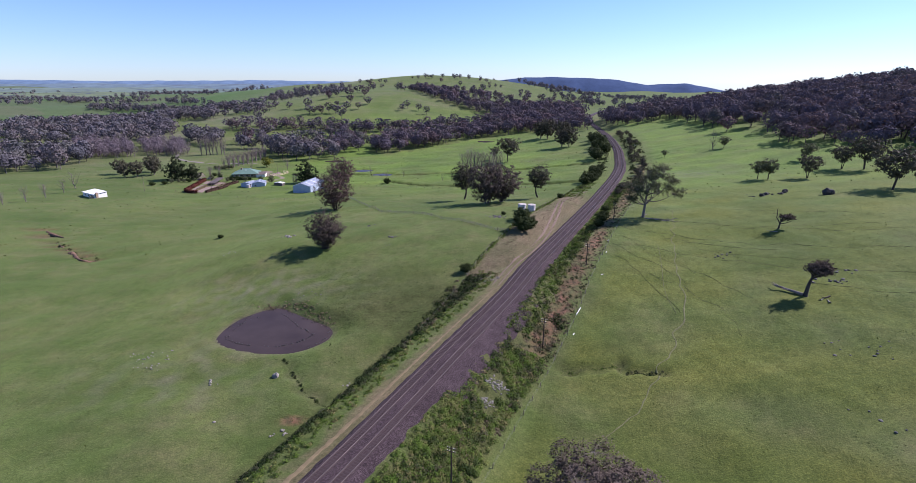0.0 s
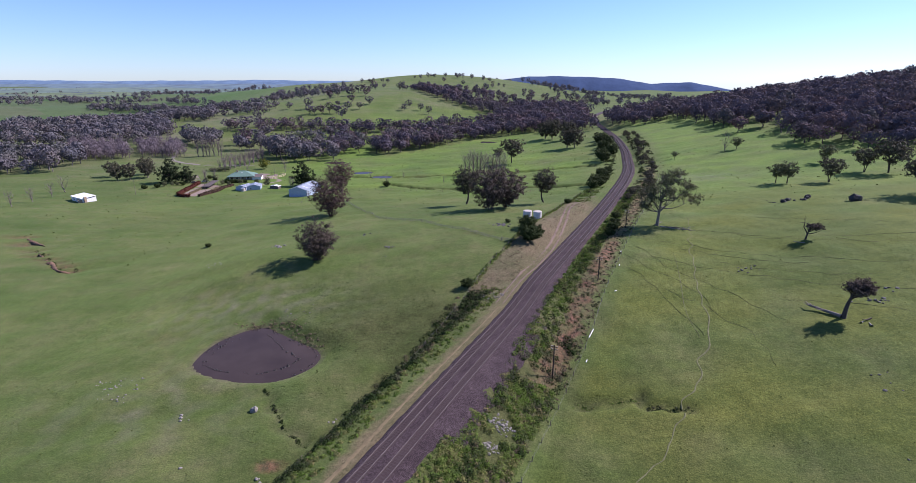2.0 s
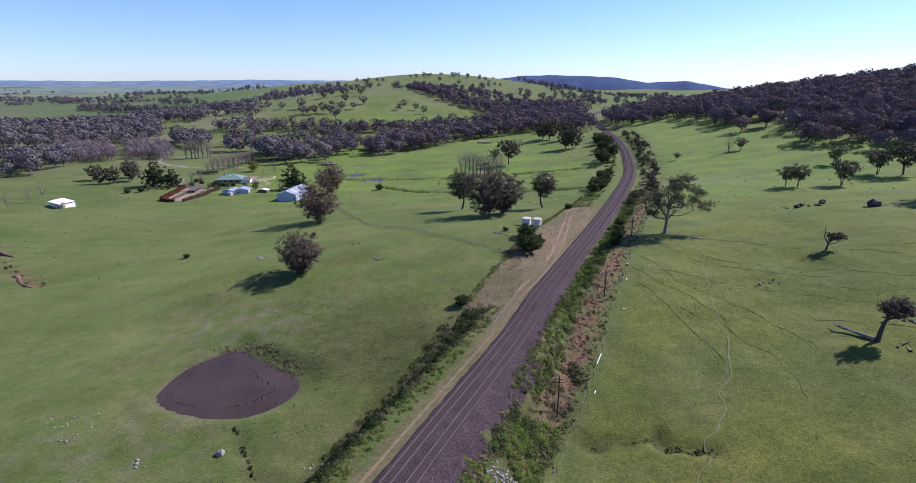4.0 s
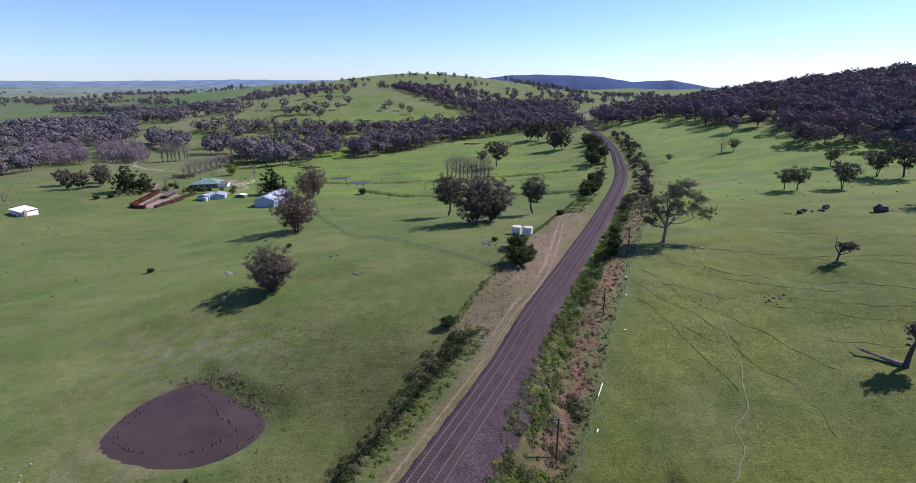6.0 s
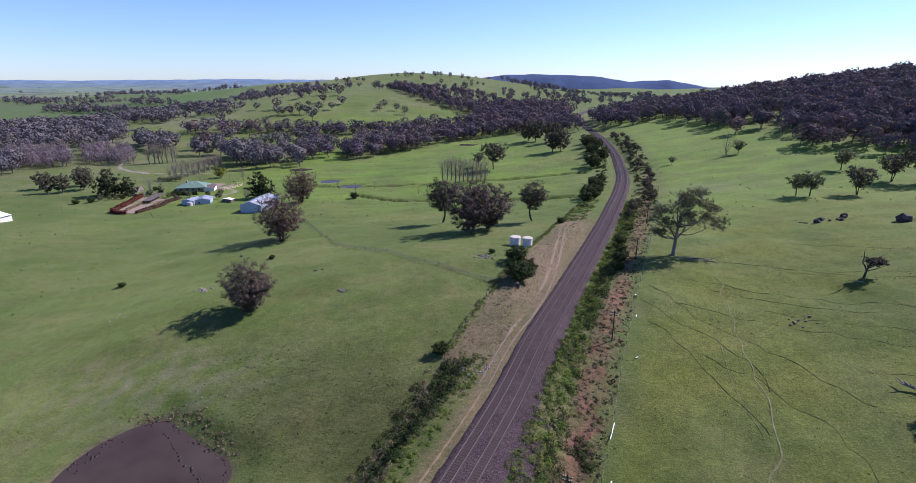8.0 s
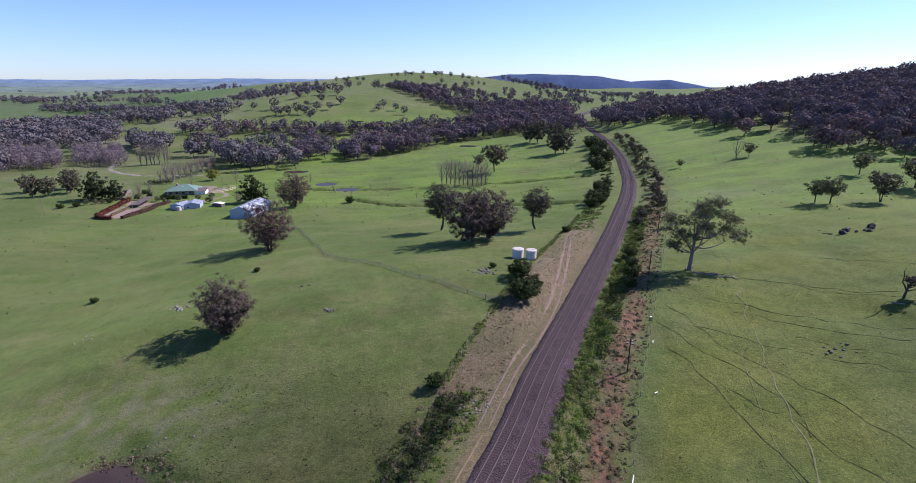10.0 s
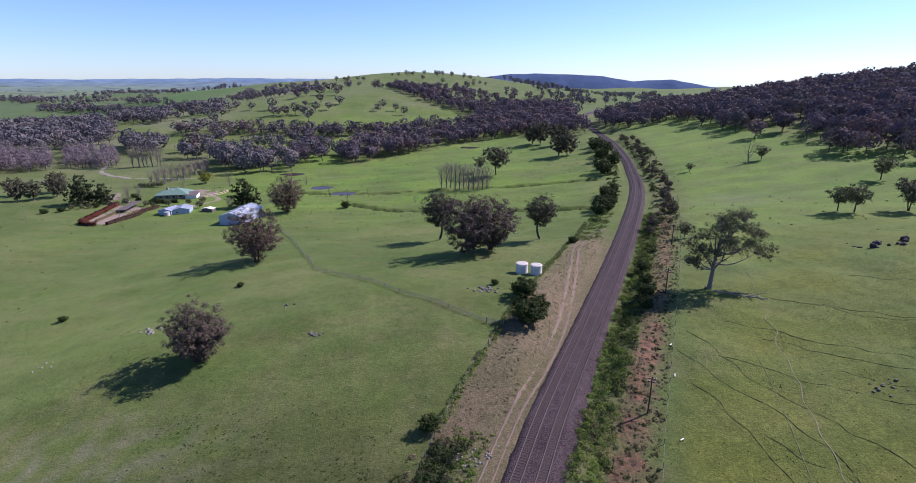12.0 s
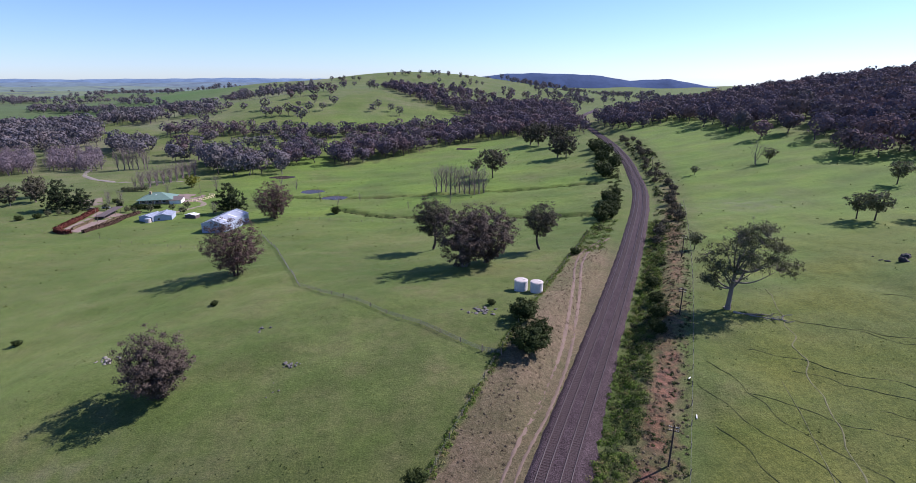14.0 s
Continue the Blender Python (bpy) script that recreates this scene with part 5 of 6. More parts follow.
# ---- ranges on the skyline, with blue haze painted in ----
def far_range(name, base_y, profile, colour, label, deep=500, belts=0.0):
    """A long wooded ridge with real depth, its haze put into colour and glow. profile: (x, height of the crest)."""
    xs = np.arange(profile[0][0], profile[-1][0], 25.0)
    crest = np.interp(xs, *zip(*profile)) + 1.6 * waves(xs, xs * 0, 260, 61) + 0.8 * waves(xs, xs * 0, 60, 62)
    s = np.linspace(0, 1, 9)
    foot = -25.0
    v = np.stack([np.repeat(xs[None], 9, 0), base_y + (s[:, None] - 0.5) * deep + 30 * waves(xs[None], s[:, None] * 400, 500, 63), foot + (crest[None] - foot) * np.sin(s * math.pi)[:, None] ** 0.8], -1)
    m, nt, b = shader(name, 1.0, 0, 0.0)
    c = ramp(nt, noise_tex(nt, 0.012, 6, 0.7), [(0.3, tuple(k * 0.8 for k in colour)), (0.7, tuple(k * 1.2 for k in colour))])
    if belts:
        tc = nt.nodes.new("ShaderNodeTexCoord")
        mp = node(nt, "ShaderNodeMapping", Scale=(0.35, 0.8, 3.0))
        n = node(nt, "ShaderNodeTexNoise", Scale=0.016, Detail=6, Roughness=0.7)
        nt.links.new(tc.outputs["Object"], mp.inputs["Vector"])
        nt.links.new(mp.outputs[0], n.inputs["Vector"])
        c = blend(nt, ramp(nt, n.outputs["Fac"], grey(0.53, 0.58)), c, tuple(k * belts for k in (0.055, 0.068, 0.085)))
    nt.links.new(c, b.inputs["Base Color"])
    # A faint glow lifts the ridge as airlight would.
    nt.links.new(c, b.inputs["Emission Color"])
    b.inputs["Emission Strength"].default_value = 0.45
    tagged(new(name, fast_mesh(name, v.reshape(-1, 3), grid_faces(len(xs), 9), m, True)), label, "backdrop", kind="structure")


# Plains and belts are coloured bluer with distance, to stand for haze.
far_range("backdrop_range", 4300, [(200, -20), (300, 58), (520, 84), (800, 87), (1033, 80), (1243, 70), (1400, 46), (1493, 30), (1620, 37), (1785, 45), (1940, 22), (2080, -8), (2250, -30)], (0.038, 0.056, 0.105), "forested range on the skyline, painted blue with haze")
far_range("backdrop_plain", 2350, [(-3000, -9), (-2500, 0), (-2000, -6), (-1600, 2), (-1250, -4), (-1000, -22), (-900, -30)], (0.088, 0.112, 0.074), "far green paddocks with tree belts, haze in their colour", 900, 1.0)
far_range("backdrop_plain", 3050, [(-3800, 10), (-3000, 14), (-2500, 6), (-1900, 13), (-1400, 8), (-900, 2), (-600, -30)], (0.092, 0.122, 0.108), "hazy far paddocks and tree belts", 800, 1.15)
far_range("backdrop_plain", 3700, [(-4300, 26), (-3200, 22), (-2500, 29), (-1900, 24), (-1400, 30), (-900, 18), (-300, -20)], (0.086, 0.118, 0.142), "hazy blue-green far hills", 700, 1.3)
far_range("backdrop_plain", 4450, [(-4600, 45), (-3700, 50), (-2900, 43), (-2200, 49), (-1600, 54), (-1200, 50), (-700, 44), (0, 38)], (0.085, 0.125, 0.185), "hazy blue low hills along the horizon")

# ---- fences, poles, tanks ----
POST = bpy.data.meshes.new("post")
_b = lathe([(0.075, -0.3), (0.075, 1.15), (0.05, 1.2)], 6)
_b.to_mesh(POST)
_b.free()
POST.materials.append(WOOD)


def fence(points, gap, label, wires=(0.35, 0.7, 1.05), group="", post_scale=1.0, wire_r=0.006, straight=False):
    if straight:
        p = np.array(points, float)
        points = np.concatenate([a + (b - a) * np.linspace(0, 1, 9)[:-1, None] for a, b in zip(p[:-1], p[1:])] + [p[-1:]])
    line = spline(points, gap)
    f = thing("fence", 0, 0, 0, label, "fence", group)
    z = ground_z(line[:, 0], line[:, 1])
    for (x, y), h in zip(line, z):
        ob = part("post", POST, f)
        ob.matrix_basis = pose(x, y, h, random.uniform(-3, 3), random.uniform(-3, 3), random.uniform(0, 360)) @ Matrix.Diagonal((post_scale, post_scale, random.uniform(0.9, 1.08), 1))
    for w in wires:
        b = Buf()
        b.tube(np.column_stack([line, z + w]), np.full(len(line), wire_r), 4)
        part("wire", b.mesh("wire", WIRE), f)
    return f


fence(beside(18.7, 55, 330, 24), 5.5, "wire railway fence with timber posts along the field", group="railway fences")
fence(beside(-17.9, 60, 290, 22), 5.5, "wire railway fence with timber posts in long grass", group="railway fences")
fence([(15.0, 188.1), (-10.3, 211.8), (-35.9, 238.4), (-60, 294.8), (-78, 328)], 6.0, "wire paddock fence running towards the sheds", wires=(0.15, 0.3, 0.45, 0.6, 0.75, 0.9, 1.05), wire_r=0.02, straight=True)
fence([(-78, 330), (-98.6, 305), (-126, 318), (-155.8, 333.6), (-197, 349.6)], 8.0, "thin wire fence below the homestead", straight=True)
fence([(-80, 366.7), (-45, 355), (-9.5, 343.6), (20, 328), (56, 308.8)], 6.0, "timber post and wire fence along the creek flat", post_scale=1.3)
fence([(4, 440), (50, 432), (100, 418)], 7.0, "wire fence across the far green paddock", post_scale=1.3)


def build_gate():
    g = thing("farm_gate", 15.2, 188.0, gz(15.2, 188), "open tubular steel farm gate in the fence corner", "gate", turn=-26)
    for z in (0.25, 0.5, 0.75, 1.0, 1.2):
        bm = bmesh.new()
        line_tube(bm, (0, 0, z), (3.6, 0, z), 0.03)
        part("rail", bm, g, mat=WIRE)
    for x in (0, 1.8, 3.6):
        bm = bmesh.new()
        line_tube(bm, (x, 0, 0.2), (x, 0, 1.25), 0.03)
        part("upright", bm, g, mat=WIRE)
    for x in (-0.25, 3.9):
        part("post", lathe([(0.13, -0.3), (0.13, 1.5), (0.1, 1.55)], 8), g, "thick grey timber strainer post", WOOD).matrix_basis = pose(x, 0, 0)


build_gate()


def build_pole(x, y, high, turn, label):
    p = thing("telegraph_pole", x, y, gz(x, y) - 0.3, label, "pole", "line of telegraph poles", turn)
    b = Buf()
    b.tube([(0, 0, 0), (0.03, 0, high * 0.5), (0, 0, high)], [0.15, 0.13, 0.10], 8)
    part("pole", b.mesh("pole", DARKWOOD, True), p)
    for k, z in enumerate((high - 0.4, high - 1.0)):
        part("crossarm", boxed(-0.75, -0.06, z - 0.06, 0.75, 0.06, z + 0.06, bevel=0.012), p, mat=DARKWOOD)
        for u in (-0.65, -0.35, 0.35, 0.65):
            part("insulator", lathe([(0.03, z + 0.06), (0.05, z + 0.12), (0.035, z + 0.2)], 8), p, mat=WHITE).matrix_basis = pose(u, 0, 0)
    return p


for x, y, h in ((-0.9, 68.5, 8.5), (20.8, 113.5, 8.2), (41.0, 156.5, 7.6), (62.3, 201.5, 7.2), (82.2, 244.5, 7.6), (104, 295, 7.6), (121.5, 343, 7.6), (139, 412.6, 8)):
    build_pole(x, y, h, -25, "dark leaning timber telegraph pole with two crossarms")


def build_tank(x, y, r, h, label):
    t = thing("water_tank", x, y, gz(x, y) - 0.1, label, "water tank", "pair of water tanks")
    part("shell", lathe([(r, 0), (r, h * 0.33), (r + 0.015, h * 0.34), (r, h * 0.36), (r, h - 0.2), (r + 0.06, h - 0.18), (r + 0.06, h)], 40), t, mat=CONCRETE)
    part("lid", lathe([(r - 0.04, h), (r - 0.1, h + 0.1), (r * 0.5, h + 0.22), (0.25, h + 0.26)], 40), t, "pinkish stained concrete lid", TANKLID)
    part("hatch", boxed(-0.35, -0.35, h + 0.16, 0.35, 0.35, h + 0.34, bevel=0.04), t, "small inspection hatch", CONCRETE).matrix_basis = pose(r * 0.4, 0, 0)
    return t


build_tank(27.9, 220.8, 1.75, 3.0, "whitish round concrete water tank on the grass")
build_tank(31.7, 218.6, 1.65, 2.9, "whitish round concrete tank with a brown stain")


def build_pipe(x, y, length, turn, r, label, name="white_pipe"):
    t = thing(name, x, y, gz(x, y) + r * 0.8, label, "pipe", turn=turn)
    b = Buf()
    b.tube([(-length / 2, 0, 0), (0, 0, 0.02), (length / 2, 0, 0)], [r, r, r], 8)
    part("tube", b.mesh("tube", WHITE, True), t)


build_pipe(33.2, 130.5, 5.0, 64, 0.09, "long white pipe lying along the fence")
build_pipe(29.6, 119.5, 1.0, 64, 0.11, "short white pipe lying in the grass")
build_pipe(44.6, 150.5, 0.8, 30, 0.11, "short white pipe lying in the grass")
build_pipe(50.2, 166.9, 1.1, 66, 0.11, "short white pipe lying in the grass")
build_pipe(53.5, 177.0, 0.8, 40, 0.11, "short white pipe lying in the grass")

# ---- the farm: sheds, house, yard ----
def opening(parent, x0, z0, x1, z1, y, out, glass=True, name="window", label=""):
    """A framed window or door on a wall that faces along y."""
    w = part(name, boxed(x0, min(y, y + out * 0.03), z0, x1, max(y, y + out * 0.03), z1), parent, label, GLASS if glass else WHITE)
    for a in ((x0 - 0.07, z0, x0, z1), (x1, z0, x1 + 0.07, z1), (x0 - 0.07, z1, x1 + 0.07, z1 + 0.08), (x0 - 0.07, z0 - 0.08, x1 + 0.07, z0)):
        part("frame", boxed(a[0], min(y, y + out * 0.07), a[1], a[2], max(y, y + out * 0.07), a[3]), w, mat=WHITE)
    return w


def ribbed_roof(length, run, rise, over, thick=0.06, gap=0.9):
    """One roof slope with raised ribs: eave at y=0, rising along y; x from 0 to length."""
    bm = bmesh.new()
    s = math.hypot(run, rise)
    m = Matrix.Rotation(math.atan2(rise, run), 4, "X")
    b2 = boxed(-over, -over, 0, length + over, s + 0.02, thick)
    n = int(length / gap)
    for k in range(n + 1):
        x = k * length / n
        box(b2, x - 0.05, -over, thick, x + 0.05, s, thick + 0.05)
    bmesh.ops.transform(b2, matrix=m, verts=b2.verts)
    bm.free()
    return b2


def gable_shed(name, x, y, z, turn, wide, long, wall, rise, label, roof_mat, wall_mat, door=None, windows=(), side_windows=(), lights=0):
    """Gable end along x at y = 0; the ridge runs along y."""
    t = thing(name, x, y, z, label, "shed", turn=turn)
    part("wall", prism([(0, -0.5), (wide, -0.5), (wide, wall), (wide / 2, wall + rise), (0, wall)], 0.15), t, mat=wall_mat)
    part("wall", prism([(0, -0.5), (wide, -0.5), (wide, wall), (wide / 2, wall + rise), (0, wall)], 0.15), t, mat=wall_mat).matrix_basis = pose(0, long - 0.15, 0)
    part("wall", boxed(0, 0.15, -0.5, 0.15, long - 0.15, wall), t, mat=wall_mat)
    part("wall", boxed(wide - 0.15, 0.15, -0.5, wide, long - 0.15, wall), t, mat=wall_mat)
    for side in (0, 1):
        r = part("roof", ribbed_roof(long, wide / 2, rise, 0.25), t, mat=roof_mat)
        r.matrix_basis = pose(0, long, wall, 0, 0, -90) if side == 0 else pose(wide, 0, wall, 0, 0, 90)
        for k in range(lights):
            v = part("skylight", boxed(1.2 + (k + 0.5) * (long / lights) - 0.5, 0.5, 0.075, 1.2 + (k + 0.5) * (long / lights) + 0.5, wide / 2 * 0.9, 0.105), r, "pale translucent roof sheet", WHITE)
            v.matrix_basis = Matrix.Rotation(math.atan2(rise, wide / 2), 4, "X")
    part("ridge_cap", boxed(wide / 2 - 0.2, -0.25, wall + rise + 0.02, wide / 2 + 0.2, long + 0.25, wall + rise + 0.12, bevel=0.03), t, mat=roof_mat)
    for x0 in (-0.32, wide + 0.2):
        part("gutter", boxed(x0, -0.2, wall - 0.14, x0 + 0.12, long + 0.2, wall - 0.02), t, mat=roof_mat)
    if door:
        d = part("door", boxed(door[0], -0.05, 0, door[1], 0, door[2]), t, "wide pale sliding door", WHITE if len(door) > 3 else wall_mat)
        part("rail", boxed(door[0] - 0.5, -0.12, door[2], door[1] + 1.0, 0, door[2] + 0.12), d, mat=roof_mat)
    for w in windows:
        opening(t, *w, 0.0, -1)
    return t


gable_shed("machinery_shed", -108.6, 336.6, -17.0, -8, 12.0, 23, 4.6, 1.9, "large zinc-roofed farm shed with pale blue walls", IRON, WALLBLUE, lights=3)
gable_shed("farm_shed", -156.6, 369.4, -19.9, -14, 8.5, 9, 2.8, 0.9, "low blue-grey farm shed beside the homestead", IRON, WALLBLUE, door=(3.2, 5.4, 2.2))
gable_shed("farm_shed", -148.0, 368.6, -19.9, 14, 8.5, 10, 3.0, 1.1, "low farm shed with a white end wall", IRON, WALLBLUE, windows=((1.5, 1.0, 2.6, 1.9),))
gable_shed("garden_shed", -134.3, 374.2, -19.7, -12, 6.3, 3.6, 2.2, 0.5, "small shed with white roof and dark opening", WHITE, SHADE_ROOF)


def rain_tank(x, y, r, h):
    t = thing("rainwater_tank", x, y, gz(x, y) - 0.1, "round corrugated rainwater tank by the shed", "water tank")
    prof = [(r + 0.03 * (k % 2), h * k / 12) for k in range(13)]
    part("shell", lathe(prof, 24), t, mat=TANKLID)
    part("lid", lathe([(r + 0.05, h), (r * 0.5, h + 0.25), (0.1, h + 0.35)], 24), t, mat=IRON)


rain_tank(-150.2, 366.2, 1.5, 2.3)


def build_far_shed():
    t = thing("stone_shed", -242.6, 329.6, -18.2, "small white flat-roofed shed with brick chimney", "shed", turn=-32)
    part("wall", boxed(0, 0, -0.5, 15, 0.2, 2.9), t, mat=WHITE)
    part("wall", boxed(0, 7.3, -0.5, 15, 7.5, 2.9), t, mat=WHITE)
    part("wall", boxed(0, 0.2, -0.5, 0.2, 7.3, 2.9), t, mat=WHITE)
    part("wall", boxed(14.8, 0.2, -0.5, 15, 7.3, 2.9), t, mat=WHITE)
    r = part("roof", ribbed_roof(15, 7.5, 0.7, 0.5), t, mat=WHITE)
    r.matrix_basis = pose(0, 0, 2.9)
    for x in (3.0, 7.0, 11.0):
        opening(t, x, 1.0, x + 1.2, 2.1, 0.0, -1)
    part("door", boxed(9.2, -0.05, -0.1, 10.2, 0.0, 2.0), t, "dark plank door", WOOD)
    part("chimney", boxed(15.0, 0.6, -0.5, 15.9, 2.0, 3.9, bevel=0.06), t, "red-brown brick chimney", BRICKS)
    part("lean_to", boxed(12.2, -1.8, -0.5, 14.0, 0.0, 1.9, bevel=0.05), t, "low brick lean-to", BRICKS)


build_far_shed()


def build_house():
    t = thing("farmhouse", -179.5, 412.0, -20.6, "low brick farmhouse with green hipped roof", "house", turn=10)
    W, D, Hh = 17.5, 12.0, 3.0
    part("wall", boxed(0, 0, -0.5, W, 0.25, Hh), t, mat=BRICKS)
    part("wall", boxed(0, D - 0.25, -0.5, W, D, Hh), t, mat=BRICKS)
    part("wall", boxed(0, 0.25, -0.5, 0.25, D - 0.25, Hh), t, mat=BRICKS)
    part("wall", boxed(W - 0.25, 0.25, -0.5, W, D - 0.25, Hh), t, "cream gable wall", WHITE)
    bm = bmesh.new()
    o, z0, z1 = 1.5, Hh - 0.1, Hh + 3.4
    v = [bm.verts.new(p) for p in ((-o, -o, z0), (W + o, -o, z0), (W + o, D + o, z0), (-o, D + o, z0), (6.5, D / 2, z1), (W - 6.5, D / 2, z1), (-o, -o, z0 - 0.15), (W + o, -o, z0 - 0.15), (W + o, D + o, z0 - 0.15), (-o, D + o, z0 - 0.15))]
    for f in ((0, 1, 5, 4), (1, 2, 5), (2, 3, 4, 5), (3, 0, 4), (6, 7, 1, 0), (7, 8, 2, 1), (8, 9, 3, 2), (9, 6, 0, 3), (9, 8, 7, 6)):
        bm.faces.new([v[i] for i in f])
    bmesh.ops.recalc_face_normals(bm, faces=bm.faces)
    roof = part("roof", bm, t, "green painted hipped metal roof", ROOFGREEN)
    part("ridge_cap", boxed(6.5, D / 2 - 0.15, z1 - 0.03, W - 6.5, D / 2 + 0.15, z1 + 0.1, bevel=0.04), roof, mat=ROOFGREEN)
    part("chimney", boxed(5.0, 4.0, 3.6, 6.0, 5.0, 7.2, bevel=0.05), roof, "pale brick chimney", BRICKS)
    part("vent", boxed(8.5, 3.4, 4.4, 9.5, 4.5, 5.4, bevel=0.05), roof, "white roof vent box", WHITE)
    for x in (1.2, 5, 9, 13):
        opening(t, x, 0.9, x + 1.8, 2.2, 0.0, -1)
    for x in (0.4, 4.5, 8.75, 13.0, 17.1):
        part("veranda_post", boxed(x - 0.08, -1.3, -0.5, x + 0.08, -1.14, Hh - 0.2), t, mat=WHITE)
    wing = thing("house_wing", -161.8, 413.0, -20.6, "low shed-roofed wing with cream wall", "house", turn=10)
    part("wall", boxed(0, 0, -0.5, 6.5, 8, 2.4), wing, mat=WHITE)
    r = part("roof", ribbed_roof(6.5, 8, 1.0, 0.4), wing, "grey-brown roof sheet", SHADE_ROOF)
    r.matrix_basis = pose(0, 0, 2.4)


build_house()


def leaf_hedge(name, points, wide, high, mat, label, seed, category="hedge", leaf=0.4, dense=26):
    rng = np.random.RandomState(seed)
    line = spline(points, 0.5)
    b = Buf()
    z = ground_z(line[:, 0], line[:, 1])
    for (x, y), g in zip(line, z):
        p = rng.uniform(-1, 1, (dense, 3))
        p /= np.abs(p).max(1)[:, None]
        p = p * (wide / 2, wide / 2, high * 0.5) * rng.uniform(0.88, 1.04, (dense, 1)) + (x, y, g + high * 0.46)
        b.leaves(p, leaf, rng)
    t = thing(name, 0, 0, 0, label, category)
    part("leaves", b.mesh("leaves", mat), t)
    w, h = wide * 0.42, high * 0.84
    part("heart", sweep("heart", line, [[(-w, -0.2), (-w, h * 0.9), (-w * 0.8, h), (w * 0.8, h), (w, h * 0.9), (w, -0.2)]] * len(line), mat, z), t, "dense clipped heart of the hedge")
    return t


def flat_patch(name, corners, mat, label, category, lift=0.07, n=8):
    """A paved patch between four corners, draped on the ground."""
    a, b, c, d = (np.array(p, float) for p in corners)
    u, v = np.meshgrid(np.linspace(0, 1, n), np.linspace(0, 1, n))
    u, v = u.ravel()[:, None], v.ravel()[:, None]
    xy = a * (1 - u) * (1 - v) + b * u * (1 - v) + c * u * v + d * (1 - u) * v
    z = ground_z(xy[:, 0], xy[:, 1]) + lift
    tagged(new(name, fast_mesh(name, np.column_stack([xy, z]), grid_faces(n, n), mat, True)), label, category, kind="structure")


# The walled yard garden: russet hedges round pale paving and a long shade roof.
leaf_hedge("hedge", [(-184.5, 346), (-186, 353), (-190, 370), (-194, 394)], 2.2, 2.2, RUST_HEDGE, "clipped russet-red hedge round the yard", 81)
leaf_hedge("hedge", [(-184.5, 346), (-181, 344.6), (-176, 344.2)], 2.0, 2.0, RUST_HEDGE, "clipped russet-red hedge at the yard's corner", 82)
leaf_hedge("hedge", [(-170, 344.5), (-168.5, 354), (-167.5, 368), (-166.5, 388)], 1.4, 1.8, foliage("brown_hedge", (0.045, 0.028, 0.022), (0.11, 0.07, 0.05)), "brown clipped hedge along the yard", 83)
leaf_hedge("hedge", [(-178, 401), (-170, 401), (-162, 401.5)], 2.2, 2.4, SHRUB, "dark green hedge in front of the house", 84)
for k in (1, 4):
    leaf_hedge("garden_bed", [(-181.5 + 2.2 * k, 349 + k), (-184 + 2.9 * k, 366), (-188 + 3.9 * k, 387 - k)], 1.3, 0.9 + 0.3 * (k % 2), (RUST_HEDGE, STRAW, SHRUB)[k % 3], "low row of brown garden plants in the yard", 85 + k, "garden bed", 0.35, 12)
flat_patch("yard_paving", [(-183, 347), (-171, 346), (-168.5, 386), (-192, 392)], PAVING, "pale pinkish yard paving", "paving")
flat_patch("garden_paving", [(-158, 415), (-146, 420), (-152, 442), (-172, 446)], PAVING, "pale paved terrace behind the house", "paving")


flat_patch("riding_arena", [(-221.4, 423.5), (-208.5, 404), (-202.3, 413), (-215, 432.7)], plain("arena_sand", (0.17, 0.14, 0.10), 0.95, 0, 0.5, 0.2), "bare tan riding arena beside the yard", "arena")
fence([(-221.4, 423.5), (-208.5, 404), (-202.3, 413), (-215, 432.7), (-221.4, 423.5)], 4.0, "thin pale fence round the arena", straight=True)
stand("far_small", [(-212, 380, 0.42), (-209, 384, 0.4), (-206, 386, 0.36)], "grey-green rounded garden bush on the lawn", "bush", name="garden_bush", group="grey garden bushes")
stand("bush", [(-176, 400, 0.5), (-172, 399, 0.55), (-167, 399, 0.5), (-197, 417, 0.55), (-187, 404, 0.5)], "dense dark garden bush by the house", "bush", name="garden_bush")


def build_pergola():
    t = thing("shade_structure", -181.5, 371.5, gz(-182, 384) - 0.1, "long low grey shade roof over the yard", "shelter", turn=8)
    part("roof", boxed(0, 0, 2.3, 5.0, 24, 2.45, bevel=0.03), t, mat=SHADE_ROOF)
    for k in range(4):
        for x in (0.3, 4.7):
            part("post", boxed(x - 0.08, 0.5 + 6.5 * k, -0.3, x + 0.08, 0.66 + 6.5 * k, 2.3), t, mat=WOOD)
    for k in range(12):
        part("batten", boxed(-0.3, 1.0 + 1.9 * k, 2.45, 5.3, 1.12 + 1.9 * k, 2.53), t, mat=WOOD)


build_pergola()


def light_pole(x, y, high):
    t = thing("yard_pole", x, y, gz(x, y) - 0.2, "tall thin pale pole beside the yard", "pole", "yard poles")
    part("pole", lathe([(0.13, 0), (0.11, high * 0.5), (0.08, high)], 8), t, mat=WOOD)
    part("crossarm", boxed(-0.7, -0.05, high - 0.6, 0.7, 0.05, high - 0.48), t, mat=WOOD)


light_pole(-176.1, 365.5, 9.0)
light_pole(-213.7, 348.2, 10.0)
light_pole(-152.4, 435.7, 9.0)
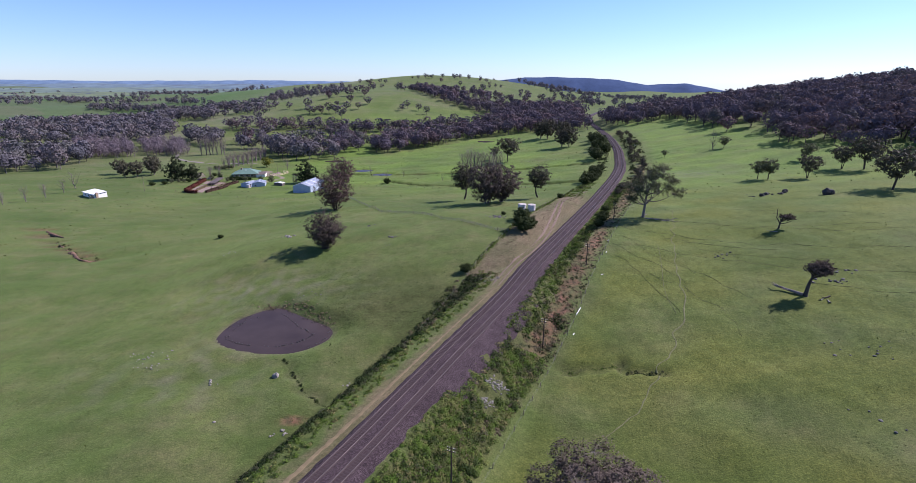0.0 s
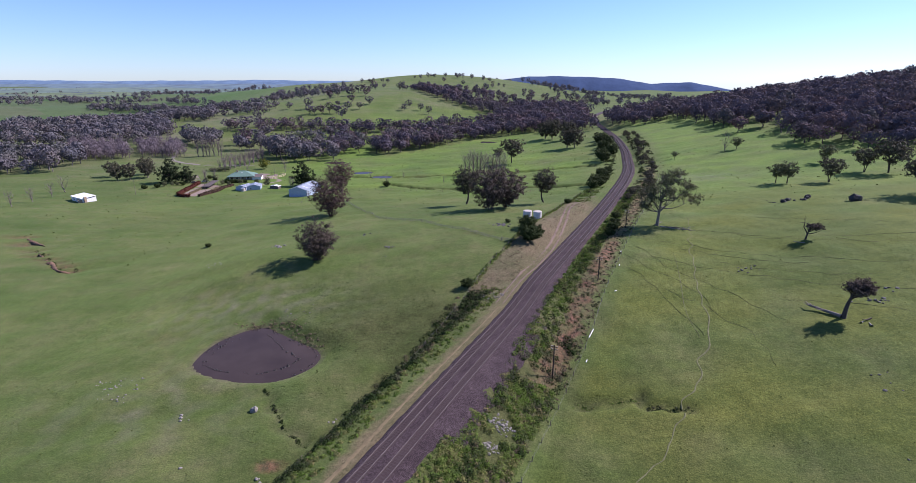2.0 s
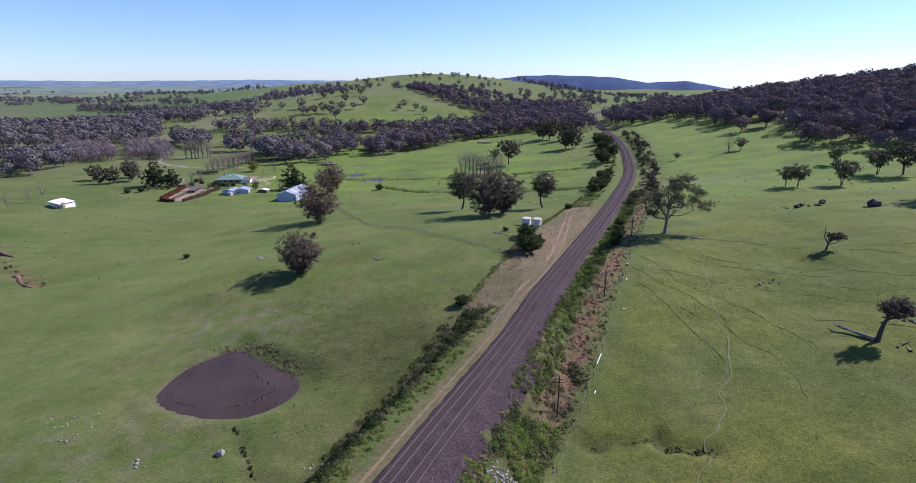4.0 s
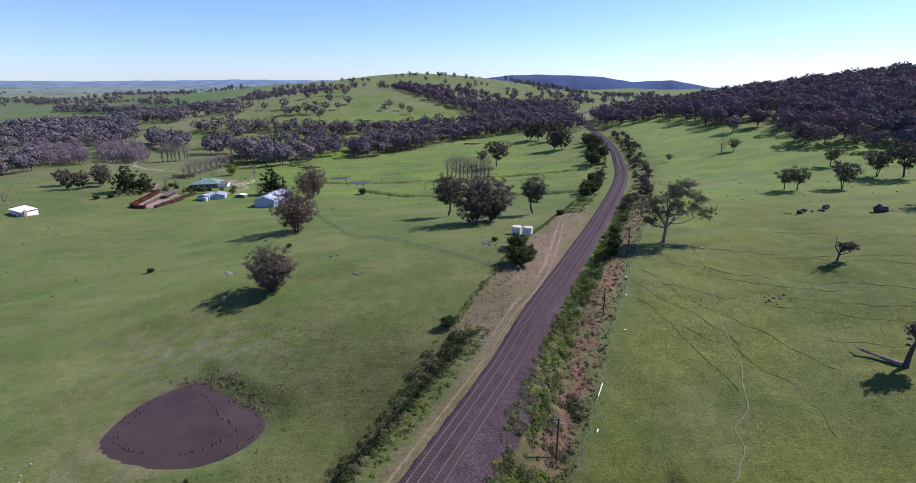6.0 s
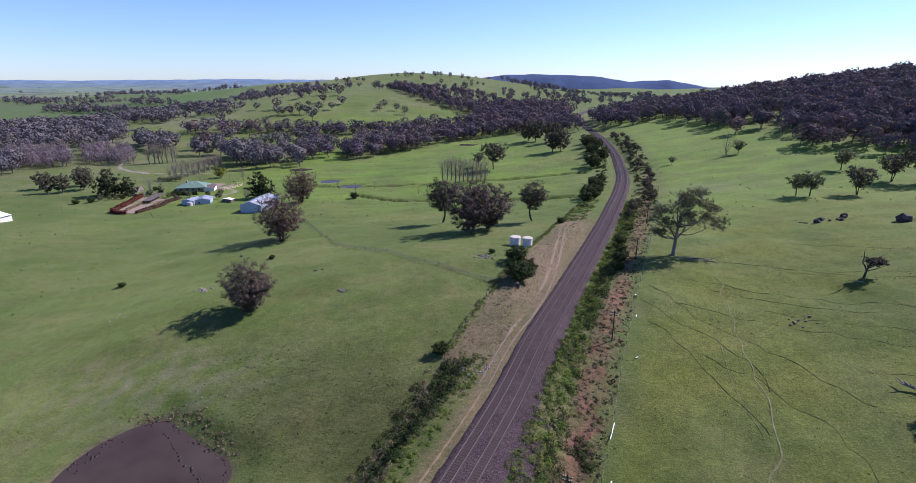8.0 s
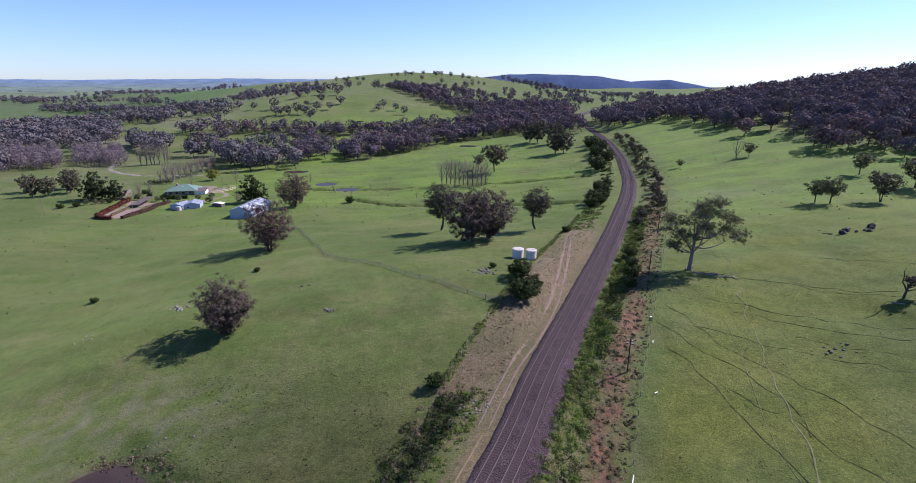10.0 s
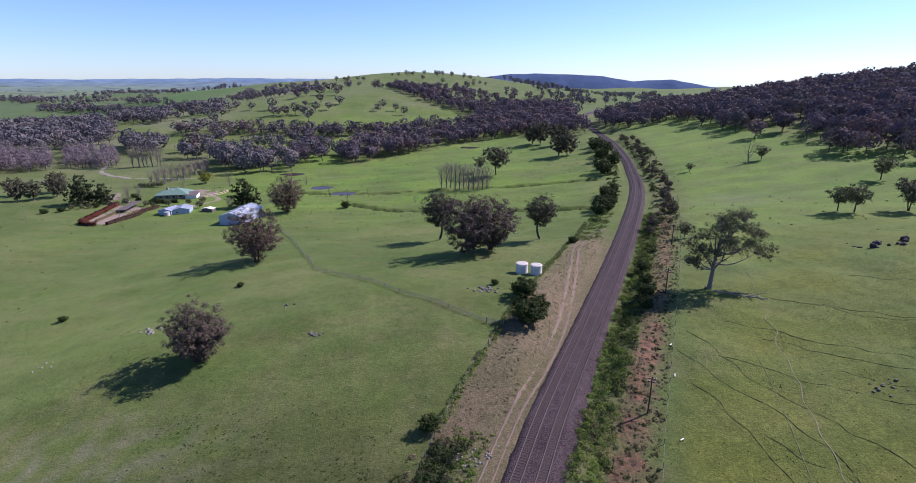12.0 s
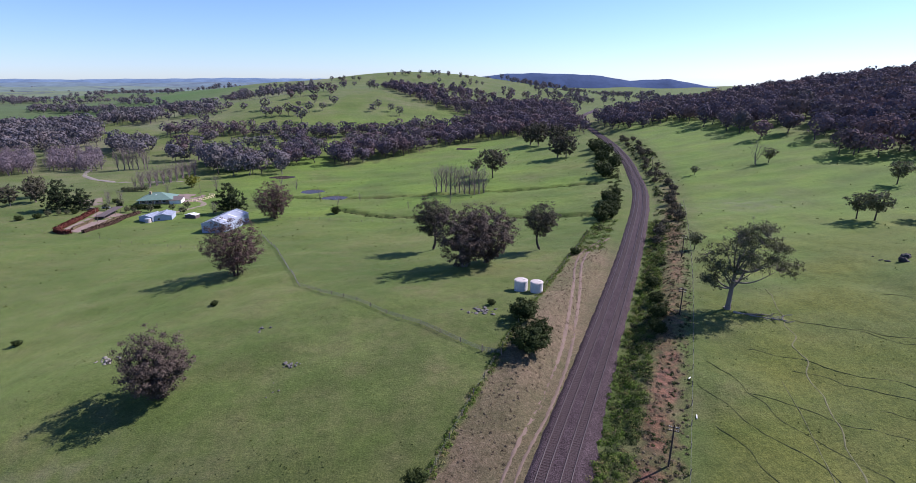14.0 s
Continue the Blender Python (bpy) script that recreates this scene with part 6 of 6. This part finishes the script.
PALE_FENCE = plain("cream_painted_timber", (0.62, 0.53, 0.33), 0.8, 0, 1.0, 0.15)


def terrace_fence(points):
    t = thing("terrace_fence", 0, 0, 0, "low cream post fence round the terrace", "fence")
    p = spline(points, 2.2)
    for k, (x, y) in enumerate(p):
        z = gz(x, y)
        part("post", boxed(x - 0.14, y - 0.14, z - 0.2, x + 0.14, y + 0.14, z + 1.7, bevel=0.03), t, mat=PALE_FENCE)
        if k:
            bm = bmesh.new()
            for h in (0.5, 1.4):
                line_tube(bm, (*p[k - 1], gz(*p[k - 1]) + h), (x, y, z + h), 0.11, 5)
            part("rail", bm, t, mat=PALE_FENCE)


terrace_fence([(-152, 417), (-146, 424), (-143, 434), (-150, 441)])


def parked_car(x, y, turn):
    t = thing("car", x, y, gz(x, y), "pale grey car parked beside the yard roof", "vehicle", turn=turn)
    part("body", prism([(-2.1, 0.4), (2.1, 0.4), (2.15, 0.85), (1.1, 0.95), (0.5, 1.5), (-1.2, 1.52), (-1.9, 0.98), (-2.15, 0.9)], 1.7), t, mat=IRON)
    part("window", prism([(0.95, 0.97), (0.45, 1.42), (-1.1, 1.44), (-1.6, 0.98)], 1.74), t, "dark side glass", GLASS).matrix_basis = pose(0, -0.02, 0)
    for wx in (-1.35, 1.35):
        for wy in (0.1, 1.6):
            w = part("wheel", lathe([(0.2, -0.1), (0.33, -0.1), (0.33, 0.1), (0.2, 0.1)], 14), t, "black tyre", DARKROCK)
            w.matrix_basis = pose(wx, wy, 0.33, 90, 0, 0)


def parked_ute(x, y, turn):
    t = thing("utility_vehicle", x, y, gz(x, y), "dark parked utility vehicle in the yard", "vehicle", turn=turn)
    part("body", prism([(-2.3, 0.45), (2.3, 0.45), (2.35, 0.95), (1.2, 1.05), (0.6, 1.65), (-0.7, 1.7), (-0.85, 1.1), (-2.3, 1.1)], 1.7), t, mat=SHADE_ROOF)
    part("window", prism([(1.02, 1.1), (0.55, 1.58), (-0.62, 1.62), (-0.7, 1.1)], 1.74), t, "dark side glass", GLASS).matrix_basis = pose(0, -0.02, 0)
    for wx in (-1.5, 1.45):
        for wy in (0.1, 1.6):
            w = part("wheel", lathe([(0.2, -0.1), (0.36, -0.1), (0.36, 0.1), (0.2, 0.1)], 14), t, "black tyre", DARKROCK)
            w.matrix_basis = pose(wx, wy, 0.36, 90, 0, 0)


parked_ute(-199, 396, 20)
parked_car(-193, 400, 15)

# ---- fallen timber, dead trees, stones ----
def stone_mesh(seed, mat):
    rng = random.Random(seed)
    bm = bmesh.new()
    bmesh.ops.create_icosphere(bm, subdivisions=2, radius=1.0)
    sx, sy, sz = rng.uniform(0.8, 1.3), rng.uniform(0.7, 1.1), rng.uniform(0.5, 0.85)
    for v in bm.verts:
        k = 1 + 0.35 * noise.noise(v.co * 1.4 + Vector((seed, 0, 0))) + 0.12 * noise.noise(v.co * 4 + Vector((0, seed, 0)))
        v.co = Vector((v.co.x * sx, v.co.y * sy, v.co.z * sz)) * k
    me = bpy.data.meshes.new("rock")
    bm.to_mesh(me)
    bm.free()
    me.materials.append(mat)
    return me


STONES = [stone_mesh(k, ROCK) for k in range(4)]
BOULDERS = [stone_mesh(k + 20, DARKROCK) for k in range(3)]
PALE_STONES = [stone_mesh(k + 9, PALEROCK) for k in range(3)]


def rocks(cx, cy, n, spread, size, label, group, pale=False, seed=1):
    rng = random.Random(seed)
    for k in range(n):
        x, y = cx + rng.gauss(0, spread), cy + rng.gauss(0, spread * 0.7)
        s = size * rng.uniform(0.4, 1.1) * (0.75 if size < 1 else 1)
        ob = new("rock", rng.choice(PALE_STONES if pale else BOULDERS if size > 0.8 else STONES))
        ob.matrix_world = pose(x, y, gz(x, y) + s * 0.15, rng.uniform(-20, 20), rng.uniform(-20, 20), rng.uniform(0, 360)) @ Matrix.Diagonal((s, s, s * (1.3 if size > 1 else 1), 1))
        tagged(ob, label, "rock", group)


rocks(-66.3, 195.4, 18, 1.15, 0.6, "pale field stone in a small heap", "heap of pale stones", True, 1)
rocks(-25, 189, 18, 0.9, 0.5, "grey field stone in a small heap", "heap of grey stones", False, 2)
rocks(-35.4, 206.5, 9, 1.3, 0.45, "grey stone in the grass", "loose paddock stones", False, 22)
rocks(-88, 186, 9, 2.2, 0.4, "pale flat stone in the grass", "loose paddock stones", True, 23)
rocks(-27, 181, 5, 2.5, 0.35, "small grey stone in the grass", "loose paddock stones", False, 3)
rocks(16.5, 205.5, 26, 1.5, 0.6, "grey stone piled below a thorn bush", "stones by the thorn bush", False, 4)
rocks(132.5, 225, 8, 3.0, 0.9, "grey granite boulder on the slope", "boulders on the slope", False, 5)
rocks(137.5, 222.5, 7, 2.6, 1.25, "large grey granite boulder on the slope", "boulders on the slope", False, 6)
rocks(153, 211, 1, 0.1, 2.6, "single big dark granite boulder", "", False, 7)
rocks(-42.5, 106.6, 1, 0.1, 1.7, "single white rounded boulder in the grass", "", True, 8)
rocks(-49.7, 90.7, 1, 0.1, 0.9, "single pale rounded boulder in the grass", "", True, 24)
rocks(-56, 105, 4, 0.9, 0.5, "pale stone in the grass", "stones near the dam", True, 25)
rocks(-79, 117, 26, 2.6, 0.3, "pale stone in the grass", "stones near the dam", True, 26)
rocks(-35.2, 86.6, 9, 1.0, 0.5, "pale stone beside the ditch", "ditch stones", True, 9)
rocks(-25, 103.3, 6, 1.0, 0.4, "pale stone at the ditch's edge", "ditch stones", True, 10)
rocks(8.2, 95, 60, 1.2, 0.42, "pale grey rubble stone on the bank", "rubble on the bank", True, 11)
rocks(6.0, 89.5, 30, 0.85, 0.4, "pale grey rubble stone on the bank", "rubble on the bank", True, 12)
rocks(12.0, 118, 16, 1.2, 0.3, "pale stone fallen beside the ballast", "stones beside the ballast", True, 13)
rocks(9.5, 147, 46, 1.9, 0.34, "pale stone on the dry verge", "stones on the verge", True, 14)
rocks(104, 134, 14, 2.6, 0.6, "dark stone scattered near the dead tree", "stones near the dead tree", False, 15)
rocks(109, 139, 8, 2.2, 0.6, "dark stone scattered near the dead tree", "stones near the dead tree", False, 16)
rocks(88.3, 102.2, 14, 3.0, 0.4, "dark stone in the grass", "stones on the slope", False, 17)
rocks(75.7, 81.3, 5, 2.5, 0.45, "dark stone in the grass", "stones on the slope", False, 18)
rocks(86.5, 159.4, 14, 2.2, 0.45, "dark stone in the grass", "stones on the slope", False, 19)
rocks(-46, 150, 9, 3.0, 0.35, "dark stone near the dam", "stones near the dam", False, 20)
rocks(-75, 112, 12, 3.0, 0.32, "pale stone in the grass", "stones near the dam", True, 21)


def limb(buf, points, r0, r1, sides=6):
    p = np.array(points, float)
    buf.tube(p, np.linspace(r0, r1, len(p)), sides)


def build_dead_tree(x, y, high, seed, label, pads, lean, tufts, spike=()):
    """A stunted thick trunk with a ragged crown to one side; spike: a bare broken limb beside it."""
    t = thing("dead_tree", x, y, gz(x, y) - 0.2, label, "tree")
    trunk, crown = tree_meshes(seed, high, high * 0.6, 0.4, 0.3, 1, tufts, 44, 0.17, 0.42, 0.05, (DARKBARK, GUM_BROWN), lean=lean, pads=pads, limbs=9, twigs=1.0)
    part("trunk", trunk, t)
    part("crown", crown, t)
    if spike:
        b = Buf()
        limb(b, spike, high * 0.03, high * 0.012, 6)
        limb(b, [spike[-2], np.array(spike[-2]) + (-0.8, 0.1, 0.1), np.array(spike[-2]) + (-1.6, 0.1, -0.1)], high * 0.014, high * 0.005, 5)
        limb(b, [spike[-1], np.array(spike[-1]) + (0.3, 0, 0.35), np.array(spike[-1]) + (0.1, 0.1, 0.7)], high * 0.012, high * 0.005, 5)
        part("bare_limb", b.mesh("bare_limb", DARKBARK, True), t, "bare broken limb")


build_dead_tree(92.4, 127.8, 10.5, 5, "half-dead dark gum with a sparse ragged crown", [(1.4, 0, 8.6, 3.4), (3.2, 0.4, 8.8, 3.6), (2.4, -0.6, 7.0, 3.2), (4.6, 0, 7.8, 3.0), (0.6, 0.3, 7.4, 2.4)], 0.22, 260)
build_dead_tree(111.6, 174.4, 7.0, 6, "stunted half-dead tree with a bare spike", [(1.2, 0, 4.7, 2.4), (2.6, 0.3, 4.6, 2.8), (3.9, 0, 4.2, 2.2)], 0.2, 110, [(0.2, 0, 2.2), (-0.5, 0, 3.4), (-1.3, 0, 4.4), (-1.2, 0, 5.8), (-1.5, 0, 7.2)])


def build_log(x, y, length, r, turn, label, seed, twigs=6, mat=DEADWOOD):
    rng = np.random.RandomState(seed)
    t = thing("fallen_log", x, y, gz(x, y) + r * 0.6, label, "log", turn=turn)
    b = Buf()
    main = bend((0, 0, 0), (length, 0, r * 0.4), rng, 0.04, 8)
    limb(b, main, r, r * 0.35, 8)
    for k in range(twigs):
        c = main[rng.randint(3, 8)]
        f = c + np.array([rng.uniform(0.1, 0.3), rng.uniform(-0.2, 0.2), rng.uniform(0, 0.12)]) * length
        limb(b, bend(c, f, rng, 0.15, 4), r * 0.35, r * 0.08, 5)
    part("wood", b.mesh("wood", mat, True), t)


build_log(92.0, 128.0, 7.0, 0.5, 125, "bleached split limb fallen from the dead tree", 7, 10, BARK)
build_log(94.6, 125, 1.4, 0.25, 30, "short bleached broken stump", 8, 0)
build_log(96, 123.4, 1.6, 0.28, 75, "short bleached broken stump", 9, 0)
build_log(98, 126.5, 3.0, 0.2, 200, "dark fallen branch in the grass", 10, 3, DARKBARK)
build_log(75, 201.5, 10, 0.3, -28, "long fallen gum branch under its tree", 11, 12)
build_log(74, 204, 4.5, 0.2, 40, "bleached fallen branch by the trunk", 12, 8)
build_log(77, 200, 5.5, 0.2, -10, "twiggy fallen branch in the grass", 13, 10, BARK)
build_log(110, 172, 3.0, 0.15, 160, "short bleached branch on the ground", 14, 5)


# ---- rank growth along the railway and tufts in the pasture ----
GREEN_GROWTH = wood_leaves("green_rank_growth", [(0.0, (0.056, 0.099, 0.017)), (0.35, (0.099, 0.151, 0.029)), (0.6, (0.070, 0.103, 0.029)), (0.8, (0.141, 0.160, 0.047)), (1.0, (0.170, 0.141, 0.070))], 0.2)
DARK_GROWTH = wood_leaves("dark_scrub_leaves", [(0.0, (0.016, 0.030, 0.010)), (0.5, (0.037, 0.056, 0.018)), (0.8, (0.049, 0.059, 0.028)), (1.0, (0.074, 0.067, 0.045))], 0.12)
DRY_GROWTH = wood_leaves("dry_brush", [(0.0, (0.082, 0.066, 0.043)), (0.5, (0.131, 0.102, 0.070)), (1.0, (0.180, 0.148, 0.098))], 0.15)
GROWTH = {"green": GREEN_GROWTH, "dark": DARK_GROWTH, "dry": DRY_GROWTH}


def scrub(name, spots, mat, label, size, leaves, seed, leaf=0.3):
    """Low domed mounds of upright blades, each mound of its own tone."""
    rng = np.random.RandomState(seed)
    b, tone = Buf(), []
    x, y = np.array(spots).T
    z = ground_z(x, y)
    n = int(leaves * 1.6)
    for i in range(len(x)):
        s = rng.uniform(*size)
        p = rng.normal(size=(n, 3))
        p[:, 2] = np.abs(p[:, 2])
        p /= np.linalg.norm(p, axis=1)[:, None]
        c = np.array([x[i], y[i], z[i] - 0.05]) + p * (s * rng.uniform(0.8, 1.2), s * rng.uniform(0.8, 1.2), s * rng.uniform(0.6, 1.0)) * rng.uniform(0.72, 1.0, (n, 1))
        up = p + 0.35 * rng.normal(size=(n, 3)) + (0, 0, 0.4)
        d = np.cross(up, np.cross(rng.normal(size=(n, 3)) * 0.7 + (0, 0, 1), up))
        d /= np.linalg.norm(d, axis=1)[:, None] + 1e-9
        e = np.cross(up, d)
        e /= np.linalg.norm(e, axis=1)[:, None] + 1e-9
        w = leaf * (0.55 + 0.35 * s) * rng.uniform(0.6, 1.4, (n, 1))
        b.add(np.stack([c + d * w * 1.1, c - d * w * 0.5 + e * w * 0.42, c - d * w * 0.5 - e * w * 0.42], 1).reshape(-1, 3), np.arange(3 * n).reshape(n, 3))
        tone.append(np.full(n * 3, rng.uniform(), np.float32))
    me = b.mesh(name, GROWTH[mat])
    me.attributes.new("tone", "FLOAT", "POINT").data.foreach_set("value", np.concatenate(tone))
    tagged(new(name, me), label, "undergrowth", kind="stuff")


def side_spots(d0, d1, y0, y1, n, seed, clump=0.0, low=-0.2):
    rng = np.random.RandomState(seed)
    c, t = offset_line(spline(LINE, 0.5), 0.0)
    k = np.where((c[:, 1] > y0) & (c[:, 1] < y1))[0]
    i = rng.choice(k, n)
    d = rng.uniform(d0, d1, n)
    p = c[i] + d[:, None] * np.stack([t[i, 1], -t[i, 0]], 1)
    for cx, cy, r in ((8.2, 95, 2.6), (6.0, 89.5, 1.9), (14.5, 112, 2.2)):
        p = p[np.hypot(p[:, 0] - cx, (p[:, 1] - cy) * 0.7) > r]
    if clump:
        p = p[waves(p[:, 0], p[:, 1], clump, seed) > low]
    return p


scrub("undergrowth", side_spots(5.6, 9.5, 38, 92, 380, 149), "green", "rank green grass at the ballast's foot", (0.35, 0.8), 26, 150, 0.22)
scrub("undergrowth", side_spots(7.2, 17.0, 45, 116, 1000, 91), "green", "rank green grass and weeds on the embankment", (0.5, 1.3), 44, 92, 0.2)
scrub("undergrowth", side_spots(8.0, 17.0, 45, 135, 620, 93, 9), "dark", "low dark green scrub on the embankment", (0.7, 1.6), 40, 94, 0.22)
scrub("undergrowth", side_spots(10, 17, 50, 125, 300, 113, 11), "dry", "dry straw-coloured grass on the embankment", (0.3, 0.8), 26, 114, 0.22)
scrub("undergrowth", side_spots(5.6, 11.2, 118, 265, 520, 95, 14, -0.3), "dark", "dark green scrub along the ballast's edge", (0.5, 1.3), 36, 96, 0.22)
scrub("undergrowth", side_spots(4.8, 10.8, 118, 300, 1150, 97), "green", "rank green growth along the ballast's edge", (0.5, 1.3), 40, 98, 0.2)
scrub("undergrowth", side_spots(10.3, 18.2, 112, 320, 1300, 115), "dry", "dry weeds on the red bank", (0.15, 0.45), 18, 116, 0.2)
scrub("undergrowth", side_spots(10.8, 18.4, 100, 320, 900, 99, 6), "dark", "dark weeds along the fence", (0.25, 0.6), 24, 100, 0.2)
scrub("undergrowth", side_spots(-17.2, -11.5, 45, 148, 1050, 101, 8, -0.45), "dark", "dark scrub filling the ditch beside the railway", (0.5, 1.4), 30, 102, 0.22)
scrub("undergrowth", side_spots(-15.4, -12.4, 94, 142, 230, 145), "dark", "tall dark scrub on the steep bank", (0.7, 1.5), 60, 146, 0.24)
scrub("undergrowth", side_spots(-17.8, -15.6, 60, 150, 260, 147, 6), "dry", "bleached dead brush at the foot of the bank", (0.3, 0.8), 30, 148, 0.2)
scrub("undergrowth", side_spots(-15.0, -8.0, 45, 150, 800, 103), "green", "rank yellowish grass beside the ditch", (0.3, 0.75), 30, 104, 0.2)
scrub("undergrowth", side_spots(-20.5, -15.5, 96, 140, 190, 157, 7, -0.3), "dark", "dark scrub spilling down the steep bank", (0.5, 1.5), 40, 158, 0.24)
scrub("undergrowth", side_spots(-20.0, -11.0, 100, 150, 160, 161, 5), "dry", "grey dead brush on the steep bank", (0.4, 1.0), 34, 162, 0.2)
scrub("undergrowth", side_spots(-17, -7.5, 132, 262, 700, 117), "dry", "dry brown grass tussocks on the verge", (0.12, 0.35), 14, 118, 0.2)
scrub("undergrowth", side_spots(-18.7, -17.2, 150, 285, 700, 105), "green", "long grass along the fence", (0.35, 0.75), 22, 106, 0.2)
scrub("undergrowth", side_spots(7, 18, 265, 520, 600, 107, 14), "dark", "scrub between the curve and the fence", (0.6, 1.8), 34, 108, 0.3)
scrub("undergrowth", side_spots(-16, -9, 285, 420, 300, 109, 12), "dark", "scrub inside the curve", (0.6, 1.6), 30, 110, 0.3)


scrub("undergrowth", side_spots(-17.0, -8.5, 252, 302, 190, 163, 8, -0.5), "green", "rank green growth inside the curve", (0.5, 1.2), 30, 164, 0.25)


def along(points, wide, n, seed):
    rng = np.random.RandomState(seed)
    line = spline(points, 0.3)
    return line[rng.randint(len(line), size=n)] + rng.normal(size=(n, 2)) * wide


scrub("undergrowth", along([(-180, 223), (-171, 215), (-162, 208), (-152, 198.5), (-147, 200.5)], 0.5, 70, 165), "dark", "dark grass hanging over the gully's edge", (0.3, 0.7), 20, 166, 0.25)
# A narrow line of dark growth stands in for the trench's shadow.
scrub("undergrowth", along(GULLIES[0][0], 0.22, 150, 131), "dark", "dark rushes in the dam's overflow ditch, standing in for shadow", (0.12, 0.34), 24, 132, 0.18)
scrub("undergrowth", along([(24, 106.4), (31, 106.3), (38, 107.2)], 0.35, 70, 133), "green", "dark grass in the washout", (0.2, 0.45), 20, 134, 0.18)
scrub("undergrowth", along([(39.5, 104.5), (42, 103.5), (46, 102)], 0.5, 60, 135), "dark", "dark grass in the washout", (0.25, 0.5), 22, 136, 0.18)
# Dark growth added to bring out the shaded creek banks.
scrub("undergrowth", along(GULLIES[2][0], 0.8, 260, 137), "dark", "dark rushes along the creek bank, deepening its shade", (0.4, 0.8), 20, 138, 0.3)
scrub("undergrowth", along(GULLIES[3][0], 0.8, 240, 139), "dark", "dark rushes along the creek bank, deepening its shade", (0.4, 0.8), 20, 140, 0.3)
scrub("undergrowth", along([(-60, 143), (-52, 146), (-44, 141), (-36, 132)], 1.3, 130, 141), "dry", "dry rushes on the dam's bank", (0.25, 0.6), 20, 142, 0.2)


def tufts(name, x0, x1, y0, y1, n, size, seed, mat, label, leaf=0.16):
    rng = np.random.RandomState(seed)
    x, y = rng.uniform(x0, x1, n), rng.uniform(y0, y1, n)
    m = waves(x, y, 25, seed) + 0.6 * waves(x, y, 6, seed + 1) > rng.uniform(-0.5, 1.5, n)
    x, y = x[m], y[m]
    z, d, _, p = ground_z(x, y, True)
    m = (np.abs(d) > 18.5) & (p > 1.1)
    x, y, z = x[m], y[m], z[m]
    b = Buf()
    k = len(x)
    s = rng.uniform(*size, k)
    for j in range(4):
        off = rng.normal(size=(k, 3)) * np.column_stack([s, s, s * 0.3]) * 0.5
        off[:, 2] = np.abs(off[:, 2]) + 0.04
        b.leaves(np.column_stack([x, y, z]) + off, leaf, rng, 1.5)
    tagged(new(name, b.mesh(name, mat)), label, "grass", kind="stuff")


tufts("grass_tufts", -190, 5, 70, 330, 17000, (0.05, 0.17), 121, TUFT, "darker grass tufts dotted over the pasture", 0.13)
tufts("grass_tufts", 20, 170, 70, 260, 10000, (0.05, 0.16), 123, TUFT, "darker grass tufts dotted over the slope", 0.13)
# Dark tufts that add to the shade coloured into the hollow.
tufts("grass_tufts", -50, 2, 112, 165, 2600, (0.08, 0.22), 125, SHRUB, "dark rank grass in the hollow below the railway, deepening its slope shade")

tufts("grass_tufts", 110, 250, 235, 480, 420, (0.25, 0.7), 127, TUFT, "dark tussocks on the sloping far paddock", 0.42)
tufts("grass_tufts", -120, 105, 290, 540, 800, (0.25, 0.7), 129, TUFT, "dark tussocks on the creek flat", 0.42)
tufts("grass_tufts", -330, -120, 200, 480, 1500, (0.2, 0.6), 153, TUFT, "dark tussocks round the homestead", 0.38)
tufts("grass_tufts", -330, -60, 300, 520, 260, (0.2, 0.5), 155, STRAW, "pale dry tussocks round the homestead", 0.4)


def clods(n, seed):
    """Small dark mud clods in a broken ring on the dam's shallows."""
    rng = np.random.RandomState(seed)
    a = np.sort(rng.uniform(0, 24, n))
    a = a[(waves(a * 1.5, a * 0, 4, 28) > -0.45)]
    r = np.interp(a, np.arange(25), np.array(POND_R + POND_R[:1])) * (0.84 - 0.30 * np.exp(-((a - 1.5) / 4.5) ** 2) - 0.22 * np.exp(-((a - 22) / 3.5) ** 2) - 0.14 * np.exp(-((a - 17) / 3) ** 2) + rng.normal(size=len(a)) * 0.014)
    x, y = POND[0] + r * np.cos(a / 24 * 6.2832), POND[1] + r * np.sin(a / 24 * 6.2832)
    edge = rng.uniform(-3.0, 11.5, n // 2)
    x = np.r_[x, POND[0] + np.interp(edge % 24, np.arange(25), np.array(POND_R + POND_R[:1])) * rng.uniform(0.9, 1.0, n // 2) * np.cos(edge / 24 * 6.2832)]
    y = np.r_[y, POND[1] + np.interp(edge % 24, np.arange(25), np.array(POND_R + POND_R[:1])) * rng.uniform(0.9, 1.0, n // 2) * np.sin(edge / 24 * 6.2832)]
    b = Buf()
    for px, py in zip(x, y):
        s = rng.uniform(0.12, 0.28)
        b.tube([(px, py, POND[2] - 0.1), (px, py, POND[2] + s * 0.35), (px + 0.02, py, POND[2] + s * 0.6)], [s * 1.4, s, s * 0.3], 6)
    tagged(new("mud_clods", b.mesh("mud_clods", plain("wet_mud", (0.018, 0.014, 0.012), 0.6, 0, 3.0, 0.3))), "dark mud clods ringing the shallow dam edge", "mud", kind="stuff")


clods(96, 151)
